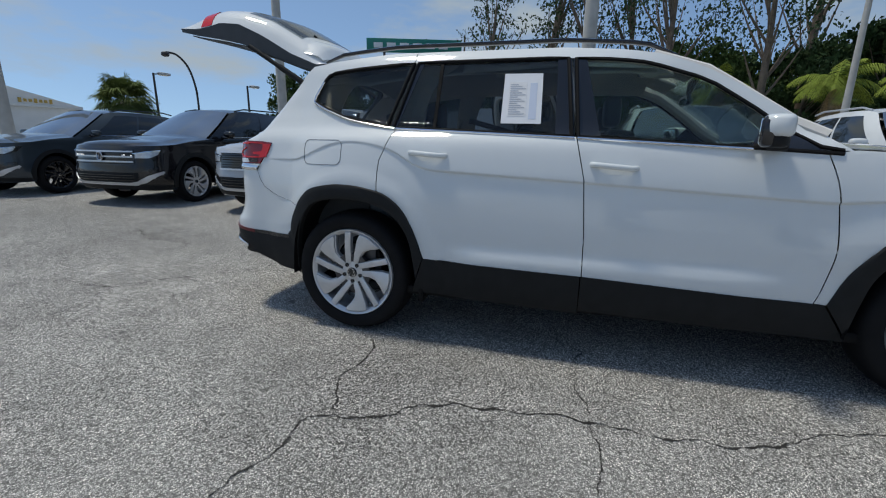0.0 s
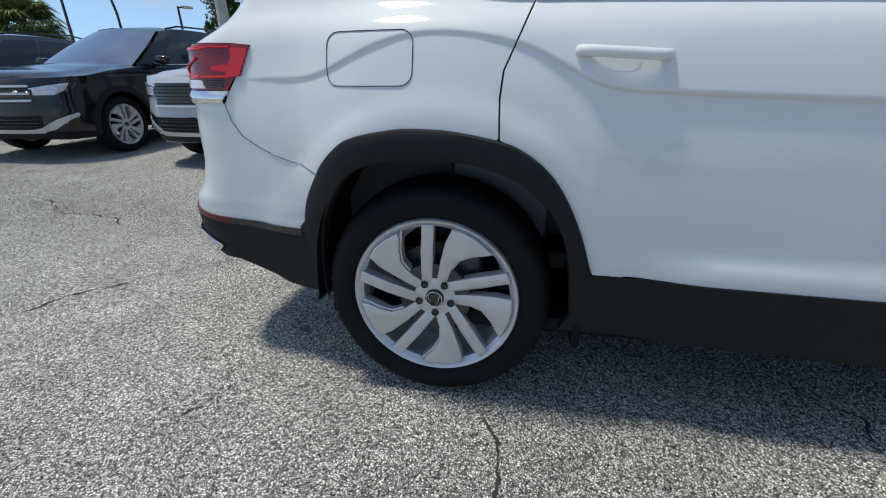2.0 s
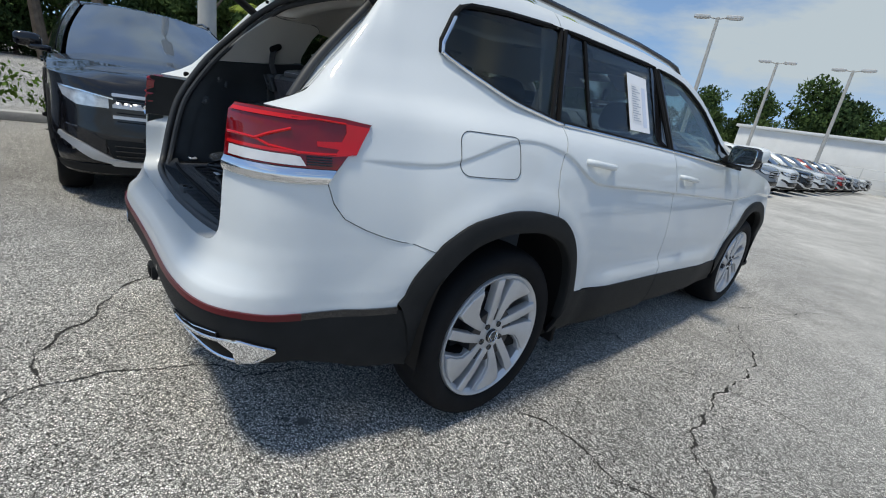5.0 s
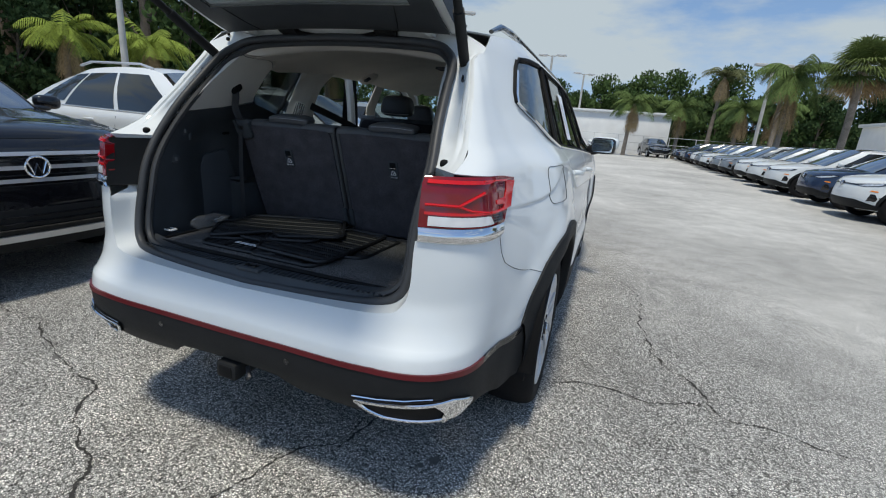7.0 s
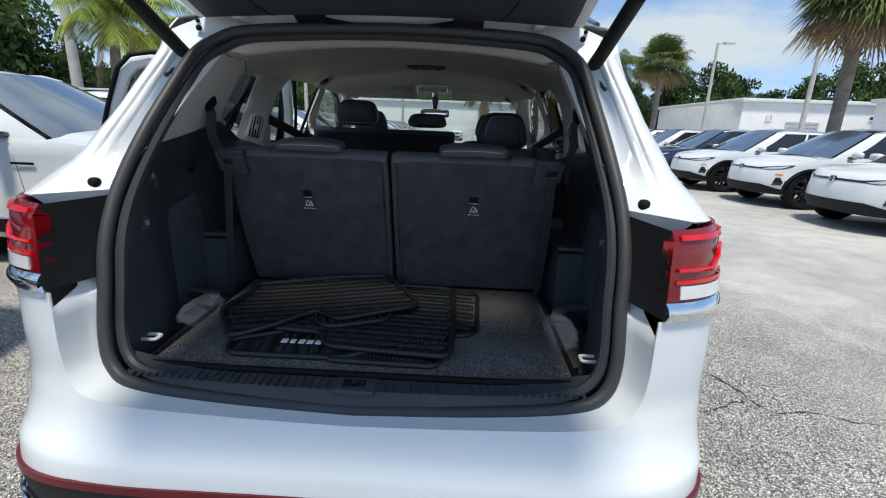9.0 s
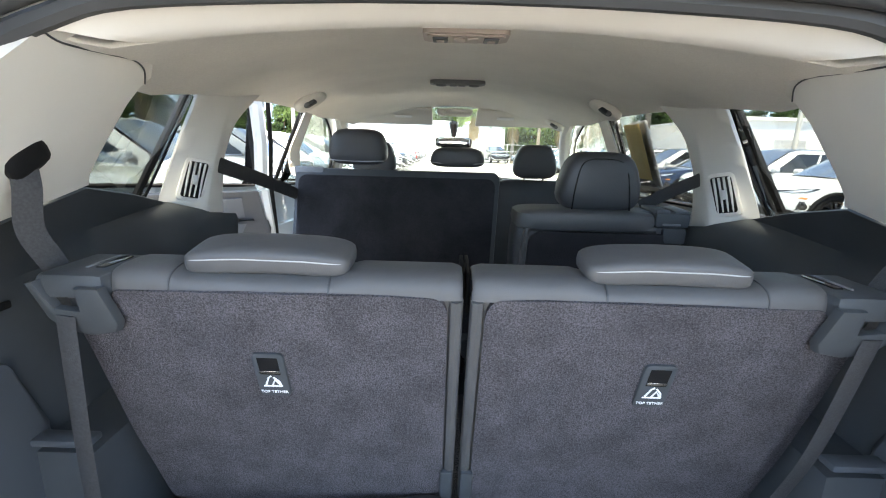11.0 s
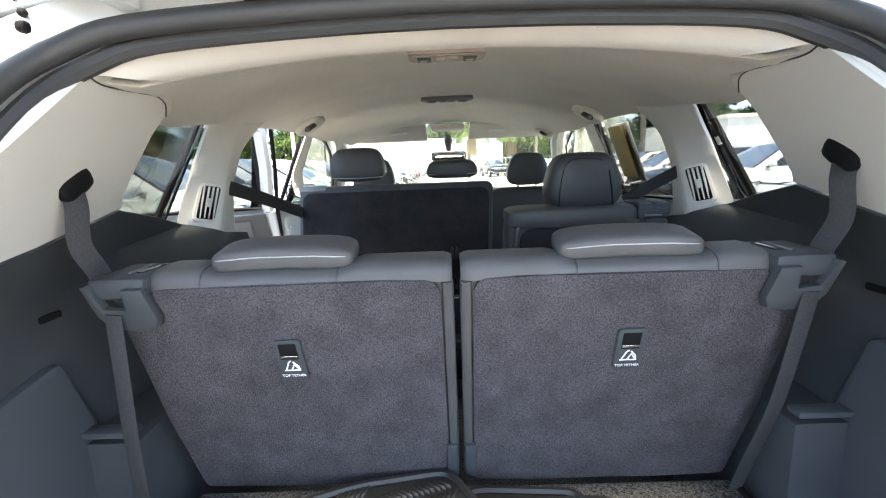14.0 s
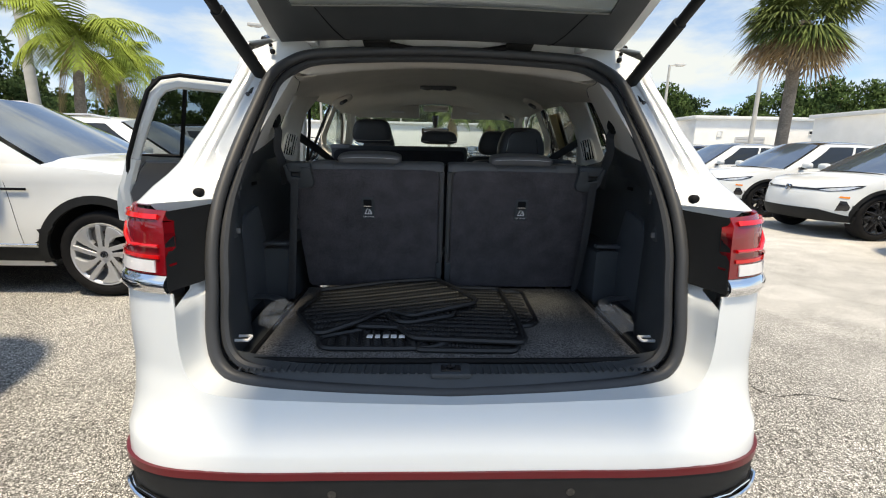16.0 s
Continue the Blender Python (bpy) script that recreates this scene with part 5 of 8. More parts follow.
        part("handle_recess", superq((-sd * 0.004, -0.036 * gs, -0.016), (0.026 * gs, 0.020 * gs, 0.008), 0.6, 0.5, 8, 16), TRIM, gh)
        part("handle_tab", superq((sd * 0.006, -0.048 * gs, -0.016), (0.009 * gs, 0.012 * gs, 0.008), 0.6, 0.6, 8, 14), TRIMGREY, gh)
    # wheel-house moulding and folds beside the cargo floor
    side_m = Matrix(((0, 0, -sd, sd * 0.72), (1, 0, 0, 0), (0, 1, 0, 0), (0, 0, 0, 1)))
    wh = part("wheel_house_trim", prism([(-0.36, 0.5), (-0.36, 0.94), (-0.1, 0.945), (0.0, 0.94), (0.02, 0.90), (0.02, 0.5)], 0.165, side_m, 0.02), TRIM, car, "dark moulded wheel-house trim")
    fin = smooth_outline([(-0.30, 0.76), (-0.325, 0.955), (-0.372, 1.10), (-0.50, 1.075), (-0.555, 0.99), (-0.56, 0.76)], 0.02, 3)
    part("wheel_house_fin", prism(fin, 0.030, Matrix(((0, 0, -sd, sd * 0.672), (1, 0, 0, 0), (0, 1, 0, 0), (0, 0, 0, 1))), 0.008), TRIM2, side, "dark moulded wheel-house wall")
    part("ledge_edge", box((sd * 0.605, -0.352, 0.958), (0.10, 0.03, 0.012), 0.004), TRIM2, side)
    for hy, hz in ((-0.640, 1.188), (-0.702, 1.075)):
        hm = Matrix.Translation((sd * (xin(hy, hz) - 0.002), hy, hz)) @ Matrix.Rotation(radians(0 if sd < 0 else 180), 4, "Z")
        ros = part("hook_rosette", lathe([(0.0, 0.004), (0.016, 0.004), (0.021, 0.002), (0.022, -0.004)], 20), TRIM2, side, "round cargo hook rosette")
        ros.matrix_basis = hm
        part("cargo_hook", box((0.008, 0, -0.002), (0.012, 0.008, 0.016), 0.003), TRIMGREY, ros)
    part("side_socket", box((sd * (xin(-0.605, 1.165) - 0.003), -0.600, 1.165), (0.006, 0.012, 0.036), 0.002), TRIM2, side)
    part("pull_recess", box((sd * (xin(0.10, 1.10) - 0.002), 0.10, 1.10), (0.008, 0.022, 0.055), 0.003), RUBBER, side)
    part("pull_recess", box((sd * (xin(-0.36, 1.17) - 0.002), -0.36, 1.17), (0.006, 0.04, 0.012), 0.003), RUBBER, side)
    # low pocket lip in the corner of the floor
    lip = smooth_path([(sd * 0.640, -0.47, 0.80), (sd * 0.585, -0.475, 0.80), (sd * 0.545, -0.50, 0.795), (sd * 0.540, -0.56, 0.785)], 4)
    part("corner_lip", tube(lip, 0.020, 8, False, 0.28, up=(0, 0, 1)), TRIM2, side)
    part("tie_down_loop", tube([(sd * (0.565 + a), -0.768 + b, 0.786) for a, b in smooth_outline([(-0.020, -0.014), (0.020, -0.014), (0.020, 0.014), (-0.020, 0.014)], 0.006, 3)], 0.0045, 8, True), WHITEMARK, car, "bright tie-down loop")
    # armrest with two cup holders
    top_ol = smooth_outline([(sd * 0.715, 0.02), (sd * 0.715, 0.350), (sd * 0.690, 0.348), (sd * 0.606, 0.270), (sd * 0.600, 0.02)], 0.016, 3)
    arm_ = part("side_armrest", prism(top_ol, 0.46, Matrix.Translation((0, 0, 0.505)), 0.012), ARM_LIT, car, "dark armrest with cup holders")
    cup_bm = bmesh.new()
    for cx, cy, cr in ((0.655, 0.125, 0.036), (0.650, 0.182, 0.024), (0.645, 0.238, 0.034)):
        add_prism(cup_bm, [(sd * cx + cr * math.cos(2 * math.pi * k / 24), cy + cr * math.sin(2 * math.pi * k / 24)) for k in range(24)], 0.0025, Matrix.Translation((0, 0, 0.9635 + 0.0004 * cr * 100)))
    part("cup_holder", cup_bm, RUBBER, arm_, "black double cup holder")
    for cx, cy, cr in ((0.655, 0.125, 0.036), (0.645, 0.238, 0.034)):
        part("cup_rim", tube([(sd * cx + cr * math.cos(2 * math.pi * k / 24), cy + cr * math.sin(2 * math.pi * k / 24), 0.967) for k in range(24)], 0.0022, 6, True), TRIM2, arm_)
    # rear belt from its slot
    sx = xin(-0.385, 1.375)
    slot = part("belt_slot", superq((sd * (sx - 0.002), -0.372, 1.380), (0.010, 0.034, 0.018), 0.6, 0.6, 8, 14, Matrix.Rotation(0.5, 3, "X")), RUBBER, dpl, "dark belt slot in the pillar")
    belt_pts = smooth_path([(sd * (sx + 0.004), -0.372, 1.378), (sd * (sx - 0.012), -0.388, 1.345), (sd * 0.562, -0.388, 1.29), (sd * 0.553, -0.370, 1.235), (sd * 0.556, -0.350, 1.17)], 5)
    part("rear_seat_belt", tube(belt_pts, 0.015, 8, False, 0.10, up=(sd * 0.8, 0.6, 0)), BELT, car, "grey seat belt webbing")

# headliner shape
HL = [(-0.42, 1.552), (-0.33, 1.556), (-0.28, 1.567), (-0.24, 1.585), (-0.16, 1.612), (-0.1, 1.628), (0.3, 1.65), (1.0, 1.655), (1.5, 1.63), (1.74, 1.60)]
DROP = [(-0.42, 0.038), (-0.29, 0.064), (-0.2, 0.097), (-0.1, 0.118), (0.0, 0.122), (0.1, 0.116), (0.3, 0.108), (0.6, 0.1), (1.74, 0.114)]
HALF = [(-0.42, 0.49), (-0.40, 0.505), (-0.33, 0.54), (-0.28, 0.57), (-0.2, 0.605), (0.0, 0.645), (0.6, 0.66), (1.3, 0.655), (1.74, 0.59)]


def head_z(x, y):
    return soft_lerp(HL, y, 0.02) - lerp(DROP, y) * (abs(x) / 0.6) ** 2.3


def fold_y(x):
    # where the headliner turns up into the band over the tailgate
    x = abs(x)
    return -0.28 - 0.03 * (x / 0.43) ** 2 - 0.085 * sstep((x - 0.42) / 0.07)


def head_map(x, t):
    y0 = fold_y(x * 0.485)
    y = y0 + (1.74 - y0) * t
    x *= lerp(HALF, y)
    return Vector((x, y, head_z(x, y)))


# trim round the tailgate opening, from the seal to the lining
for sd in (1, -1):
    bm = bmesh.new()
    rows = []
    for p in [p for p in RS if p.z > 1.27]:
        top = p.z > 1.535
        k = sstep((p.z - 1.535) / 0.05)
        a = Vector((sd * p.x * (0.972 + 0.012 * k), p.y + 0.022 - 0.010 * k, p.z - 0.008 * k))
        if top:
            tx = min(p.x * 0.97, 0.484)
            b = Vector((sd * tx, fold_y(tx) + 0.002, head_z(tx, fold_y(tx)) - 0.001))
        else:
            ey = lerp(DREAR, p.z)
            b = Vector((sd * (xin(ey, p.z) - 0.001), ey + 0.004, p.z))
        rows.append([bm.verts.new(v) for v in (a, a.lerp(b, 0.3) + Vector((-sd * 0.006 * (1 - k), 0, -0.009 * k)), a.lerp(b, 0.6) + Vector((-sd * 0.005 * (1 - k), 0, -0.012 * k)), a.lerp(b, 0.85) + Vector((-sd * 0.003 * (1 - k), 0, -0.008 * k)), b)])
    for A, B in zip(rows, rows[1:]):
        for i in range(4):
            bm.faces.new((A[i], A[i + 1], B[i + 1], B[i]))
    bmesh.ops.recalc_face_normals(bm, faces=bm.faces)
    part("header_trim", bm, PILLAR, car, "grey-beige trim round the tailgate opening")

# dark jamb between the seal and the side trim
for sd in (1, -1):
    bm = bmesh.new()
    rows = []
    for p in [p for p in RS if 0.80 < p.z < 1.285]:
        rows.append([bm.verts.new(v) for v in (Vector((sd * p.x * 0.99, p.y + 0.010, p.z)), Vector((sd * (xin(p.y + 0.03, p.z) - 0.008), p.y + 0.035, p.z)), Vector((sd * (xin(p.y + 0.09, p.z) - 0.006), p.y + 0.09, p.z)))])
    for A, B in zip(rows, rows[1:]):
        for i in range(2):
            bm.faces.new((A[i], A[i + 1], B[i + 1], B[i]))
    bmesh.ops.recalc_face_normals(bm, faces=bm.faces)
    part("jamb_trim", bm, TRIM, car, "dark plastic trim beside the seal")

headliner = part("headliner", grid(head_map, span(-1, 1, 32), [(k / 44) ** 1.35 for k in range(45)], 0.01, (0, 0, -1)), BEIGE, car, "grey-beige fabric headliner")
for y, w, d, mat, low in ((0.05, 0.088, 0.044, ROSEGREY, 0.003), (0.97, 0.112, 0.032, TRIMGREY, 0.006)):
    z = lerp(HL, y) - low
    lampu = part("roof_lamp", prism(rounded(w * 2, d * 2, 0.016), 0.016, Matrix.Translation((0, y, z - 0.010)), 0.005), mat, headliner, "roof lamp unit")
    part("lamp_panel", prism(rounded(w * 1.8, d * 1.5, 0.010), 0.006, Matrix.Translation((0, y, z - 0.013)), 0.002), mat, lampu)
    for s in (-1, 1):
        part("lamp_lens", box((s * w * 0.6, y, z - 0.014), (w * 0.36, d * 0.9, 0.006), 0.003), TRIM2, lampu, "dark square lens")
        part("lens_centre", box((s * w * 0.6, y, z - 0.017), (w * 0.18, d * 0.4, 0.004), 0.002), mat, lampu)
        part("lamp_switch", box((s * w * 0.16, y, z - 0.014), (w * 0.26, d * 0.8, 0.006), 0.002), mat, lampu)
for s in (-1, 1):
    v = part("sun_visor", box((s * 0.36, 1.80, 1.553), (0.46, 0.20, 0.02), 0.008, Matrix.Rotation(-0.42, 3, "X")), BEIGE, car, "grey-beige sun visor")
    part("visor_label", box((s * 0.30, 1.775, 1.548), (0.10, 0.03, 0.004), 0.001, Matrix.Rotation(-0.42, 3, "X")), WHITEMARK, v)
part("overhead_console", box((0.0, 1.76, 1.575), (0.20, 0.22, 0.035), 0.014), PILLAR, headliner)
mir2 = part("rear_view_mirror", superq((0.0, 1.93, 1.405), (0.115, 0.018, 0.033), 0.4, 0.5, 10, 20), BLACK_GLOSS, car, "black rear-view mirror")
part("mirror_face", superq((0.0, 1.917, 1.405), (0.105, 0.006, 0.027), 0.4, 0.5, 8, 20), MIRROR, mir2)
part("mirror_stem", tube([(0, 1.94, 1.42), (0, 1.96, 1.53)], [0.012, 0.03], 8), BLACK_GLOSS, mir2)
part("dashboard", superq((0, 2.28, 0.98), (0.74, 0.30, 0.14), 0.4, 0.5, 10, 28), TRIM, car, "dark dashboard")
part("dash_screen", box((0.05, 2.02, 1.02), (0.22, 0.02, 0.10), 0.008), BLACK_GLOSS, car)
sw = part("steering_wheel", tube([(-0.40 + 0.19 * math.cos(2 * math.pi * k / 28), 1.93 + 0.08 * math.sin(2 * math.pi * k / 28), 0.96 + 0.17 * math.sin(2 * math.pi * k / 28)) for k in range(28)], 0.016, 8, True), LEATHER, car)
part("wheel_hub", superq((-0.40, 1.94, 0.96), (0.09, 0.03, 0.07), 0.5, 0.6, 8, 14), TRIM, sw)

# floors
part("cabin_floor", box((0, 1.0, 0.40), (1.36, 2.6, 0.06), 0.01), CARPET, car, "dark carpeted cabin floor")
part("door_sill", box((-0.79, 0.85, 0.425), (0.24, 1.1, 0.06), 0.02), WHITE, car)
floor_ = part("cargo_floor", box((0, -0.572, 0.752), (1.03, 0.60, 0.036), 0.008), CARPET, car, "grey speckled cargo carpet")
part("cargo_floor_edge", tube([(-0.518, -0.30, 0.768), (-0.518, -0.855, 0.768), (-0.30, -0.872, 0.772), (0.30, -0.872, 0.772), (0.518, -0.855, 0.768), (0.518, -0.30, 0.768)], 0.008, 6), RUBBER, floor_)
part("cargo_side_floor", box((0, -0.56, 0.73), (1.26, 0.62, 0.02), 0.004), TRIM, car)
sill = part("sill_trim", grid(lambda x, t: Vector((x * 0.558, -0.838 - 0.085 * t * (1 - 0.55 * abs(x) ** 5) - 0.02 * (1 - x * x), 0.766 - 0.006 * t - 0.030 * sstep((t - 0.75) / 0.25) * (1 - abs(x) ** 5) + 0.02 * abs(x) ** 6)), span(-1, 1, 40), span(0, 1, 8), 0.006), TRIM, car, "ribbed dark plastic loading sill")
for k in range(56):
    x = -0.52 + 1.04 * k / 55
    if abs(x) > 0.06:
        part("rib", box((x, -0.885 - 0.02 * (1 - (x / 0.565) ** 2), 0.7655), (0.006, 0.045, 0.004), 0), TRIM, sill)
part("latch_plate", box((0, -0.905, 0.762), (0.10, 0.06, 0.016), 0.006), TRIM, sill)
part("latch_slot", box((0, -0.91, 0.771), (0.05, 0.03, 0.004), 0.001), BLACK_GLOSS, sill)
part("latch_striker", tube([(-0.008, -0.90, 0.772), (0, -0.915, 0.780), (0.008, -0.90, 0.772)], 0.004, 6), DARKMETAL, sill)


def back_panel(x0, x1, z0, z1, y0, y1, thick, mat, r=0.03, squeeze=0.0, pin=None):
    """An upright seat-back plate between two heights; y0 at the foot, y1 at the top; facing -y."""
    bm = bmesh.new()
    cx, cz = (x0 + x1) / 2, (z0 + z1) / 2
    vs = add_prism(bm, rounded(x1 - x0, z1 - z0, r), thick, None, 0.006)
    for v in vs:
        x, z, d = v.co
        t = (z + (z1 - z0) / 2) / (z1 - z0)
        px = cx if pin is None else pin
        v.co = Vector((px + (cx + x - px) * (1 - squeeze * (1 - t)), y0 + (y1 - y0) * t - d, cz + z))
    bmesh.ops.recalc_face_normals(bm, faces=bm.faces)
    return bm




def words(text, size, place, parent, mat, turn=(90, 0, 0), name="lettering"):
    cu = bpy.data.curves.new(name, "FONT")
    cu.body, cu.size, cu.align_x, cu.extrude = text, size, "CENTER", 0.0004
    tmp = bpy.data.objects.new(name, cu)
    scene.collection.objects.link(tmp)
    me = bpy.data.meshes.new_from_object(tmp.evaluated_get(bpy.context.evaluated_depsgraph_get()))
    bpy.data.objects.remove(tmp)
    me.materials.clear()
    me.materials.append(mat)
    ob = new(name, me)
    ob.parent = parent
    ob.matrix_basis = pose(*place, *turn)
    return ob


def headrest(x, y, z, w, d, h, taper):
    """A padded headrest, broad at the foot."""
    bm = superq((0, 0, 0), (w, d, h), 0.5, 0.45, 16, 34)
    for v in bm.verts:
        v.co.x *= 1 - taper * sstep((v.co.z / h + 0.4) / 1.4)
        v.co += Vector((x, y, z))
    return bm


# third row: the backs lean to the rear, the carpet follows the slope
LEAN = 0.35


def back_y(z):
    return -0.413 + LEAN * (1.225 - z)


def sloped(bm):
    for v in bm.verts:
        v.co.y += LEAN * (1.225 - v.co.z)
    return bm


for sd in (-1, 1):
    a, b = (0.006, 0.520) if sd > 0 else (-0.520, -0.006)
    seat = part("rear_seat", back_panel(a, b, 0.765, 1.238, back_y(0.765) + 0.035, back_y(1.238) + 0.035, 0.03, LEATHERGREY, 0.025), LEATHERGREY, car, "third-row seat with carpeted back, upright")
    part("seat_core", back_panel(*((0.02, 0.50) if sd > 0 else (-0.50, -0.02)), 0.78, 1.22, back_y(0.78) + 0.15, back_y(1.22) + 0.125, 0.11, LEATHER, 0.04), LEATHER, seat)
    fo = [(0.024, 0.772), (0.024, 1.205), (0.034, 1.224), (0.10, 1.2265), (0.25, 1.2255), (0.445, 1.224), (0.450, 1.205), (0.458, 1.178), (0.512, 1.172), (0.517, 0.95), (0.510, 0.772)]
    felt = panel(smooth_outline(fo, 0.012, 3), lambda u, z: Vector((u, back_y(z) - 0.003 - 0.005 * math.sin(math.pi * min(1, max(0, (u - 0.02) / 0.5))) ** 0.5 - 0.0025 * noise.noise(Vector((u * 9 + sd * 3, z * 9, 0))), z)), sd, 0.03, 0.03, thick=0.010, out=(0, -1, 0))
    part("seat_back_carpet", felt, FELT, seat, "dark grey carpeted seat back")

    # top roll: its section swept across the seat, with a shallow dip beside the headrest
    def roll_map(u, q):
        k = abs(math.cos(q)) ** 0.55
        dip = 0.010 * sstep((u - 0.145) / 0.02) * sstep((0.385 - u) / 0.02)
        end = min(1.0, min(u - 0.006, 0.452 - u) / 0.014)
        end = max(0.0, end) ** 0.5
        y = -0.372 - 0.045 * math.copysign(k, math.cos(q)) + (0.006 * (1 - end) if math.cos(q) > 0 else 0)
        z = 1.222 + (0.032 - dip * (0.5 + 0.5 * k)) * math.sin(q) ** 0.7 * (0.80 + 0.20 * end)
        return Vector((sd * u, y, z))
    us = [0.006, 0.008, 0.012, 0.020] + span(0.035, 0.425, 26) + [0.438, 0.446, 0.450, 0.452]
    roll = part("seat_top", grid(roll_map, us, span(0, math.pi, 18), 0.0, (0, 0, 1)), LEATHERGREY, seat, "grey leatherette top roll")
    for xs in (0.174, 0.374):
        part("seam", tube([roll_map(xs, q) + Vector((0, 0, 0.0004)) for q in span(0.03, 2.6, 18)], 0.0015, 5), LEATHER, roll)
    part("edge_piping", tube([(sd * 0.0135, back_y(z) + 0.003, z) for z in span(0.80, 1.222, 12)], 0.009, 8), LEATHERGREY, seat, "rolled grey edge beside the gap")
    part("gap_strip", box((sd * 0.004, -0.30, 1.21), (0.006, 0.10, 0.06), 0.002), RUBBER, seat)
    # folded headrest: a flat pad with a stitched edge
    hr_m = Matrix.Translation((sd * 0.258, -0.3695, 1.2655)) @ Matrix.Rotation(0.16, 4, "X")
    pad = superq((0, 0, 0), (0.107, 0.037, 0.0185), 0.5, 0.28, 16, 44)
    for v in pad.verts:
        v.co.z += -0.006 * (v.co.x / 0.107) ** 2
        v.co = hr_m @ v.co
    hr = part("headrest", pad, LEATHERGREY, seat, "folded grey leatherette headrest")
    st = [hr_m @ Vector((0.1045 * math.copysign(abs(math.cos(q)) ** 0.28, math.cos(q)), 0.0362 * math.copysign(abs(math.sin(q)) ** 0.28, math.sin(q)), 0.006 - 0.006 * abs(math.cos(q)) ** 0.56)) for q in span(0.02, 6.26, 72)]
    part("piping", tube(st, 0.0011, 6, True), STITCH, hr, "pale piping")
    cl = part("belt_guide", box((sd * 0.490, -0.377, 1.230), (0.086, 0.105, 0.034), 0.010), TRIM, seat, "dark plastic belt guide")
    plate = [(0.448, 1.166), (0.478, 1.160), (0.512, 1.166), (0.526, 1.186), (0.532, 1.238), (0.522, 1.240), (0.512, 1.202), (0.482, 1.198), (0.476, 1.232), (0.446, 1.232), (0.440, 1.180)]
    plate = plate if sd > 0 else [(-x, z) for x, z in plate[::-1]]
    part("guide_plate", prism(plate, 0.014, Matrix(((1, 0, 0, 0), (0, -LEAN, -1, -0.424 + LEAN * 1.225), (0, 1, 0, 0), (0, 0, 0, 1))), 0.004), TRIM, cl)
    part("guide_slot", box((sd * 0.470, -0.372, 1.2475), (0.012, 0.055, 0.003), 0.001), BLACK_GLOSS, cl)
    part("guide_rib", box((sd * 0.485, -0.372, 1.2475), (0.004, 0.06, 0.003), 0.001), TRIMGREY, cl)
    strap = [(0.500, -0.428, 1.192), (0.505, -0.382, 1.0), (0.508, -0.334, 0.87), (0.507, -0.298, 0.765)] if sd > 0 else [(-0.500, -0.428, 1.192), (-0.520, -0.412, 1.0), (-0.538, -0.392, 0.85), (-0.546, -0.384, 0.762)]
    part("pull_strap", tube(smooth_path(strap, 5), 0.0125, 8, False, 0.12, up=(0, -1, 0.1)), BELT, seat, "grey pull strap")
    px = sd * 0.268
    tet = part("tether_plate", sloped(prism(rounded(0.044, 0.080, 0.007, 4, px, 1.090), 0.008, Matrix(((1, 0, 0, 0), (0, 0, -1, -0.418), (0, 1, 0, 0), (0, 0, 0, 1))), 0.002)), TRIM, seat, "dark plastic anchor plate with white pictogram")
    part("tether_slot", sloped(box((px, -0.4262, 1.108), (0.028, 0.002, 0.030), 0.0006)), RUBBER, tet)
    part("tether_bar", sloped(box((px, -0.4276, 1.0985), (0.028, 0.003, 0.005), 0.001)), CHROME, tet)
    pic = bmesh.new()
    for p0 in (((-0.010, 1.073), (-0.004, 1.087), (0.000, 1.090)), ((-0.013, 1.071), (0.013, 1.071)), ((-0.001, 1.072), (0.004, 1.083), (0.010, 1.074)), ((0.003, 1.088), (0.010, 1.080), (0.012, 1.072))):
        add_tube(pic, [(px + q[0], -0.4268, q[1]) for q in p0], 0.0014, 5)
    part("pictogram", sloped(pic), WHITEMARK, tet)
    words("TOP TETHER", 0.0068, (px, -0.4272 + LEAN * (1.225 - 1.058), 1.058), tet, WHITEMARK, (90 + 19.3, 0, 0))
    part("side_trim", sloped(box((sd * 0.017, -0.416, 0.835), (0.022, 0.02, 0.085), 0.005)), TRIM, seat)

# second row, wider part tipped forward
s2 = part("second_row_seat", back_panel(-0.655, 0.186, 0.715, 1.292, 0.575, 0.92, 0.02, TRIM, 0.03, 0.135, -0.21), TRIM, car, "wide second-row seat tipped forward")
part("seat_back_carpet", back_panel(-0.640, 0.168, 0.735, 1.268, 0.572, 0.895, 0.012, FELT, 0.035, 0.13, -0.21), FELTBLACK, s2, "black carpeted seat back")
part("seat_core", box((-0.225, 0.84, 1.03), (0.74, 0.16, 0.48), 0.05, Matrix.Rotation(-0.55, 3, "X")), LEATHER, s2)
part("seat_corner", box((-0.598, 0.905, 1.278), (0.12, 0.03, 0.040), 0.008), TRIMGREY, s2)
part("lower_bracket", prism(smooth_outline([(-0.505, 0.632), (-0.505, 0.700), (0.065, 0.700), (0.065, 0.632), (0.045, 0.632), (0.030, 0.675), (-0.440, 0.675), (-0.462, 0.632)], 0.008, 2), 0.05, Matrix(((1, 0, 0, 0), (0, 0, -1, 0.62), (0, 1, 0, 0), (0, 0, 0, 1))), 0.004), TRIM2, s2, "grey plastic lower bracket")
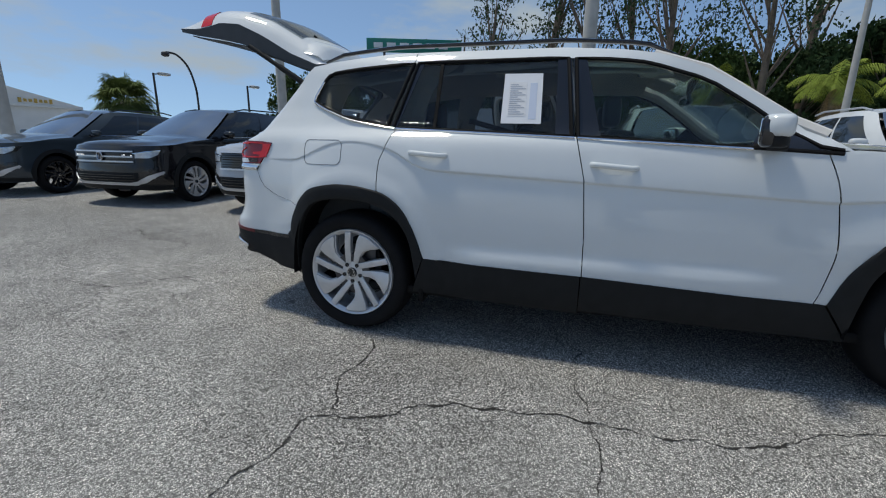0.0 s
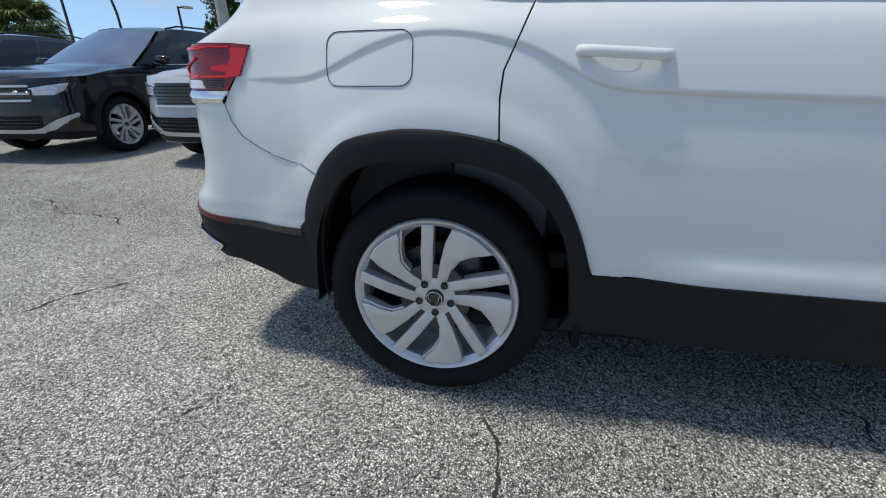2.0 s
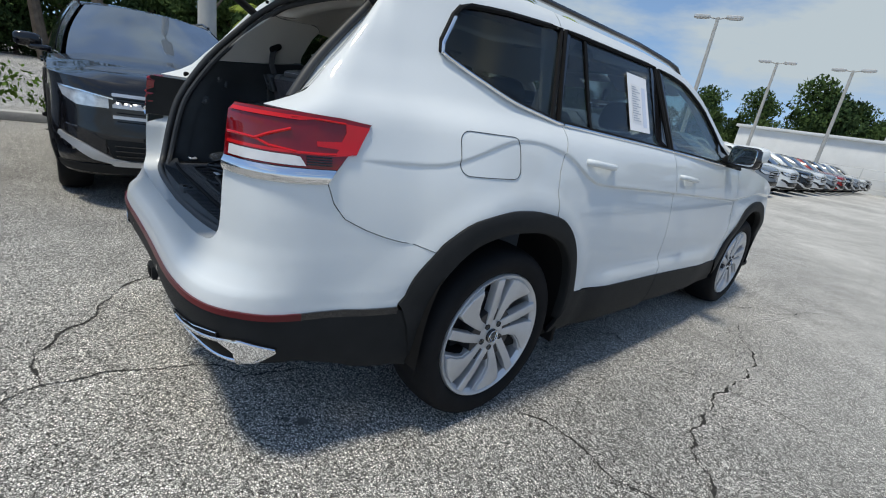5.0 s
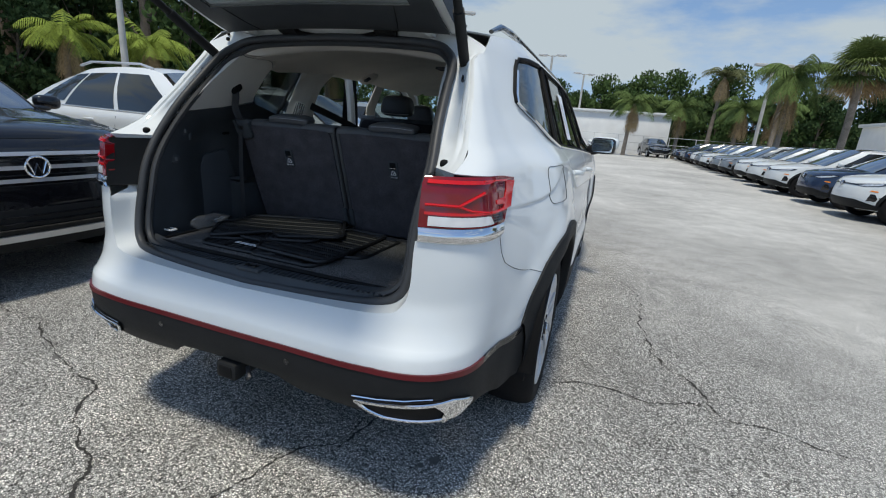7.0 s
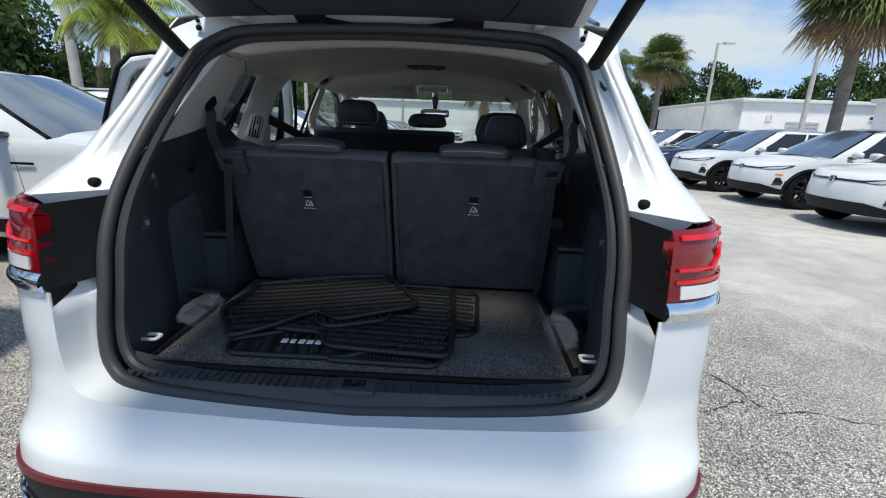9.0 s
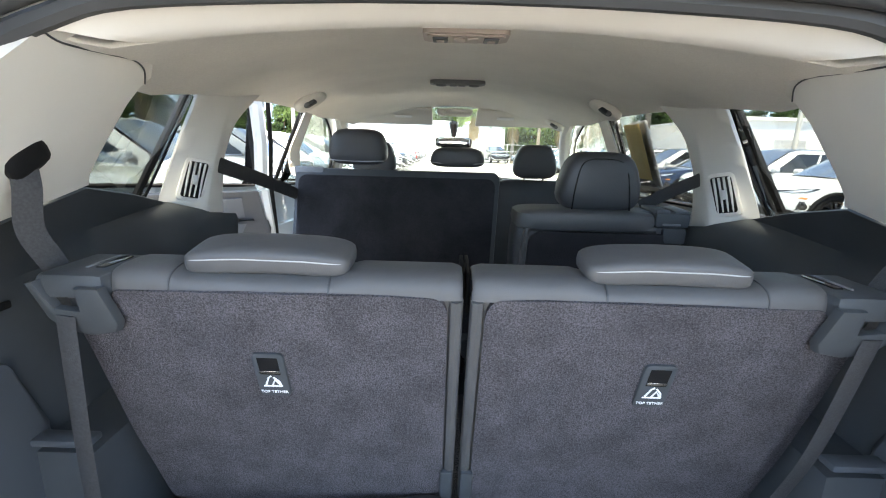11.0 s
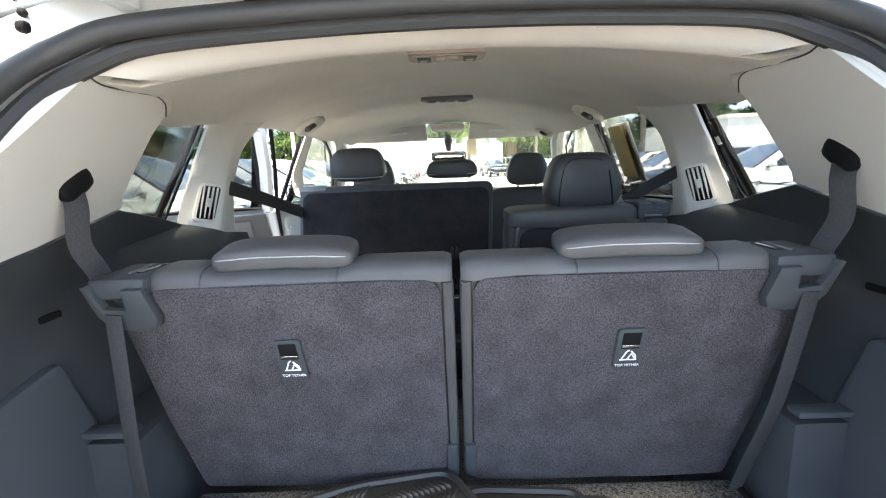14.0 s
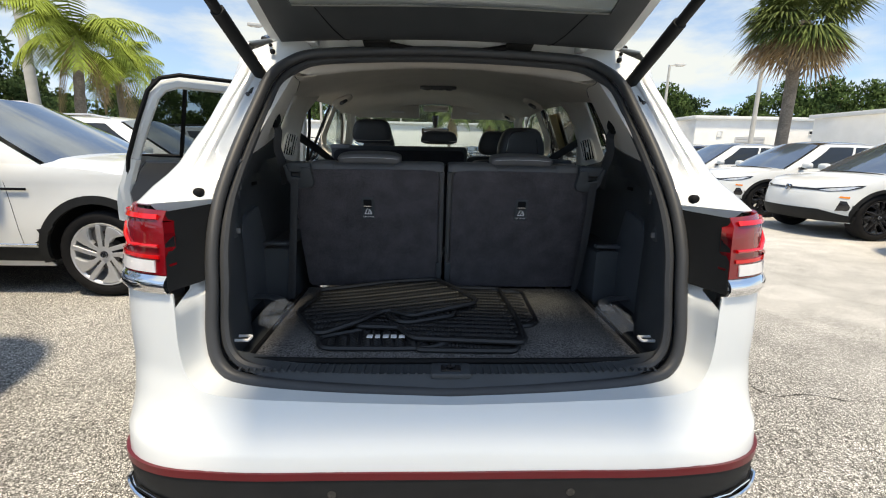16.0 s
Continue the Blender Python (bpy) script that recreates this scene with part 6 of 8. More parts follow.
for xx in (-0.395, 0.005):
    pl = part("anchor_plate", back_panel(xx - 0.020, xx + 0.020, 0.858, 0.945, 0.628, 0.681, 0.008, TRIM, 0.008), TRIM, s2, "dark anchor plate with slot")
    for zz in (0.885, 0.918):
        part("anchor_slot", box((xx, 0.618 + (zz - 0.858) * 0.61, zz), (0.022, 0.008, 0.024), 0.002), BLACK_GLOSS, pl)
    part("anchor_text", box((xx, 0.614, 0.864), (0.022, 0.003, 0.004), 0), INK, pl)
for xx, hw, hh in ((-0.415, 0.125, 0.075), (0.01, 0.118, 0.042)):
    h2 = part("headrest", headrest(xx, 1.01, 1.305 + hh, hw, 0.060, hh, 0.14), LEATHER, s2, "black leatherette headrest")
    part("piping", tube([(xx + hw * 0.93 * (2 * k / 20 - 1), 0.955, 1.325 - 0.004 * math.sin(math.pi * k / 20)) for k in range(21)], 0.0022, 5), STITCH, h2)
for xx, w in ((-0.545, 0.075), (0.105, 0.075)):
    part("seat_hinge", box((xx, 0.60, 0.668), (w, 0.09, 0.125), 0.018), TRIM2, s2, "dark seat hinge cover")
    part("hinge_bolt", superq((xx + (0.012 if xx < 0 else -0.012), 0.553, 0.668), (0.008, 0.004, 0.008), 0.9, 0.9, 8, 12), BLACK_GLOSS, s2)
part("seat_cushion", superq((-0.215, 0.66, 0.600), (0.272, 0.10, 0.058), 0.55, 0.18, 12, 30), FELTBLACK, s2, "folded black cushion")
part("cushion_tag", box((-0.20, 0.562, 0.556), (0.022, 0.002, 0.010), 0), WHITEMARK, s2)
part("seat_base", box((-0.22, 0.85, 0.50), (0.70, 0.55, 0.10), 0.03), TRIM, s2)
part("seat_rail", box((-0.50, 0.75, 0.46), (0.05, 0.7, 0.05), 0.01), DARKMETAL, s2)
part("seat_rail", box((0.06, 0.75, 0.46), (0.05, 0.7, 0.05), 0.01), DARKMETAL, s2)
# second row, narrow part
n2 = part("second_row_seat", superq((0.405, 0.375, 0.97), (0.240, 0.075, 0.265), 0.25, 0.22, 14, 32), LEATHER, car, "narrow second-row seat with carpeted back, upright")
part("seat_back_carpet", back_panel(0.205, 0.640, 0.70, 1.175, 0.300, 0.305, 0.012, FELT, 0.04), FELTBLACK, n2, "black carpeted seat back")
part("seat_top", superq((0.365, 0.362, 1.205), (0.200, 0.080, 0.032), 0.4, 0.3, 10, 26), LEATHERGREY, n2)
h3 = part("headrest", headrest(0.408, 0.37, 1.312, 0.118, 0.060, 0.085, 0.20), LEATHER, n2, "black leatherette headrest")
part("seam", tube(smooth_path([(0.325, 0.314, 1.236), (0.330, 0.312, 1.30), (0.348, 0.316, 1.365), (0.40, 0.318, 1.378), (0.462, 0.316, 1.365), (0.480, 0.312, 1.30), (0.488, 0.314, 1.236)], 6), 0.0022, 5), BLACK_GLOSS, h3)
part("piping", tube([(0.408 + 0.112 * (2 * k / 20 - 1), 0.318, 1.230 - 0.004 * math.sin(math.pi * k / 20)) for k in range(21)], 0.0022, 5), STITCH, h3, "pale stitching")
part("belt_guide", box((0.605, 0.355, 1.215), (0.10, 0.13, 0.045), 0.012), TRIM, n2, "dark plastic belt guide")
gd = part("guide_lid", box((0.578, 0.352, 1.238), (0.040, 0.11, 0.012), 0.004), TRIM2, n2, "hinged belt guide lid")
part("guide_lid", box((0.632, 0.352, 1.236), (0.046, 0.11, 0.012), 0.004), TRIM2, n2)
part("guide_slot", box((0.600, 0.288, 1.204), (0.050, 0.006, 0.006), 0.002), TRIMGREY, n2)
# greyer than the seat's leatherette: the light on this band is in its colour
part("leather_edge", tube(smooth_path([(0.196, 0.300, 0.72), (0.192, 0.300, 1.0), (0.196, 0.300, 1.15), (0.225, 0.300, 1.186), (0.40, 0.300, 1.188), (0.56, 0.300, 1.186)], 5), 0.012, 8, False, 0.8), LEATHERGREY, n2, "leatherette edge coloured grey as if lit")
part("seat_hook", box((0.615, 0.31, 1.17), (0.07, 0.04, 0.05), 0.012), TRIM, n2)
part("anchor_mark", box((0.40, 0.292, 0.862), (0.026, 0.006, 0.022), 0.002), BLACK_GLOSS, n2)
part("seat_cushion", superq((0.40, 0.62, 0.74), (0.24, 0.26, 0.09), 0.35, 0.3, 10, 26), LEATHER, n2)
part("seat_base", box((0.40, 0.62, 0.55), (0.40, 0.50, 0.20), 0.04), TRIM, n2)
for p0, p1 in (((0.165, 0.42, 0.985), (0.15, 0.40, 0.965)), ((0.165, 0.40, 0.90), (0.155, 0.38, 0.875)), ((0.185, 0.27, 0.89), (0.20, 0.26, 0.83))):
    part("red_pull_tab", tube([p0, p1], 0.015, 8, False, 0.35), RED_BUCKLE, n2, "red pull strap")
part("red_pull_loop", tube(smooth_path([(0.18, 0.262, 0.90), (0.185, 0.255, 0.86), (0.205, 0.25, 0.838), (0.202, 0.252, 0.87)], 4, True), 0.007, 6, True), RED_BUCKLE, n2)
# front seats
for sx in (-0.42, 0.43):
    fs = part("front_seat", superq((sx, 1.48, 0.92), (0.235, 0.085, 0.30), 0.3, 0.3, 14, 30, Matrix.Rotation(-0.12, 3, "X")), LEATHER, car, "black leatherette front seat")
    part("headrest", headrest(sx, 1.46, 1.318, 0.116, 0.05, 0.088, 0.22), LEATHER, fs)
    for d in (-0.05, 0.05):
        part("headrest_post", tube([(sx + d, 1.46, 1.17), (sx + d, 1.46, 1.26)], 0.006, 8), CHROME, fs)
    part("seat_cushion", superq((sx, 1.78, 0.68), (0.25, 0.28, 0.10), 0.35, 0.3, 10, 24), LEATHER, fs)
    part("seat_base", box((sx, 1.75, 0.52), (0.42, 0.50, 0.18), 0.04), TRIM, fs)
# belts in the second row
part("seat_belt", tube(smooth_path([(-0.692, 0.335, 1.335), (-0.660, 0.58, 1.268), (-0.632, 0.84, 1.190)], 5), 0.023, 8, False, 0.12, up=(0.75, -0.65, 0.15)), BLACKBELT, car, "black seat belt webbing")
part("seat_belt", tube(smooth_path([(0.690, 0.335, 1.330), (0.640, 0.40, 1.285), (0.575, 0.45, 1.232)], 5), 0.018, 8, False, 0.12, up=(-0.5, -0.85, 0.1)), BELT, car, "grey seat belt webbing")
part("sticker_back", panel([(0.90, 1.28), (1.06, 1.278), (1.06, 1.50), (0.90, 1.50)], lambda u, z: skin(u, z, -0.030), 1, 0.06, 0.06, thick=0.001), MANILA, sticker, "tan back of the printed sheet")

# the cabin's floor line rises a little to the front
def rise(y):
    return max(0.0, 0.014 + 0.016 * y)


for ob in [o for o in bpy.data.objects if o not in OUTSIDE and o.type == "MESH"]:
    up = ob.parent
    if up is not None and up.matrix_basis != Matrix.Identity(4):
        continue
    if ob.matrix_basis == Matrix.Identity(4):
        for v in ob.data.vertices:
            v.co.z += rise(v.co.y)
    else:
        ob.location.z += rise(ob.location.y)

# ---- loose things in the cargo space ----
PLASTIC = material("clear_plastic_bag", (0.62, 0.68, 0.76), 0.18, var=0.25, scale=30, coat=0.8, alpha=0.10)


def inside(p, poly):
    c = False
    for (x0, y0), (x1, y1) in zip(poly, poly[1:] + poly[:1]):
        if (y0 > p[1]) != (y1 > p[1]) and p[0] < (x1 - x0) * (p[1] - y0) / (y1 - y0) + x0:
            c = not c
    return c


def rubber_mat(outline, zmap, label, angle, pitch=0.0165):
    """A moulded floor mat: thin sheet, raised rim, and rows of short slanting ribs."""
    root = thing("floor_mat", label, "floor mat", "rubber mats piled in the cargo space")
    ol = smooth_outline(outline, 0.03)
    part("sheet", panel(ol, lambda x, y: Vector((x, y, zmap(x, y))), 1, 0.04, 0.04, thick=0.004, out=(0, 0, 1)), MAT, root)
    part("rim", tube([Vector((x, y, zmap(x, y) + 0.004)) for x, y in densify(ol, 0.02)], 0.0075, 6, True), MAT, root, "raised rubber rim")
    bm = bmesh.new()
    ca, sa = math.cos(angle), math.sin(angle)
    xs, ys = [p[0] for p in ol], [p[1] for p in ol]
    for i in range(-40, 41):
        for j in range(-60, 61):
            u, v = i * pitch * 1.9, j * pitch * 0.62
            x, y = (min(xs) + max(xs)) / 2 + u * ca - v * sa, (min(ys) + max(ys)) / 2 + u * sa + v * ca
            if not all(inside((x + dx, y + dy), ol) for dx, dy in ((0.016, 0), (-0.016, 0), (0, 0.016), (0, -0.016))):
                continue
            th = angle + (0.7 if i % 2 else -0.7)
            d = Vector((math.cos(th), math.sin(th), 0)) * pitch * 0.92
            n = Vector((-d.y, d.x, 0)).normalized() * pitch * 0.17
            z = Vector((0, 0, 1))
            o = Vector((x, y, 0))
            lo = [o - d - n, o + d - n, o + d + n, o - d + n]
            a = [bm.verts.new(Vector((q.x, q.y, zmap(q.x, q.y) + 0.0005))) for q in lo]
            t = [bm.verts.new(Vector((q.x, q.y, zmap(q.x, q.y) + 0.0055))) for q in [o + (w - o) * 0.8 for w in lo]]
            bm.faces.new(t)
            for k in range(4):
                bm.faces.new((a[k], a[(k + 1) % 4], t[(k + 1) % 4], t[k]))
    tagged(part("ribs", bm, MAT, root, "rows of slanting ribs", angle=20), kind="stuff")
    return root


lowest = rubber_mat([(-0.366, -0.748), (-0.197, -0.655), (0.0, -0.64), (0.02, -0.76), (-0.05, -0.812), (-0.345, -0.815)], lambda x, y: 0.7765 + 0.002 * math.sin(9 * x), "black ribbed rubber floor mat lying undermost", 0.15)
rubber_mat([(0.02, -0.32), (0.245, -0.317), (0.300, -0.335), (0.287, -0.62), (0.262, -0.652), (0.215, -0.66), (0.185, -0.83), (-0.095, -0.822), (0.0, -0.6)], lambda x, y: 0.775, "black ribbed rubber floor mat on the carpet", 1.4)
rubber_mat([(0.015, -0.292), (0.216, -0.306), (0.222, -0.60), (0.216, -0.778), (0.198, -0.803), (-0.100, -0.777), (-0.126, -0.73), (-0.142, -0.70), (-0.268, -0.690), (-0.283, -0.655), (-0.20, -0.52)], lambda x, y: 0.785 + 0.003 * math.sin(6 * y), "black ribbed rubber floor mat in the pile", 1.5)
rubber_mat([(-0.187, -0.585), (-0.172, -0.645), (-0.14, -0.672), (-0.11, -0.676), (0.024, -0.617), (0.031, -0.567), (-0.02, -0.50), (-0.15, -0.50)], lambda x, y: 0.794, "black dotted rubber tunnel mat between the others", 0.5, 0.009)
rubber_mat([(-0.462, -0.610), (-0.436, -0.469), (-0.449, -0.403), (-0.197, -0.304), (-0.026, -0.278), (0.107, -0.500), (0.095, -0.540), (-0.105, -0.648), (-0.139, -0.623), (-0.181, -0.590), (-0.211, -0.613), (-0.270, -0.695), (-0.368, -0.755)],
           lambda x, y: 0.803 + 0.004 * math.sin(7 * (x + 0.1)) + 0.006 * sstep((y + 0.5) / 0.2) - 0.010 * sstep((-0.64 - y) / 0.12) * sstep((-0.25 - x) / 0.1), "black ribbed rubber floor mat curled on top of the pile", 1.85)
for k in range(5):
    bar = part("mat_lettering", box((-0.221 + 0.0225 * k, -0.747, 0.7845), (0.0165 if k != 1 else 0.014, 0.020, 0.003), 0.001), WHITEMARK, lowest, "pale raised letter bar")
for sd, yy in ((-1, -0.61), (1, -0.64)):
    bm = bmesh.new()
    add_superq(bm, (0, 0, 0), (0.040, 0.080, 0.028), 0.8, 0.8, 34, 54)
    for v in bm.verts:
        n = (0.3 - abs(noise.noise(v.co * 34 + Vector((sd * 7, 0, 0))))) * 0.040 + (0.25 - abs(noise.noise(v.co * 80))) * 0.020
        v.co = v.co * (1 + n / 0.05 * 0.6)
        v.co += Vector((sd * 0.520, yy, 0.800))
    tagged(part("plastic_bag", bm, PLASTIC, None, "", 15), "crumpled clear plastic bag in the cargo corner", "plastic bag", "plastic bags in the cargo corners")


# ---- ground ----
def ground_material():
    m = bpy.data.materials.new("worn_asphalt")
    m.use_nodes = True
    nt = m.node_tree
    b = nt.nodes["Principled BSDF"]
    b.inputs["Roughness"].default_value = 0.9
    b.inputs["Specular IOR Level"].default_value = 0.25
    tc = nt.nodes.new("ShaderNodeTexCoord")

    def tex(kind, scale, detail=4):
        n = nt.nodes.new(kind)
        n.inputs["Scale"].default_value = scale
        if kind == "ShaderNodeTexNoise":
            n.inputs["Detail"].default_value = detail
        nt.links.new(tc.outputs["Object"], n.inputs["Vector"])
        return n

    def rng(src, a, b2, lo, hi):
        r = nt.nodes.new("ShaderNodeMapRange")
        for k, v in zip(("From Min", "From Max", "To Min", "To Max"), (a, b2, lo, hi)):
            r.inputs[k].default_value = v
        nt.links.new(src, r.inputs["Value"])
        return r.outputs["Result"]

    def mul(p, q):
        r = nt.nodes.new("ShaderNodeMath")
        r.operation = "MULTIPLY"
        nt.links.new(p, r.inputs[0])
        nt.links.new(q, r.inputs[1])
        return r.outputs["Value"]

    stones = tex("ShaderNodeTexVoronoi", 150)
    stone_edge = nt.nodes.new("ShaderNodeTexVoronoi")
    stone_edge.feature = "DISTANCE_TO_EDGE"
    stone_edge.inputs["Scale"].default_value = 150
    nt.links.new(tc.outputs["Object"], stone_edge.inputs["Vector"])
    sep = nt.nodes.new("ShaderNodeSeparateColor")
    nt.links.new(stones.outputs["Color"], sep.inputs["Color"])
    k = mul(rng(sep.outputs["Red"], 0, 1, 0.22, 1.82), rng(stone_edge.outputs["Distance"], 0.02, 0.20, 0.0, 1.26))
    # the lane is smoother and paler
    xyz = nt.nodes.new("ShaderNodeSeparateXYZ")
    nt.links.new(tc.outputs["Object"], xyz.inputs["Vector"])
    wob = nt.nodes.new("ShaderNodeMath")
    wob.operation, wob.inputs[1].default_value = "MULTIPLY_ADD", 3.0
    nt.links.new(tex("ShaderNodeTexNoise", 0.6, 5).outputs["Fac"], wob.inputs[0])
    far = nt.nodes.new("ShaderNodeMath")
    far.operation, far.inputs[1].default_value = "MULTIPLY_ADD", 0.5
    nt.links.new(xyz.outputs["Y"], far.inputs[0])
    nt.links.new(xyz.outputs["X"], far.inputs[2])
    nt.links.new(far.outputs["Value"], wob.inputs[2])
    lane = rng(wob.outputs["Value"], 3.6, 6.6, 0.0, 0.78)
    mx = nt.nodes.new("ShaderNodeMix")
    nt.links.new(lane, mx.inputs["Factor"])
    nt.links.new(k, mx.inputs["A"])
    mx.inputs["B"].default_value = 1.0
    k = mx.outputs["Result"]
    k = mul(k, rng(tex("ShaderNodeTexNoise", 330, 2).outputs["Fac"], 0.35, 0.65, 0.66, 1.34))
    k = mul(k, rng(tex("ShaderNodeTexNoise", 3.2, 6).outputs["Fac"], 0.3, 0.7, 0.84, 1.12))
    k = mul(k, rng(tex("ShaderNodeTexNoise", 0.35, 7).outputs["Fac"], 0.35, 0.62, 0.78, 1.10))
    vm = nt.nodes.new("ShaderNodeVectorMath")
    vm.operation = "SCALE"
    vm.inputs[0].default_value = (0.535, 0.52, 0.485)
    nt.links.new(k, vm.inputs["Scale"])
    nt.links.new(vm.outputs["Vector"], b.inputs["Base Color"])
    bp = nt.nodes.new("ShaderNodeBump")
    bp.inputs["Strength"].default_value, bp.inputs["Distance"].default_value = 0.6, 0.004
    nt.links.new(rng(stone_edge.outputs["Distance"], 0.0, 0.35, 0.0, 1.0), bp.inputs["Height"])
    nt.links.new(bp.outputs["Normal"], b.inputs["Normal"])
    return m


GROUND = ground_material()
CRACK = material("crack_shadow", (0.035, 0.033, 0.03), 0.95, var=0.4, scale=30)
STAIN = material("oil_stain", (0.12, 0.115, 0.11), 0.8, var=0.3, scale=12)
bm = bmesh.new()
s = 600
# the sheet is finer near the vehicles
f = bm.faces.new([bm.verts.new(p) for p in ((-s, -s, 0), (s, -s, 0), (s, s, 0), (-s, s, 0))])
ground = part("ground", bm, GROUND)
tagged(ground, "pale worn cracked asphalt of a car park", "ground", kind="structure")


def crack(pts, width, seed, jag=0.05):
    """A winding crack: a thin flat strip with ragged edges, the shade inside put into its dark colour."""
    rnd = random.Random(seed)
    p = [Vector((x, y, 0.003)) for x, y in pts]
    for _ in range(5):
        q = []
        for a, b in zip(p, p[1:]):
            d = b - a
            n = Vector((-d.y, d.x, 0))
            q += [a, (a + b) / 2 + n * rnd.uniform(-jag, jag) * 2.6]
        p = q + [p[-1]]
    bm = bmesh.new()
    prev = None
    swell = [rnd.choice((0.3, 0.55, 0.9, 1.2, 1.7)) for _ in range(len(p) // 5 + 2)]
    for i, a in enumerate(p):
        d = (p[min(i + 1, len(p) - 1)] - p[max(i - 1, 0)]).normalized()
        n = Vector((-d.y, d.x, 0))
        w = width * rnd.uniform(0.4, 1.3) * (swell[i // 5] + (swell[i // 5 + 1] - swell[i // 5]) * (i % 5) / 5) * (0.25 + 0.75 * math.sin(math.pi * min(1, max(0.03, i / (len(p) - 1)))) ** 0.4) / 2
        cur = (bm.verts.new(a + n * w), bm.verts.new(a - n * w))
        if prev:
            bm.faces.new((prev[0], prev[1], cur[1], cur[0]))
        prev = cur
    bmesh.ops.recalc_face_normals(bm, faces=bm.faces)
    for f in bm.faces:
        if f.normal.z < 0:
            f.normal_flip()
    ob = part("crack", bm, CRACK)
    return tagged(ob, "dark winding crack in the asphalt", "crack", "cracks in the asphalt", "structure")


def stain(x, y, r, seed, mat):
    rnd = random.Random(seed)
    bm = bmesh.new()
    bm.faces.new([bm.verts.new((x + r * k[0] * math.cos(a), y + r * k[0] * math.sin(a) * 0.8, 0.002)) for a, k in ((2 * math.pi * i / 18, (rnd.uniform(0.55, 1.15),)) for i in range(18))])
    return tagged(part("stain", bm, mat), "small dark oil spot on the asphalt", "stain", "oil spots on the asphalt", "structure")


crack([(2.34, 0.17), (2.15, 0.22), (1.85, 0.24), (1.8, 0.34), (1.72, 0.6), (1.56, 0.82), (1.54, 1.07), (1.53, 1.42), (1.55, 1.66), (1.53, 1.93), (1.47, 2.15), (1.34, 2.33), (1.24, 2.63)], 0.0121, 70)
crack([(1.8, 0.34), (1.57, 0.23), (1.26, 0.24), (1.0, 0.12)], 0.0088, 71)
crack([(1.53, 1.42), (1.27, 1.36), (0.85, 1.4), (0.54, 1.19)], 0.0066, 72)
crack([(1.53, 1.42), (1.67, 1.46), (1.8, 1.46), (1.95, 1.44)], 0.0066, 73)
crack([(0.98, -3.23), (0.84, -2.53), (0.83, -2.19), (0.54, -2.0), (0.3, -1.81), (-0.02, -1.50)], 0.0121, 74)
crack([(0.83, -2.19), (1.23, -2.04), (1.49, -2.02)], 0.0066, 75)
crack([(-1.04, -4.09), (-0.62, -3.26), (-0.4, -2.64)], 0.011, 76)
crack([(1.26, -0.82), (1.19, -0.81), (1.06, -0.74)], 0.0055, 77)
crack([(-0.71, -4.25), (-0.93, -3.98), (-0.62, -3.26), (-1.19, -2.84)], 0.011, 78)
crack([(-2.58, -0.53), (-1.89, -0.61), (-1.27, -0.85), (-1.0, -0.89), (-0.64, -1.18), (-0.46, -1.25), (-0.24, -1.43), (0.01, -1.42), (0.08, -1.53)], 0.0121, 79)
crack([(0.01, -1.42), (0.01, -1.21), (0.08, -1.04), (0.12, -0.89), (0.25, -0.75), (0.29, -0.54)], 0.011, 80)
crack([(1.0, 3.01), (1.41, 3.45), (2.1, 4.33)], 0.0077, 84)
crack([(0.35, -0.49), (0.3, -0.63), (0.27, -0.78)], 0.011, 85)
for k, (x, y, r) in enumerate(((0.655, -0.66, 0.035), (0.62, -0.71, 0.018), (0.907, -1.182, 0.012), (-1.365, -0.838, 0.03), (1.44, -1.33, 0.03), (1.52, -1.36, 0.018), (0.843, -1.575, 0.012), (1.25, -1.1, 0.010), (1.9, -0.6, 0.014), (-1.5, -1.6, 0.03), (2.2, 0.9, 0.016))):
    stain(x, y, r, 200 + k, STAIN)



# ---- parked cars ----
def paint(name, c, rough=0.25):
    return material(name, c, rough, var=0.04, scale=3, coat=0.8, spec=0.25)


P_WHITE = paint("parked_white_paint", (0.70, 0.72, 0.72))
P_BLACK = paint("parked_black_paint", (0.006, 0.006, 0.008))
P_DARK = paint("parked_dark_grey_paint", (0.035, 0.047, 0.058))
P_SILVER = paint("parked_silver_paint", (0.42, 0.45, 0.49))
P_BLUE = paint("parked_navy_paint", (0.02, 0.035, 0.075))
P_RED = paint("parked_red_paint", (0.30, 0.02, 0.02))
P_GREY = paint("parked_grey_paint", (0.20, 0.23, 0.26))
LAMPGLASS = material("headlamp_glass", (0.55, 0.58, 0.62), 0.08, 0.3, var=0.3, scale=25, coat=1.0)
ORANGE = material("orange_reflector", (0.8, 0.25, 0.03), 0.2, var=0.1)


# opaque glossy screen; pale blue-grey puts reflected sky into its colour
SCREEN = material("sky_tinted_screen", (0.15, 0.19, 0.24), 0.05, 0.6, var=0.3, scale=1.5, coat=0.8)


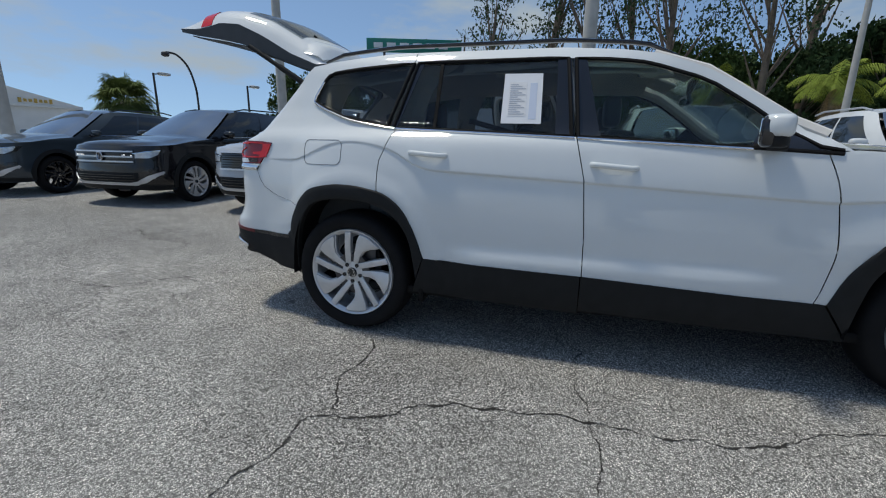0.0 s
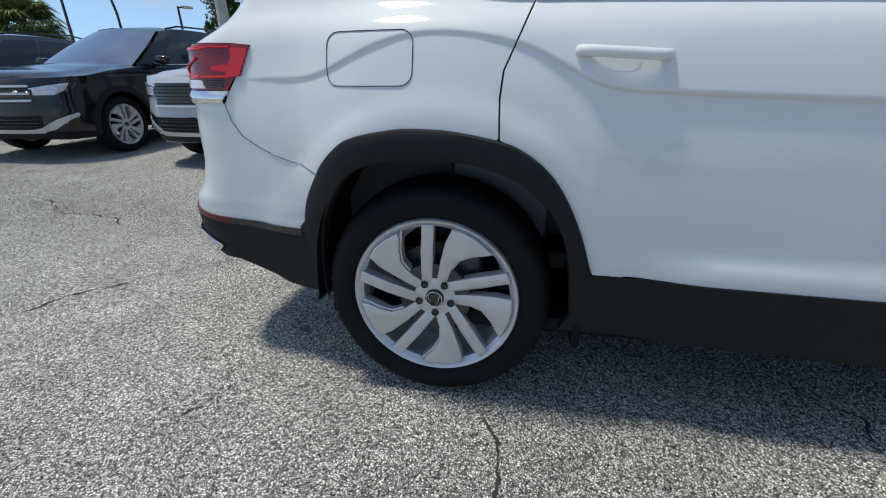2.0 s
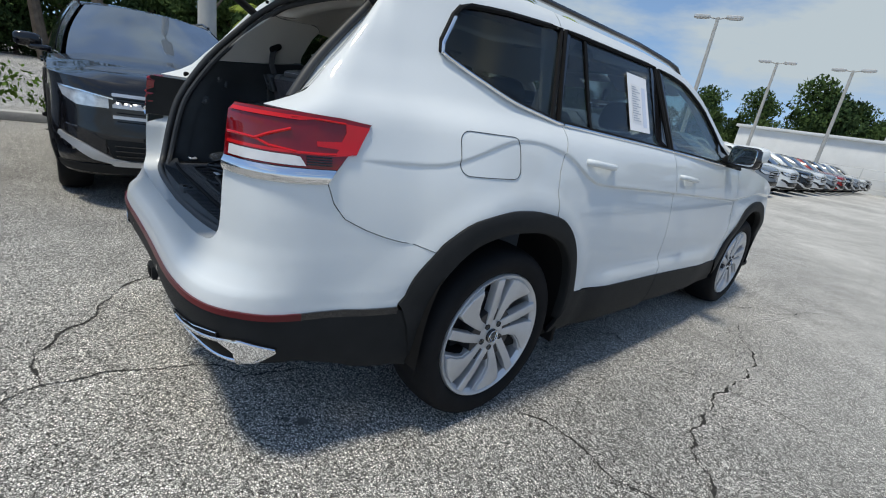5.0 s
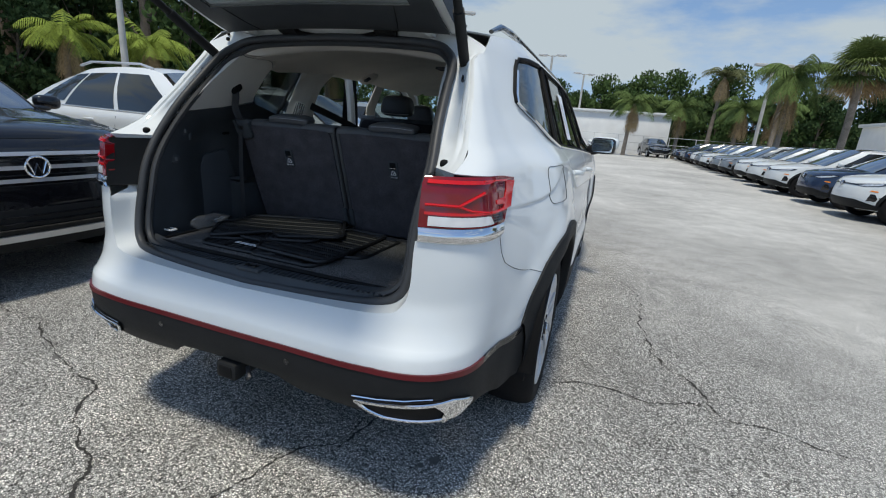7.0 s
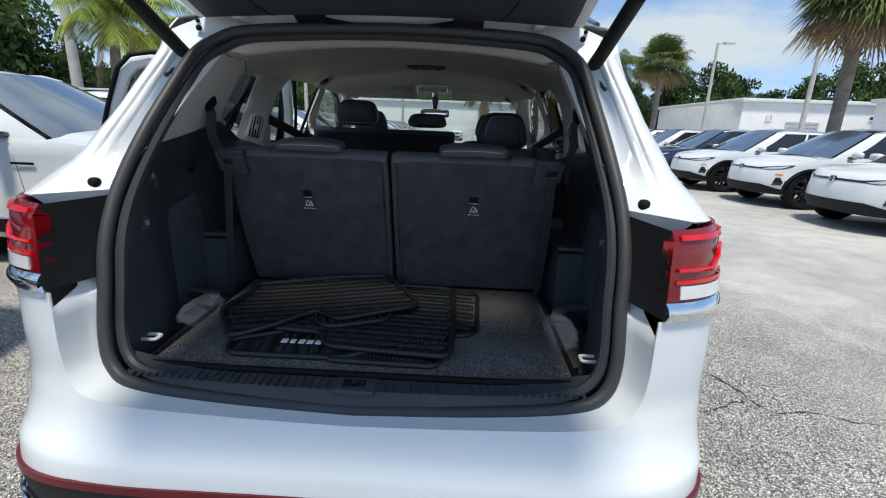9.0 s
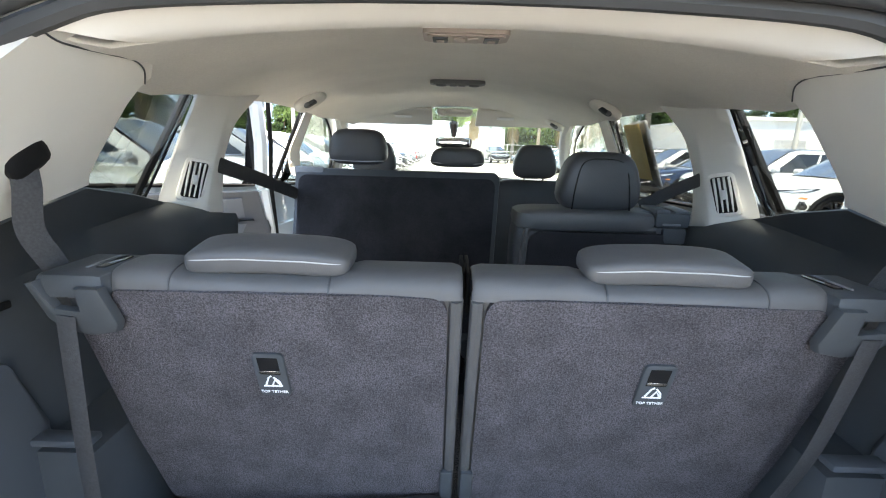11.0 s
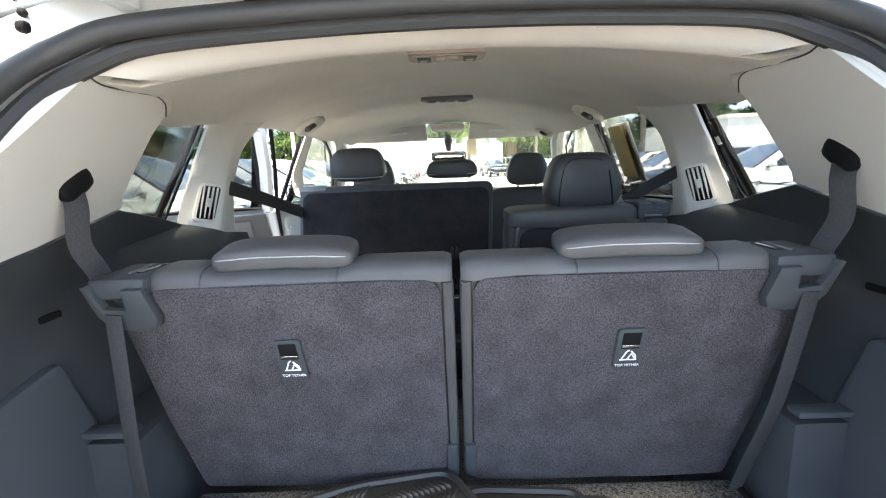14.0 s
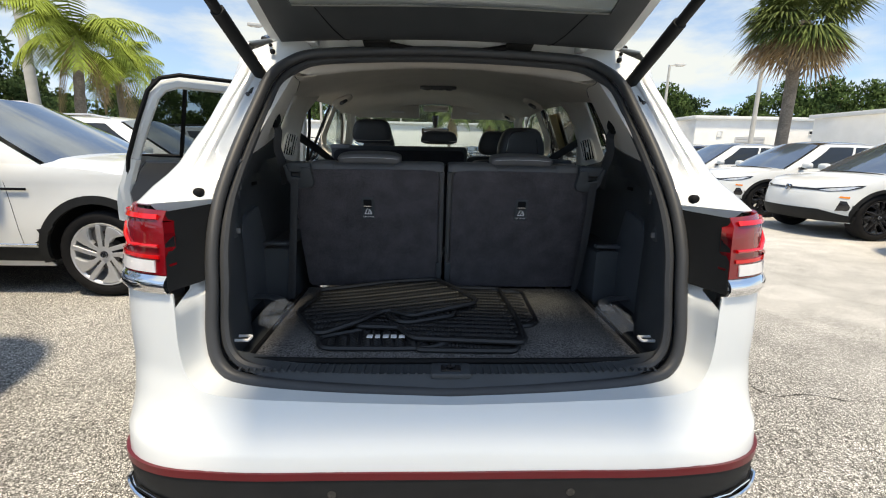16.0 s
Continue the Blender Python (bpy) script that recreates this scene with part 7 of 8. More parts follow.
def parked_car(colour, label, kind, group, dark_wheels=False, style=0):
    """A parked car with its nose at +y and the rear axle at y = 0. kind: suv, coupe or ev."""
    ev = kind == "ev"
    wb = 2.76 if ev else 2.98
    wf, hb = (0.925, 1.62) if ev else (0.985, 1.74)
    nose, tail = wb + (0.84 if ev else 0.98), -0.98 if ev else -1.06
    cz, ra = (0.37, 0.415) if ev else (0.39, 0.445)
    fa, fb = nose - (0.78 if ev else 0.66), tail + 0.40
    table_f = arc_table(wf, nose - fa, 2.5 if ev else 2.9)
    table_r = arc_table(wf, 0.40, 4.0)
    nf, nr, LF, LR = (2.5 if ev else 2.9), 4.0, (1.30 if ev else 1.34), 1.18
    UE = fa + LF
    side_in = [(0.20, 0.09), (0.30, 0.035), (0.42, 0.008), (0.55, 0.0), (0.66, 0.004), (0.72, 0.016), (0.80, 0.006), (0.90, 0.004), (1.0, 0.03), (1.10, 0.065)] if ev else [(0.20, 0.08), (0.32, 0.03), (0.46, 0.004), (0.60, 0.0), (0.80, 0.012), (0.98, 0.014), (1.02, 0.0), (1.10, 0.018), (1.18, 0.06)]
    front_in = [(0.20, 0.16), (0.32, 0.05), (0.44, 0.0), (0.60, 0.008), (0.72, 0.03), (0.80, 0.06), (0.86, 0.11), (0.92, 0.20), (1.05, 0.5)] if ev else [(0.20, 0.18), (0.34, 0.06), (0.46, 0.0), (0.62, 0.0), (0.74, 0.02), (0.92, 0.035), (0.99, 0.07), (1.05, 0.15), (1.2, 0.3)]
    belt = 1.02 if ev else 1.13
    # height of the shoulder along the car
    shoulder = [(tail - 0.1, belt + 0.06), (0, belt + 0.03), (wb - 0.5, belt), (wb + 0.05, belt - 0.045), (wb + 0.4, belt - 0.10), (nose - 0.20, belt - (0.135 if ev else 0.12)), (nose - 0.06, belt - (0.155 if ev else 0.125)), (nose, belt - (0.16 if ev else 0.13))]
    root = thing("parked_car", label, "car", group)

    def S(u, z, off=0.0):
        w = wf - soft_lerp(side_in, z, 0.02) + off
        for cy in (0, wb):
            r = math.hypot(u - cy, (z - cz))
            w += 0.014 * (1 - sstep((r - ra) / 0.16)) if z > 0.3 else 0
        if u > fa:
            a = lerp(table_f, min(1, (u - fa) / LF))
            fr = nose - soft_lerp(front_in, z, 0.03) + off
            return Vector((w * max(0, math.cos(a)) ** (2 / nf), fa + (fr - fa) * math.sin(a) ** (2 / nf), z))
        if u < fb:
            a = lerp(table_r, min(1, (fb - u) / LR))
            rr = tail + 0.10 * max(0, (z - 0.7) / 0.3) - off
            return Vector((w * max(0, math.cos(a)) ** (2 / nr), fb + (rr - fb) * math.sin(a) ** (2 / nr), z))
        return Vector((w, u, z))

    def top(u):
        z = lerp(shoulder, S(u, 0.6).y)
        return lerp(shoulder, S(u, z).y)

    def nosemap(p, z, off=0.0):
        """p: signed way along the nose from its middle."""
        v = S(UE - abs(p), z, off)
        return Vector((v.x if p >= 0 else -v.x, v.y, v.z))

    def fpan(name, ol, off, mat, lab="", th=0.010, par=None, sd=1):
        return part(name, panel([(sd * p, z) for p, z in ol], lambda p, z: nosemap(p, z, off), 1, 0.06, 0.04, thick=th, out=(0, 1, 0)), mat, par or root, lab)

    def arch(cy, r, a0, a1, n=26):
        return [(cy + r * math.cos(radians(a0 + (a1 - a0) * k / n)), cz + r * math.sin(radians(a0 + (a1 - a0) * k / n))) for k in range(n + 1)]

    zb = 0.27
    aa = math.degrees(math.asin((zb - cz) / ra))
    UR = fb - LR
    low = [(UR, zb + 0.06)] + arch(0, ra, 180 - aa, aa) + arch(wb, ra, 180 - aa, aa) + [(UE, zb + 0.02)]
    tops = [UE - (UE - UR) * k / 46 for k in range(47)]
    for sd in (1, -1):
        side = part("body_side", panel(low + [(u, top(u)) for u in tops], lambda u, z: S(u, z), sd, 0.09, 0.07, thick=0.006), colour, root)
        sill = [(ra - 0.02, zb + 0.05), (wb - ra + 0.02, zb + 0.05), (wb - ra - 0.01, 0.44), (ra + 0.01, 0.45)]
        part("sill_cladding", panel(sill, lambda u, z: S(u, z, 0.006), sd, 0.2, 0.06), CLAD, root)
        for cy in (0, wb):
            rw = 0.035 if ev else (0.055 if kind == "suv" else 0.05)
            part("arch_cladding", panel(arch(cy, ra + rw, 190, -10) + arch(cy, ra - 0.02, -10, 190), lambda u, z: S(u, z, 0.010), sd, 0.08, 0.08, thick=0.03), CLAD, root)
            bm = bmesh.new()
            ol = arch(cy, ra + 0.01, 190, -10)
            r1 = [bm.verts.new((sd * (wf - 0.04), y, z)) for y, z in ol]
            r2 = [bm.verts.new((sd * (wf - 0.32), y, z)) for y, z in ol]
            for i in range(len(ol) - 1):
                bm.faces.new((r1[i], r1[i + 1], r2[i + 1], r2[i]))
            bm.faces.new(r2)
            part("wheel_house", bm, RUBBER, root)
            wheel(root, (sd * (wf - 0.018), cy, 0.378), sd, dark_wheels, 0, False)
        if kind == "coupe":
            part("side_badge", box((sd * (wf + 0.004), wb - 0.62, 0.93), (0.010, 0.20, 0.022), 0.003), BLACK_GLOSS, root)
        if not ev:
            part("sill_strip", tube([S(u, 0.47, 0.012) * 1.0 if sd > 0 else Vector((-S(u, 0.47, 0.012).x, u, 0.47)) for u in span(ra + 0.05, wb - ra - 0.05, 4)], 0.008, 6), CHROME, root)
        if ev:
            part("side_reflector", panel([(wb + 0.47, 0.66), (wb + 0.60, 0.67), (wb + 0.58, 0.695), (wb + 0.47, 0.69)], lambda u, z: S(u, z, 0.006), sd, 0.2, 0.2), ORANGE, root)
    # bonnet: from the shoulder to the middle line
    ucowl = wb - 0.42
    us = span(ucowl, UE, 26)

    def hood(x, u):
        e = S(u, top(u))
        crown = (0.055 if ev else 0.075) * (1 - sstep((u - (fa + 0.35)) / (LF - 0.35)))
        t = abs(x)
        rise = crown * (1 - t ** 2.2)
        if not ev:
            rise += 0.014 * sstep((0.82 - t) / 0.08) * (crown / 0.075)
        return Vector((e.x * x, e.y, e.z + rise))
    part("bonnet", grid(hood, span(-1, 1, 24), us, 0.008), colour, root)
    part("floor_pan", box((0, wb / 2, 0.32), (wf * 1.5, wb + 1.0, 0.06), 0.02), RUBBER, root)
    # upper part
    yc, yrf, yrr, yb = (wb - 0.36, 1.50, -0.25, -0.86) if ev else ((wb - 0.46, 1.62, -0.30, -0.86) if kind == "suv" else (wb - 0.46, 1.55, -0.05, -1.0))
    zr = hb - 0.045
    xr = wf * 0.70

    def upper(s, t):
        """s from the screen's foot (0) to the tail (1); t from belt to roof."""
        yb0, yt0 = yc + (yb - yc) * s, yrf + (yrr - yrf) * s
        x0 = lerp([(0, wf * 0.885), (0.25, wf * 0.945), (0.8, wf * 0.935), (1, wf * 0.80)], s)
        x1 = lerp([(0, xr * 0.93), (0.3, xr), (0.8, xr * 0.97), (1, xr * 0.86)], s)
        z0 = lerp(shoulder, yb0) - 0.012
        z1 = zr - 0.09 * max(0, (s - 0.35) / 0.65) ** 2 - 0.05 * max(0, (0.2 - s) / 0.2) ** 2
        bow = 0.04 * math.sin(math.pi * t)
        rise = 0.02 * math.sin(math.pi * t) if s < 0.05 else 0
        return Vector((x0 + (x1 - x0) * t + bow, yb0 + (yt0 - yb0) * t + rise, z0 + (z1 - z0) * t))

    for sd in (1, -1):
        def mir(v):
            return Vector((sd * v.x, v.y, v.z))
        shell = part("side_shell", grid(lambda s, t: mir(upper(s, t)), span(0, 1, 16), span(0, 1, 7), 0.01, (sd, 0, 0)), colour, root)
        for s0, s1 in ((0.115, 0.40), (0.425, 0.70), (0.72, 0.92)):
            part("side_window", grid(lambda s, t: mir(upper(s + (0.05 * (t - 0.3) if s0 < 0.2 and s < 0.2 else 0) - (0.05 * t if s1 > 0.9 and s > 0.85 else 0), t)) + Vector((sd * 0.006, 0, 0)), span(s0, s1, 6), span(0.07 if s1 < 0.9 else 0.16, 0.86, 5), 0.004, (sd, 0, 0)), DARKGLASS, shell, "dark side window")
        if not ev:
            part("window_trim", tube([mir(upper(s, 0.05)) + Vector((sd * 0.010, 0, 0)) for s in span(0.08, 0.93, 12)], 0.007, 6), CHROME, shell, "bright belt strip")
        mr = part("door_mirror", superq((sd * (wf + 0.10), yc - 0.33, belt + 0.085), (0.105, 0.065, 0.065), 0.6, 0.6, 8, 14), colour, root)
        part("mirror_foot", superq((sd * (wf + 0.02), yc - 0.31, belt + 0.03), (0.09, 0.045, 0.028), 0.6, 0.6, 8, 12), BLACK_GLOSS, mr)
        part("door_gap", tube([mir(S(0.95 + 0.03 * k, 0.46 + (belt - 0.5) * k / 5, 0.001)) for k in range(6)], 0.003, 4), BLACK_GLOSS, shell)
        part("door_gap", tube([mir(S(wb - 0.62 - 0.02 * k, 0.46 + (belt - 0.5) * k / 5, 0.001)) for k in range(6)], 0.003, 4), BLACK_GLOSS, shell)
        for dy in (0.62, 1.62):
            part("door_handle", superq(tuple(mir(S(dy, belt - 0.10, 0.014))), (0.014, 0.10, 0.016), 0.5, 0.5, 6, 12), colour, root)
        if ev:
            hl = fpan("headlamp", [(0.44, 0.765), (0.44, 0.80), (0.62, 0.825), (0.80, 0.85), (0.93, 0.868), (1.02, 0.872), (0.98, 0.83), (0.84, 0.785), (0.62, 0.755)], 0.004, BLACK_GLOSS, "slim dark headlamp", 0.02, None, sd)
            fpan("lamp_lens", [(0.48, 0.772), (0.64, 0.812), (0.82, 0.838), (0.95, 0.852), (0.84, 0.80), (0.64, 0.765)], 0.008, LAMPGLASS, "clear lens", 0.008, hl, sd)
            fpan("bumper_intake", [(0.75, 0.46), (0.90, 0.48), (0.91, 0.53), (0.86, 0.62), (0.79, 0.62)], 0.005, BLACK_GLOSS, "", 0.01, None, sd)
            part("roof_arch", tube([mir(upper(s, 0.98)) for s in span(0.0, 0.97, 16)], 0.016, 6), ALLOY, root, "silver roof arch")
        else:
            hl = fpan("headlamp", [(0.60, 0.80), (0.60, 0.90), (0.80, 0.935), (1.02, 0.955), (1.10, 0.945), (1.02, 0.86), (0.86, 0.80)], 0.005, BLACK_GLOSS, "wrap-round headlamp", 0.02, None, sd)
            fpan("lamp_lens", [(0.63, 0.815), (0.63, 0.885), (0.80, 0.915), (1.0, 0.935), (0.96, 0.87), (0.84, 0.815)], 0.010, LAMPGLASS, "clear lens", 0.008, hl, sd)
            fpan("light_strip", [(0.60, 0.893), (0.80, 0.926), (1.0, 0.946), (1.0, 0.938), (0.80, 0.916), (0.60, 0.883)], 0.014, CHROME, "", 0.006, hl, sd)
            part("roof_rail", tube([mir(Vector((xr * 0.93, y, zr + 0.05 - (0.05 if i in (0, 6) else 0)))) for i, y in enumerate(span(yrf - 0.15, yrr + 0.1, 6))], 0.016, 6), BLACK_GLOSS if colour is not P_WHITE else ALLOY, root)
            fpan("bumper_wing", [(0.42, 0.40), (0.62, 0.43), (0.80, 0.53), (1.02, 0.60), (1.04, 0.57), (0.90, 0.50), (0.76, 0.41), (0.60, 0.375), (0.42, 0.365)], 0.012, ALLOY if style != 1 else colour, "silver bumper trim", 0.02, None, sd)
            fpan("side_intake", [(0.66, 0.46), (0.80, 0.55), (1.0, 0.62), (0.98, 0.66), (0.80, 0.64), (0.66, 0.57)], 0.004, BLACK_GLOSS, "", 0.01, None, sd)
    part("roof", grid(lambda x, s: Vector((x * upper(s, 1).x, upper(s, 1).y, upper(s, 1).z + 0.05 * (1 - abs(x) ** 2.4))), span(-1, 1, 12), span(0, 1, 12), 0.01), colour if not ev else BLACK_GLOSS, root)
    part("windscreen", grid(lambda x, t: Vector((x * (upper(0, t).x - 0.045), upper(0, t).y + 0.14 * (1 - x * x) * (1 - 0.7 * t), upper(0, t).z + 0.02 + 0.05 * (1 - abs(x) ** 2.4) * t)), span(-1, 1, 14), span(0.0, 0.98, 8), 0.004), SCREEN, root, "opaque windscreen tinted like reflected sky")
    part("cowl", grid(lambda x, t: Vector((x * wf * 0.84, yc + 0.16 * (1 - x * x) + 0.10 * (1 - t) - 0.02, lerp(shoulder, yc) + 0.004 + 0.05 * (1 - x * x))), span(-1, 1, 10), span(0, 1, 2), 0.01), CLAD, root)
    part("tail_window", grid(lambda x, t: Vector((x * upper(1, t).x, upper(1, t).y - 0.04 * (1 - x * x), upper(1, t).z)), span(-1, 1, 8), span(0.0, 1, 5), 0.004, (0, -1, 0)), DARKGLASS, root)
    for sd in (1, -1):
        part("tail_lamp", box((sd * wf * 0.74, tail + 0.06, 0.93), (0.36, 0.07, 0.12), 0.02), RED_LENS, root)
    if ev:
        fpan("nose_bar", [(-0.46, 0.765), (0.46, 0.765), (0.46, 0.797), (-0.46, 0.797)], 0.006, BLACK_GLOSS, "slim black light bar")
        fpan("lower_grille", [(-1.18, 0.28), (1.18, 0.28), (1.16, 0.36), (0.86, 0.395), (0.55, 0.47), (-0.55, 0.47), (-0.86, 0.395), (-1.16, 0.36)], 0.006, CLAD, "black lower grille and apron")
        eb = 0.78
    else:
        g = fpan("grille", [(-0.60, 0.70), (0.60, 0.70), (0.62, 0.76), (0.60, 0.955), (-0.60, 0.955), (-0.62, 0.76)], 0.003, BLACK_GLOSS, "black grille")
        for k, z in enumerate((0.745, 0.825, 0.91) if style != 1 else (0.945, 0.69)):
            fpan("grille_bar", [(-0.60, z), (0.60, z), (0.60, z + 0.024), (-0.60, z + 0.024)], 0.024, ALLOY, "bright grille bar", 0.022, g)
        for z in (0.72, 0.785, 0.87, 0.89) if style != 1 else (0.73, 0.765, 0.80, 0.835, 0.87, 0.905):
            fpan("grille_rib", [(-0.58, z), (0.58, z), (0.58, z + 0.008), (-0.58, z + 0.008)], 0.010, CLAD, "", 0.01, g)
        fpan("lower_intake", [(-0.62, 0.41), (0.62, 0.41), (0.66, 0.58), (-0.66, 0.58)], 0.004, CLAD)
        fpan("apron", [(-1.15, 0.29), (1.15, 0.29), (1.15, 0.35), (0.7, 0.37), (-0.7, 0.37), (-1.15, 0.35)], 0.006, CLAD)
        fpan("skid_trim", [(-0.62, 0.365), (0.62, 0.365), (0.66, 0.412), (-0.66, 0.412)], 0.016, ALLOY, "silver skid trim")
        for z in (0.45, 0.49, 0.53):
            fpan("intake_bar", [(-0.60, z), (0.60, z), (0.60, z + 0.010), (-0.60, z + 0.010)], 0.012, BLACK_GLOSS)
        eb = 0.84
    er = 0.05 if ev else 0.066
    y0 = nosemap(0, eb).y + 0.035
    emb = part("emblem", tube([(er * math.cos(2 * math.pi * k / 28), y0, eb + er * math.sin(2 * math.pi * k / 28)) for k in range(28)], 0.007, 6, True), CHROME, root, "round chrome emblem")
    part("emblem_mark", tube([(er * a, y0, eb + er * b) for a, b in ((-0.78, 0.5), (-0.36, -0.68), (0, 0.3), (0.36, -0.68), (0.78, 0.5))], 0.0065, 6), CHROME, emb)
    bk = lathe([(0.0, 0.0), (er - 0.002, 0.0), (er, -0.04)], 28)
    for v in bk.verts:
        v.co = Vector((v.co.y, y0 - 0.004 + v.co.x, eb + v.co.z))
    part("emblem_disc", bk, BLACK_GLOSS, emb)
    return root


def park(root, x, y, rz):
    root.matrix_basis = pose(x, y, 0, 0, 0, rz)
    return root


# the row beside the white car, noses towards it
NOSE = -2.30
ROWG = "cars parked in the row beside the white car"
park(parked_car(P_BLACK, "black sport utility vehicle with chrome grille bars", "suv", ROWG), NOSE - 3.96, -0.30, -90)
park(parked_car(P_SILVER, "silver sport utility vehicle with dark grille", "suv", ROWG, False, 1), NOSE - 3.96, -3.32, -90)
blk = parked_car(P_BLACK, "black sport utility vehicle with silver bumper trim", "suv", ROWG)
park(blk, NOSE - 3.96, -6.30, -90)
park(parked_car(P_DARK, "dark blue-grey sport utility vehicle with black wheels", "suv", ROWG, True), NOSE - 3.96, -9.75, -90)
park(parked_car(P_WHITE, "white coupe-roofed sport utility vehicle with black arches", "coupe", ROWG), NOSE - 3.50, 2.82, -90)
w2 = parked_car(P_WHITE, "white sport utility vehicle with silver roof rails", "suv", ROWG)
park(w2, NOSE - 4.2, 6.1, -90)
g2 = parked_car(P_GREY, "grey sport utility vehicle with dark windows", "suv", ROWG)
park(g2, NOSE - 4.0, 9.2, -90)
copy_thing(w2, pose(NOSE - 4.1, 12.3, 0, 0, 0, -90))
copy_thing(blk, pose(NOSE - 4.0, 15.4, 0, 0, 0, -90))
copy_thing(g2, pose(NOSE - 4.0, 18.5, 0, 0, 0, -90))
copy_thing(w2, pose(NOSE - 4.0, 21.6, 0, 0, 0, -90))
copy_thing(blk, pose(NOSE - 4.0, 24.7, 0, 0, 0, -90))
red = parked_car(P_RED, "red sport utility vehicle further along the row", "suv", ROWG)
park(red, NOSE - 4.0, 33.9, -90)
for car_, yy in ((w2, 27.8), (g2, 30.9), (blk, 37.0), (g2, 40.1), (w2, 43.2), (blk, 46.3)):
    copy_thing(car_, pose(NOSE - 4.0, yy, 0, 0, 0, -90))

# the row across the lane
EVG = "row of hatchbacks across the lane"
ev = {}
for key, mt, lab in (("w", P_WHITE, "white electric hatchback with black roof"), ("b", P_BLUE, "navy blue electric hatchback with black roof"), ("g", P_GREY, "grey electric hatchback with black roof")):
    ev[key] = parked_car(mt, lab, "ev", EVG, key == "w")
order = "wwwwbwwwggwgwbgbg"
first = set()
for i, k in enumerate(order):
    x, y = 6.15 + 3.62 + 0.05 * ((i * 7) % 5 - 2), 3.05 + 2.56 * i
    if k not in first:
        first.add(k)
        park(ev[k], x, y, 90)
    else:
        copy_thing(ev[k], pose(x, y, 0, 0, 0, 90))
# two more at the end of the lane
copy_thing(w2, pose(-0.6, 54.0, 0, 0, 0, 180))
copy_thing(blk, pose(4.55, 48.0, 0, 0, 0, 190))


# ---- trees ----
BARK = material("bark", (0.16, 0.125, 0.095), 0.95, var=0.35, scale=3, grain=0.3, grain_scale=40, bump=0.8, bump_scale=30)
PALMBARK = material("palm_bark", (0.24, 0.20, 0.16), 0.95, var=0.3, scale=4, grain=0.3, grain_scale=25, bump=0.8, bump_scale=25)


def leaf_material(name, c, var=0.45):
    m = material(name, c, 0.8, var=var, scale=0.9, grain=0.35, grain_scale=9, spec=0.15)
    return m


# LEAF is lightened a little: haze over the far trees, put into the colour
LEAF = leaf_material("oak_leaves", (0.060, 0.098, 0.030))
LEAF2 = leaf_material("dark_leaves", (0.040, 0.070, 0.026))
PINE = leaf_material("pine_needles", (0.045, 0.075, 0.035))
FROND = leaf_material("palm_fronds", (0.22, 0.28, 0.05), 0.35)
FAN = leaf_material("fan_fronds", (0.115, 0.15, 0.045), 0.35)
DEADF = leaf_material("dead_fronds", (0.34, 0.24, 0.13), 0.3)
HEDGE = leaf_material("hedge_leaves", (0.10, 0.17, 0.03))


def leaves(bm, rnd, centre, size, count, leaf, squash=0.8):
    """Small bent leaf blades scattered in a clump."""
    for _ in range(count):
        while True:
            p = Vector((rnd.uniform(-1, 1), rnd.uniform(-1, 1), rnd.uniform(-1, 1)))
            if 0.15 < p.length < 1:
                break
        p = Vector(centre) + Vector((p.x * size, p.y * size, p.z * size * squash))
        q = Euler((rnd.uniform(0, 6.3), rnd.uniform(0, 6.3), rnd.uniform(0, 6.3))).to_matrix()
        s = leaf * rnd.uniform(0.6, 1.4)
        vs = [bm.verts.new(p + q @ Vector(v) * s) for v in ((-0.5, 0, 0), (0, -0.28, 0.06), (0.55, 0, -0.05), (0, 0.28, 0.06))]
        bm.faces.new(vs)


def broad_tree(seed, height, spread, mat, label, leaf=0.34, clumps=26, per=70, bare=0.35, category="tree"):
    rnd = random.Random(seed)
    root = thing("tree", label, category, "trees round the car park")
    tr = bmesh.new()
    top = Vector((rnd.uniform(-0.4, 0.4), rnd.uniform(-0.4, 0.4), height * 0.8))
    mid = Vector((rnd.uniform(-0.3, 0.3), rnd.uniform(-0.3, 0.3), height * 0.4))
    path = smooth_path([(0, 0, -0.1), mid, top], 6)
    add_tube(tr, path, [0.022 * height * (1 - 0.75 * i / (len(path) - 1)) for i in range(len(path))], 9)
    cr = bmesh.new()
    for k in range(clumps):
        f = bare + (1 - bare) * (k + 0.5) / clumps
        a = rnd.uniform(0, 6.28)
        r = spread * (0.35 + 0.65 * rnd.random()) * math.sin(math.pi * min(1, 0.25 + 0.72 * (f - bare) / (1 - bare))) ** 0.7
        c = Vector((r * math.cos(a), r * math.sin(a), height * f + rnd.uniform(-0.4, 0.4)))
        st = path[min(len(path) - 1, int(max(0.3, f * 0.8) * (len(path) - 1)))]
        if k % 2 == 0:
            add_tube(tr, smooth_path([st, st.lerp(c, 0.5) + Vector((0, 0, -0.2)), c], 3), [0.006 * height, 0.005 * height, 0.005 * height, 0.004 * height, 0.003 * height, 0.002 * height, 0.001 * height], 6)
        leaves(cr, rnd, c, spread * rnd.uniform(0.25, 0.45), per, leaf, 0.7)
    part("trunk", tr, BARK, root)
    part("crown", cr, mat, root)
    return root


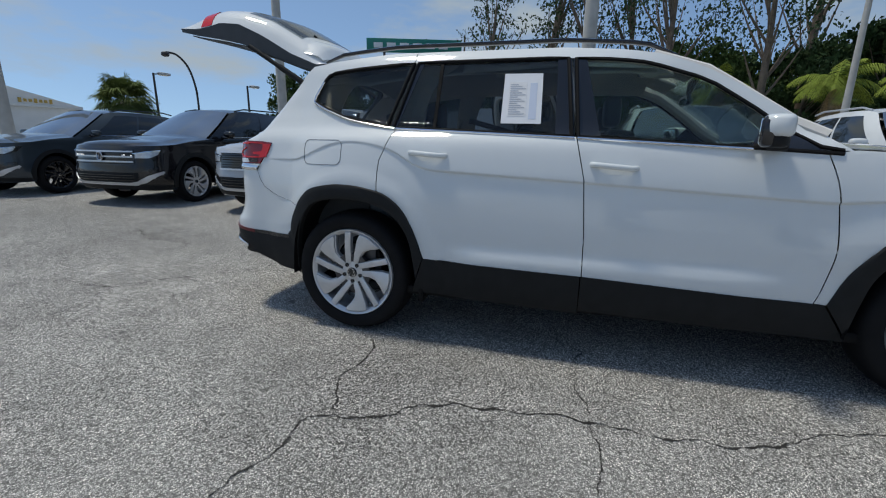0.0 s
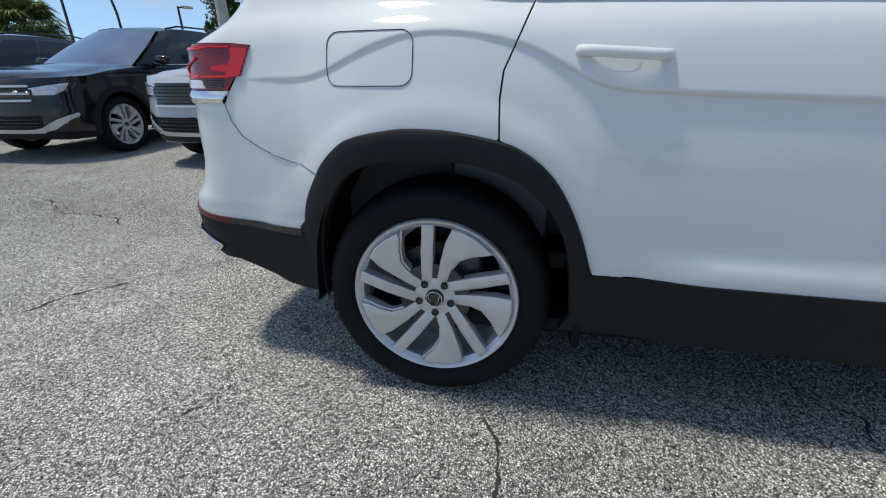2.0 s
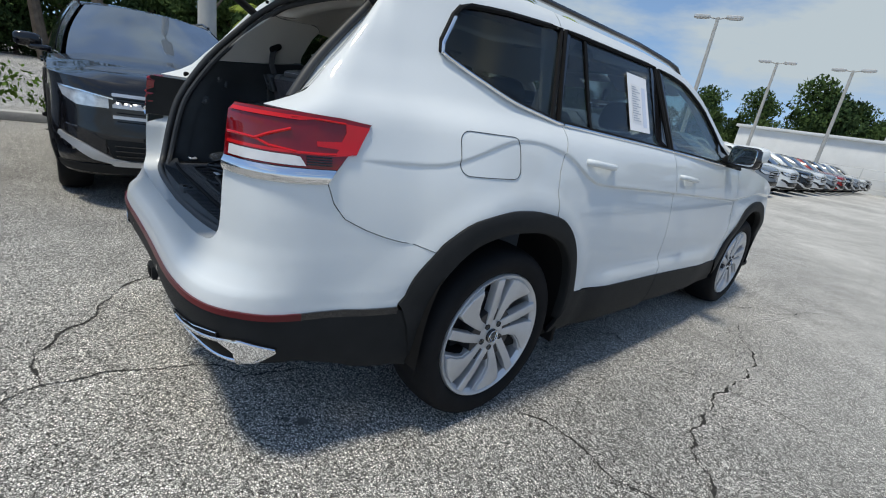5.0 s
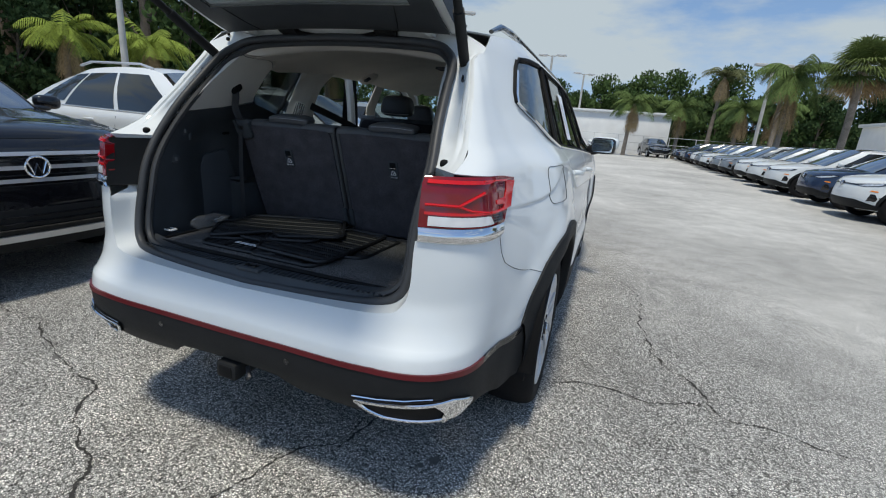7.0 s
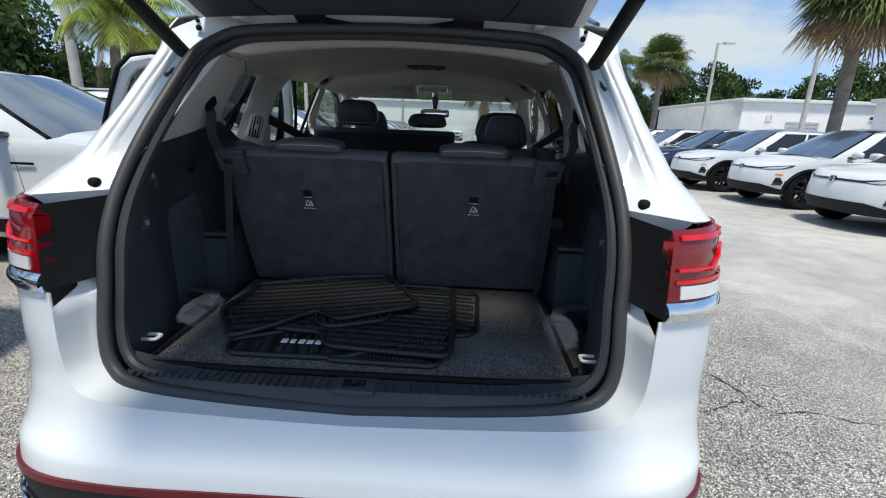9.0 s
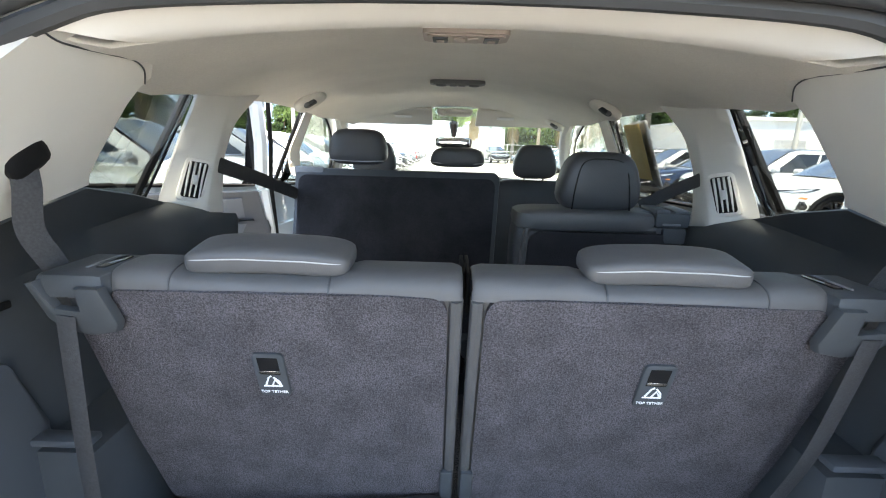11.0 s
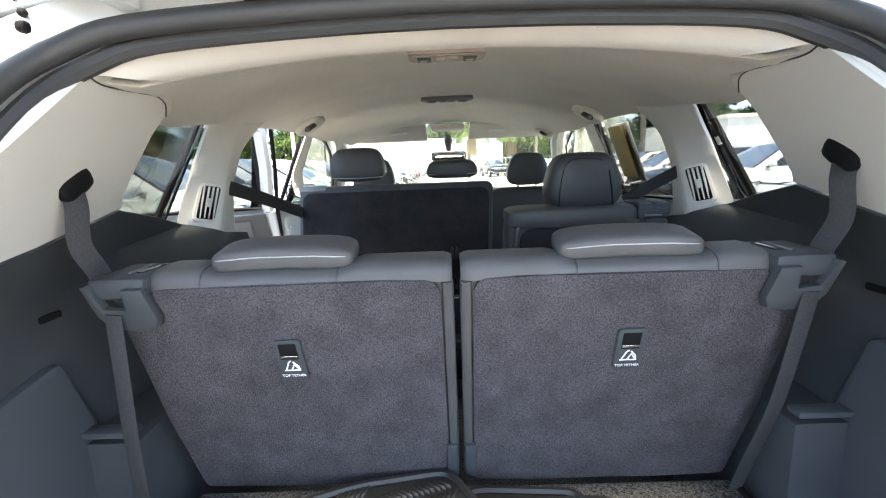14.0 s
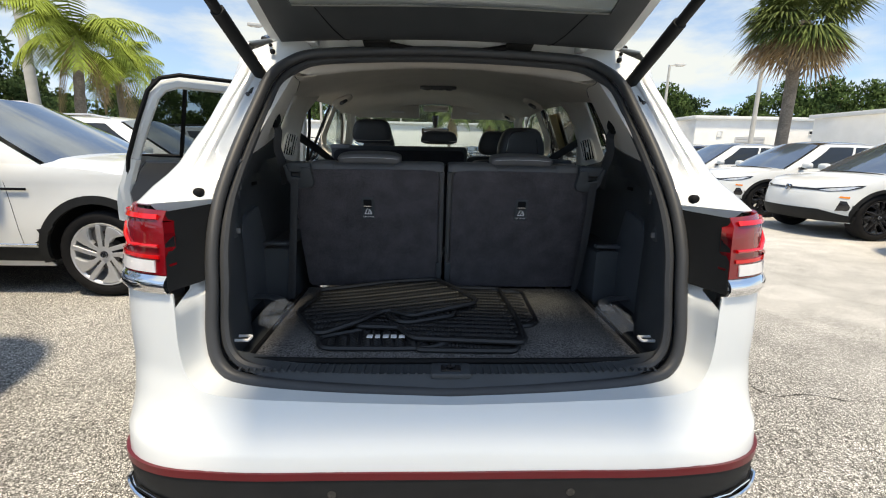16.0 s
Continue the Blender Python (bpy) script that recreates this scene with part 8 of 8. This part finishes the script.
def feather_palm(seed, height, label, frond=1.9, count=18, dead=4, mat=None, lean=0.3):
    rnd = random.Random(seed)
    root = thing("palm_tree", label, "palm", "palms round the car park")
    tr = bmesh.new()
    path = smooth_path([(0, 0, -0.1), (lean * 0.3, 0, height * 0.5), (lean, 0, height)], 8)
    add_tube(tr, path, [0.19 - 0.08 * i / (len(path) - 1) + 0.012 * (i % 2) for i in range(len(path))], 12)
    part("trunk", tr, PALMBARK, root)
    top = path[-1]
    live, brown = bmesh.new(), bmesh.new()
    for k in range(count + dead):
        bm = live if k < count else brown
        az = 2.4 * k + rnd.uniform(-0.2, 0.2)
        el = rnd.uniform(0.15, 1.25) if k < count else rnd.uniform(-1.2, -0.7)
        L = frond * rnd.uniform(0.85, 1.15)
        p, d = top.copy(), Vector((math.cos(az) * math.cos(el), math.sin(az) * math.cos(el), math.sin(el)))
        pts = [p.copy()]
        for i in range(12):
            p = p + d * (L / 12)
            d = (d + Vector((0, 0, -0.17 if k < count else -0.25))).normalized()
            pts.append(p.copy())
        add_tube(bm, pts, [0.022 * (1 - 0.85 * i / 12) for i in range(13)], 4)
        for i in range(1, 25):
            f = i / 25
            a, b = pts[min(12, int(f * 12))], pts[min(12, int(f * 12) + 1)]
            t = (b - a).normalized() if (b - a).length > 1e-6 else d
            o = a.lerp(b, f * 12 - int(f * 12))
            sidev = t.cross(Vector((0, 0, 1)))
            sidev = sidev.normalized() if sidev.length > 1e-3 else Vector((1, 0, 0))
            ll = frond * 0.30 * math.sin(math.pi * min(0.97, 0.12 + f * 0.86)) ** 0.7
            for s in (1, -1):
                tip = o + (sidev * s * 0.75 + t * 0.55 + Vector((0, 0, -0.55 - 0.3 * rnd.random()))) * ll
                w = t * 0.022 * frond * 0.6
                bm.faces.new([bm.verts.new(q) for q in (o - w, o.lerp(tip, 0.5) - w * 0.9 + Vector((0, 0, 0.03)), tip, o.lerp(tip, 0.5) + w * 0.9 + Vector((0, 0, 0.03)), o + w)])
    part("crown", live, mat or FROND, root)
    if dead:
        part("dead_fronds", brown, DEADF, root, "brown hanging dead fronds")
    return root


def fan_palm(seed, height, label, size=1.25, count=46, boots=True):
    rnd = random.Random(seed)
    root = thing("palm_tree", label, "palm", "palms round the car park")
    tr = bmesh.new()
    path = smooth_path([(0, 0, -0.1), (0.08, 0.05, height * 0.5), (0, 0, height)], 8)
    add_tube(tr, path, [0.20 + 0.03 * (i > 13) - 0.03 * math.sin(i / 5) for i in range(len(path))], 12)
    if boots:
        for k in range(40):
            z = height - 0.05 - 0.045 * k * height / 6
            a = 2.4 * k
            d = Vector((math.cos(a), math.sin(a), 0))
            add_tube(tr, [d * 0.15 + Vector((0, 0, z)), d * 0.34 + Vector((0, 0, z + 0.22))], [0.05, 0.02], 5)
    part("trunk", tr, PALMBARK, root)
    live, brown = bmesh.new(), bmesh.new()
    for k in range(count):
        az = 2.4 * k + rnd.uniform(-0.3, 0.3)
        el = -0.95 + 2.35 * rnd.random()
        bm = live if el > -0.55 else brown
        d = Vector((math.cos(az) * math.cos(el), math.sin(az) * math.cos(el), math.sin(el)))
        o = Vector((0, 0, height)) + d * 0.15
        hub = o + d * size * rnd.uniform(0.30, 0.62)
        add_tube(bm, [o, hub], [0.018, 0.010], 4)
        sv = d.cross(Vector((0, 0, 1)))
        sv = sv.normalized() if sv.length > 1e-3 else Vector((1, 0, 0))
        upv = sv.cross(d)
        for i in range(22):
            a = radians(-105 + 210 * i / 21)
            t = (d * math.cos(a) + sv * math.sin(a) + upv * 0.12 * math.cos(a)).normalized()
            L = size * rnd.uniform(0.55, 0.72)
            m1 = hub + t * L * 0.55
            tip = hub + t * L + Vector((0, 0, -0.26 - 0.22 * rnd.random()))
            w = t.cross(upv).normalized() * 0.034
            bm.faces.new([bm.verts.new(q) for q in (hub, m1 - w, tip, m1 + w)])
    part("crown", live, FAN, root)
    if len(brown.verts):
        part("dead_fronds", brown, DEADF, root, "straw-coloured dead fans")
    else:
        brown.free()
    return root


def at(root, x, y, rz=0.0, s=1.0):
    root.matrix_basis = pose(x, y, 0, 0, 0, rz) @ Matrix.Scale(s, 4)
    return root


kinds = [broad_tree(11, 11.0, 4.2, LEAF, "broad green roadside tree", 0.46, 40, 120, 0.15),
         broad_tree(12, 9.0, 3.8, LEAF2, "dark green dense tree", 0.44, 40, 130, 0.12),
         broad_tree(13, 7.0, 3.4, LEAF, "low bushy green tree", 0.40, 40, 130, 0.04)]
pines = [broad_tree(21, 16.0, 3.4, PINE, "tall sparse pine with bare trunk", 0.26, 30, 62, 0.46),
         broad_tree(22, 17.5, 3.0, PINE, "tall leaning pine with bare limbs", 0.26, 26, 62, 0.5)]
rnd = random.Random(5)
used = [False] * 3


def plant(lst, flags, k, x, y, s):
    z = rnd.uniform(0, 360)
    if not flags[k]:
        flags[k] = True
        at(lst[k], x, y, z, s)
    else:
        c = copy_thing(lst[k], pose(x, y, 0, 0, 0, z))
        c.scale = (s, s, s)


# woods on the far side of the first row, round to the end of the lane
for i in range(64):
    a = radians(14 + 112 * i / 63 + rnd.uniform(-1, 1))
    d = rnd.uniform(34, 44) + (22 if math.degrees(a) < 40 else 0)
    plant(kinds, used, i % 3, -math.sin(a) * d, math.cos(a) * d, rnd.uniform(0.8, 1.15) * (0.62 if math.degrees(a) > 83 else 0.74 if math.degrees(a) > 62 else 0.7 if math.degrees(a) < 46 else 1.0))
for i in range(60):
    plant(kinds, used, (i * 2) % 3, -12 + 1.65 * i + rnd.uniform(-1, 1), 66 + rnd.uniform(-4, 5) - 0.19 * i, rnd.uniform(0.72, 0.95))
usedp = [False] * 2
for i, (x, y) in enumerate(((-36, -6), (-35, 1.5), (-33, 7), (-38, -1), (-30, 12), (-34, 16), (-28, 20), (-39, 5))):
    plant(pines, usedp, i % 2, x, y, rnd.uniform(0.9, 1.1))

qp = feather_palm(31, 4.2, "feathery palm with brown hanging fronds", 2.3, 20, 5)
at(qp, -26, 14.0)
copy_thing(qp, pose(-23.5, 16.5, 0, 0, 0, 80))
copy_thing(qp, pose(-28, 9.5, 0, 0, 0, 200))
qp2 = feather_palm(32, 4.5, "bright green feathery palm", 2.4, 24, 2)
at(qp2, -11.2, 13.2)
copy_thing(qp2, pose(-13.5, 19.0, 0, 0, 0, 140))
qp3 = feather_palm(33, 7.3, "tall feathery palm with ragged brown fronds", 2.0, 14, 8, leaf_material("ragged_palm_fronds", (0.12, 0.13, 0.06), 0.35))
at(qp3, 8.9, 45.0)
copy_thing(qp3, pose(13.0, 42.0, 0, 0, 0, 120))
FROND2 = leaf_material("dark_palm_fronds", (0.10, 0.145, 0.045), 0.35)
qp4 = feather_palm(34, 4.6, "green feathery palm at the end of the lane", 2.5, 26, 6, FROND2)
at(qp4, 2.0, 43.0)
c = copy_thing(qp4, pose(10.2, 30.5, 0, 0, 0, 60))
c.scale = (0.9, 0.9, 1.2)
for x, y, z in ((10.5, 43, 10), (6.5, 46, 70), (13.5, 44, 210)):
    copy_thing(qp4, pose(x, y, 0, 0, 0, z))
fp = fan_palm(41, 5.3, "sabal palm with rough booted trunk", 1.55, 96)
at(fp, 11.3, 12.4)
fp2 = fan_palm(42, 5.7, "tall sabal palm with full crown", 1.6, 90, False)
at(fp2, 12.4, 28.2)
fp3 = fan_palm(43, 2.9, "short sabal palm behind the parked cars", 1.4, 80, False)
at(fp3, -15.8, -22.0)

# hedge behind the first row
rnd = random.Random(9)
bm = bmesh.new()
for k in range(150):
    leaves(bm, rnd, (-8.4 + rnd.uniform(-0.35, 0.35), -14 + 0.28 * k, 0.55 + rnd.uniform(-0.25, 0.25)), 0.36, 46, 0.10, 0.95)
hedge = tagged(part("hedge", bm, HEDGE), "clipped bright green hedge along the kerb", "hedge", kind="stuff")
CONC = material("concrete", (0.42, 0.41, 0.385), 0.9, var=0.15, scale=3, grain=0.15, grain_scale=90, bump=0.2)
kerb = tagged(part("kerb", box((-7.55, 7, 0.07), (0.18, 44, 0.15), 0.03), CONC), "low concrete kerb", "kerb", kind="structure")

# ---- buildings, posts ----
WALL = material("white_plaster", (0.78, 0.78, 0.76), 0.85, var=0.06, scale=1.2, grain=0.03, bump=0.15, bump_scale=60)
ROOFM = material("pale_roof_edge", (0.70, 0.71, 0.70), 0.6, var=0.06, scale=2)
SHUTTER = material("grey_shutter", (0.45, 0.46, 0.47), 0.5, var=0.08, scale=2)
POSTM = material("concrete_post", (0.46, 0.45, 0.42), 0.85, var=0.12, scale=4)
POSTD = material("dark_post", (0.03, 0.03, 0.032), 0.5, var=0.1)
LAMPM = material("lamp_head_grey", (0.55, 0.55, 0.54), 0.5, var=0.08)
GOLD = material("gold_letters", (0.55, 0.36, 0.08), 0.5, var=0.1)
GREENSIGN = material("green_sign", (0.02, 0.22, 0.17), 0.5, var=0.1)


def building(x0, x1, y0, y1, h, label, openings=()):
    root = thing("building", label, "building")
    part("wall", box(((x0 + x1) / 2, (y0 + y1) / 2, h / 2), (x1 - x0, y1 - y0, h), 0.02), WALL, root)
    part("roof", box(((x0 + x1) / 2, (y0 + y1) / 2, h + 0.13), (x1 - x0 + 0.5, y1 - y0 + 0.5, 0.26), 0.03), ROOFM, root)
    for x, z, w, hh, mt, nm in openings:
        o = part(nm, box((x, y0 - 0.01, z), (w, 0.08, hh), 0.01), mt, root)
        part("frame", tube([(x - w / 2, y0 - 0.05, z - hh / 2), (x + w / 2, y0 - 0.05, z - hh / 2), (x + w / 2, y0 - 0.05, z + hh / 2), (x - w / 2, y0 - 0.05, z + hh / 2)], 0.04, 4, True), ROOFM, o)
        if nm == "roller_door" or nm == "vent":
            n = int(hh / 0.22)
            for k in range(n):
                part("slat", box((x, y0 - 0.06, z - hh / 2 + hh * (k + 0.5) / n), (w * 0.96, 0.03, hh / n * 0.8), 0.01), mt, o)
    return root


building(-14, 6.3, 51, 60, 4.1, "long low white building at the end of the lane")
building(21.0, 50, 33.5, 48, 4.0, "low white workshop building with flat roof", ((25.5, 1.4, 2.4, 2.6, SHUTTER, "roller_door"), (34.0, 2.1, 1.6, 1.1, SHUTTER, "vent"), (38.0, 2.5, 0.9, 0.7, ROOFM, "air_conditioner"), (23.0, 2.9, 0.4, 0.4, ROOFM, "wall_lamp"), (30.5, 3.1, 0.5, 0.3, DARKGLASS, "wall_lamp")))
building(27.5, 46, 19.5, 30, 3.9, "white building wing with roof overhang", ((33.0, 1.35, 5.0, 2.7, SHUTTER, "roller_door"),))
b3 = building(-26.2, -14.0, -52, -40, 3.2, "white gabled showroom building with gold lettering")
bm = bmesh.new()
ga = [bm.verts.new(p) for p in ((-26.3, -39.8, 3.44), (-14.0, -39.8, 3.44), (-20.6, -39.8, 4.75))]
gb = [bm.verts.new((v.co.x, -52.2, v.co.z)) for v in ga]
bm.faces.new(ga)
bm.faces.new(gb)
for i in range(3):
    bm.faces.new((ga[i], ga[(i + 1) % 3], gb[(i + 1) % 3], gb[i]))
bmesh.ops.recalc_face_normals(bm, faces=bm.faces)
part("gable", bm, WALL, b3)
for k in range(7):
    part("letter_bar", box((-24.0 + 0.36 * k, -39.77, 3.68), (0.22, 0.06, 0.22 if k % 3 else 0.34), 0.02), GOLD, b3)


def street_lamp(x, y, h, label, heads=1, mat=None, tilt=0.0, yaw=0.0, r=0.14):
    root = thing("street_lamp", label, "street lamp", "lamp posts of the car park")
    part("pole", tube([(0, 0, 0), (0, 0, h * 0.5), (0, 0, h)], [r, r * 0.8, r * 0.62], 10), mat or POSTM, root)
    for k in range(heads):
        s = 1 if k == 0 else -1
        part("arm", tube([(0, 0, h - 0.08), (s * 0.45, 0, h)], 0.04, 6), mat or POSTM, root)
        hd = part("lamp_head", superq((s * 0.80, 0, h + 0.02), (0.42, 0.22, 0.09), 0.4, 0.5, 8, 16), LAMPM, root)
        part("lens", superq((s * 0.80, 0, h - 0.06), (0.30, 0.16, 0.03), 0.4, 0.5, 6, 12), CLEAR_LENS, hd)
    root.matrix_basis = pose(x, y, 0, tilt, 0, yaw)
    return root


street_lamp(18.0, 23.0, 7.8, "tall concrete lamp post with flat grey head", 1, yaw=170)
street_lamp(18.6, 34.0, 8.0, "tall concrete lamp post with flat grey head", 1, yaw=0)
street_lamp(10.4, 36.0, 7.0, "white lamp post with flat head", 2, yaw=10)
street_lamp(-5.2, 40.5, 8.0, "pale lamp post with two heads", 2, yaw=0)
street_lamp(-3.2, 52.0, 8.0, "pale lamp post with two heads", 2, yaw=30)
street_lamp(-9.6, 27.2, 8.3, "pale lamp post with two heads", 2, yaw=20)
street_lamp(-9.7, 40.2, 8.3, "pale lamp post with flat head", 2, yaw=20)
street_lamp(-13.8, 14.8, 9.0, "thick concrete lamp post", 1, yaw=0, r=0.2)
street_lamp(-16.5, 10.4, 6.6, "concrete lamp post with flat head", 1, yaw=0)
street_lamp(-9.2, 1.4, 9.0, "thick concrete post behind the hedge", 1, yaw=0, r=0.2)
street_lamp(-7.0, -16.4, 8.2, "thick concrete lamp post with flat grey head", 1, yaw=200, r=0.2)
street_lamp(-12.6, -10.0, 11.0, "thick dark concrete post", 1, yaw=0, r=0.2)
street_lamp(-20.5, -25.0, 5.05, "dark lamp post with flat head", 1, POSTD, yaw=180, r=0.10)
street_lamp(-26, -22.4, 4.8, "dark lamp post with flat head", 1, POSTD, yaw=180, r=0.10)
arm = thing("street_lamp", "black lamp post with long curved arm", "street lamp", "lamp posts of the car park")
part("pole", tube(smooth_path([(0, 0, 0), (0, 0, 3.6), (0.1, 0, 5.0), (0.6, 0, 6.3), (1.5, 0, 7.0), (2.4, 0, 7.05)], 6), 0.075, 8), POSTD, arm)
part("lamp_head", superq((2.5, 0, 6.9), (0.26, 0.26, 0.17), 0.7, 0.9, 8, 14), POSTD, arm)
arm.matrix_basis = pose(-23.9, -25.0, 0, 0, 0, 0)
arm.scale = (0.92, 0.92, 0.92)
bb = thing("billboard", "green road sign board on posts behind the trees", "sign")
part("board", box((0, 0, 10.2), (0.2, 9.5, 1.3), 0.03), GREENSIGN, bb)
for yy in (-3, 3):
    part("post", tube([(0.2, yy, 0), (0.2, yy, 9.6)], 0.12, 8), POSTD, bb)
for k in range(6):
    part("letter_bar", box((0.115, -3.6 + 1.3 * k, 10.2), (0.02, 0.9, 0.5), 0.01), WHITEMARK, bb)
bb.matrix_basis = pose(-42, -15, 0, 0, 0, 20)
for x, y in ((-58, -19), (-57, -13.5)):
    up = thing("utility_pole", "weathered wooden utility pole with cross arm", "utility pole", "utility poles")
    part("pole", tube([(0, 0, 0), (0, 0, 14.2)], [0.17, 0.11], 8), BARK, up)
    part("cross_arm", box((0, 0, 12.9), (0.12, 2.4, 0.14), 0.02), BARK, up)
    up.matrix_basis = pose(x, y, 0, 0, 0, 10)
# wire fence at the end of the lane
fence = thing("fence", "thin wire fence with metal posts at the lane's end", "fence")
for k in range(17):
    part("post", tube([(-14 + 2.2 * k, 44.4, 0), (-14 + 2.2 * k, 44.4, 1.9)], 0.035, 6), LAMPM, fence)
for z in (1.86, 1.2, 0.5):
    part("rail", tube([(-14, 44.4, z), (21.2, 44.4, z)], 0.02, 5), LAMPM, fence)
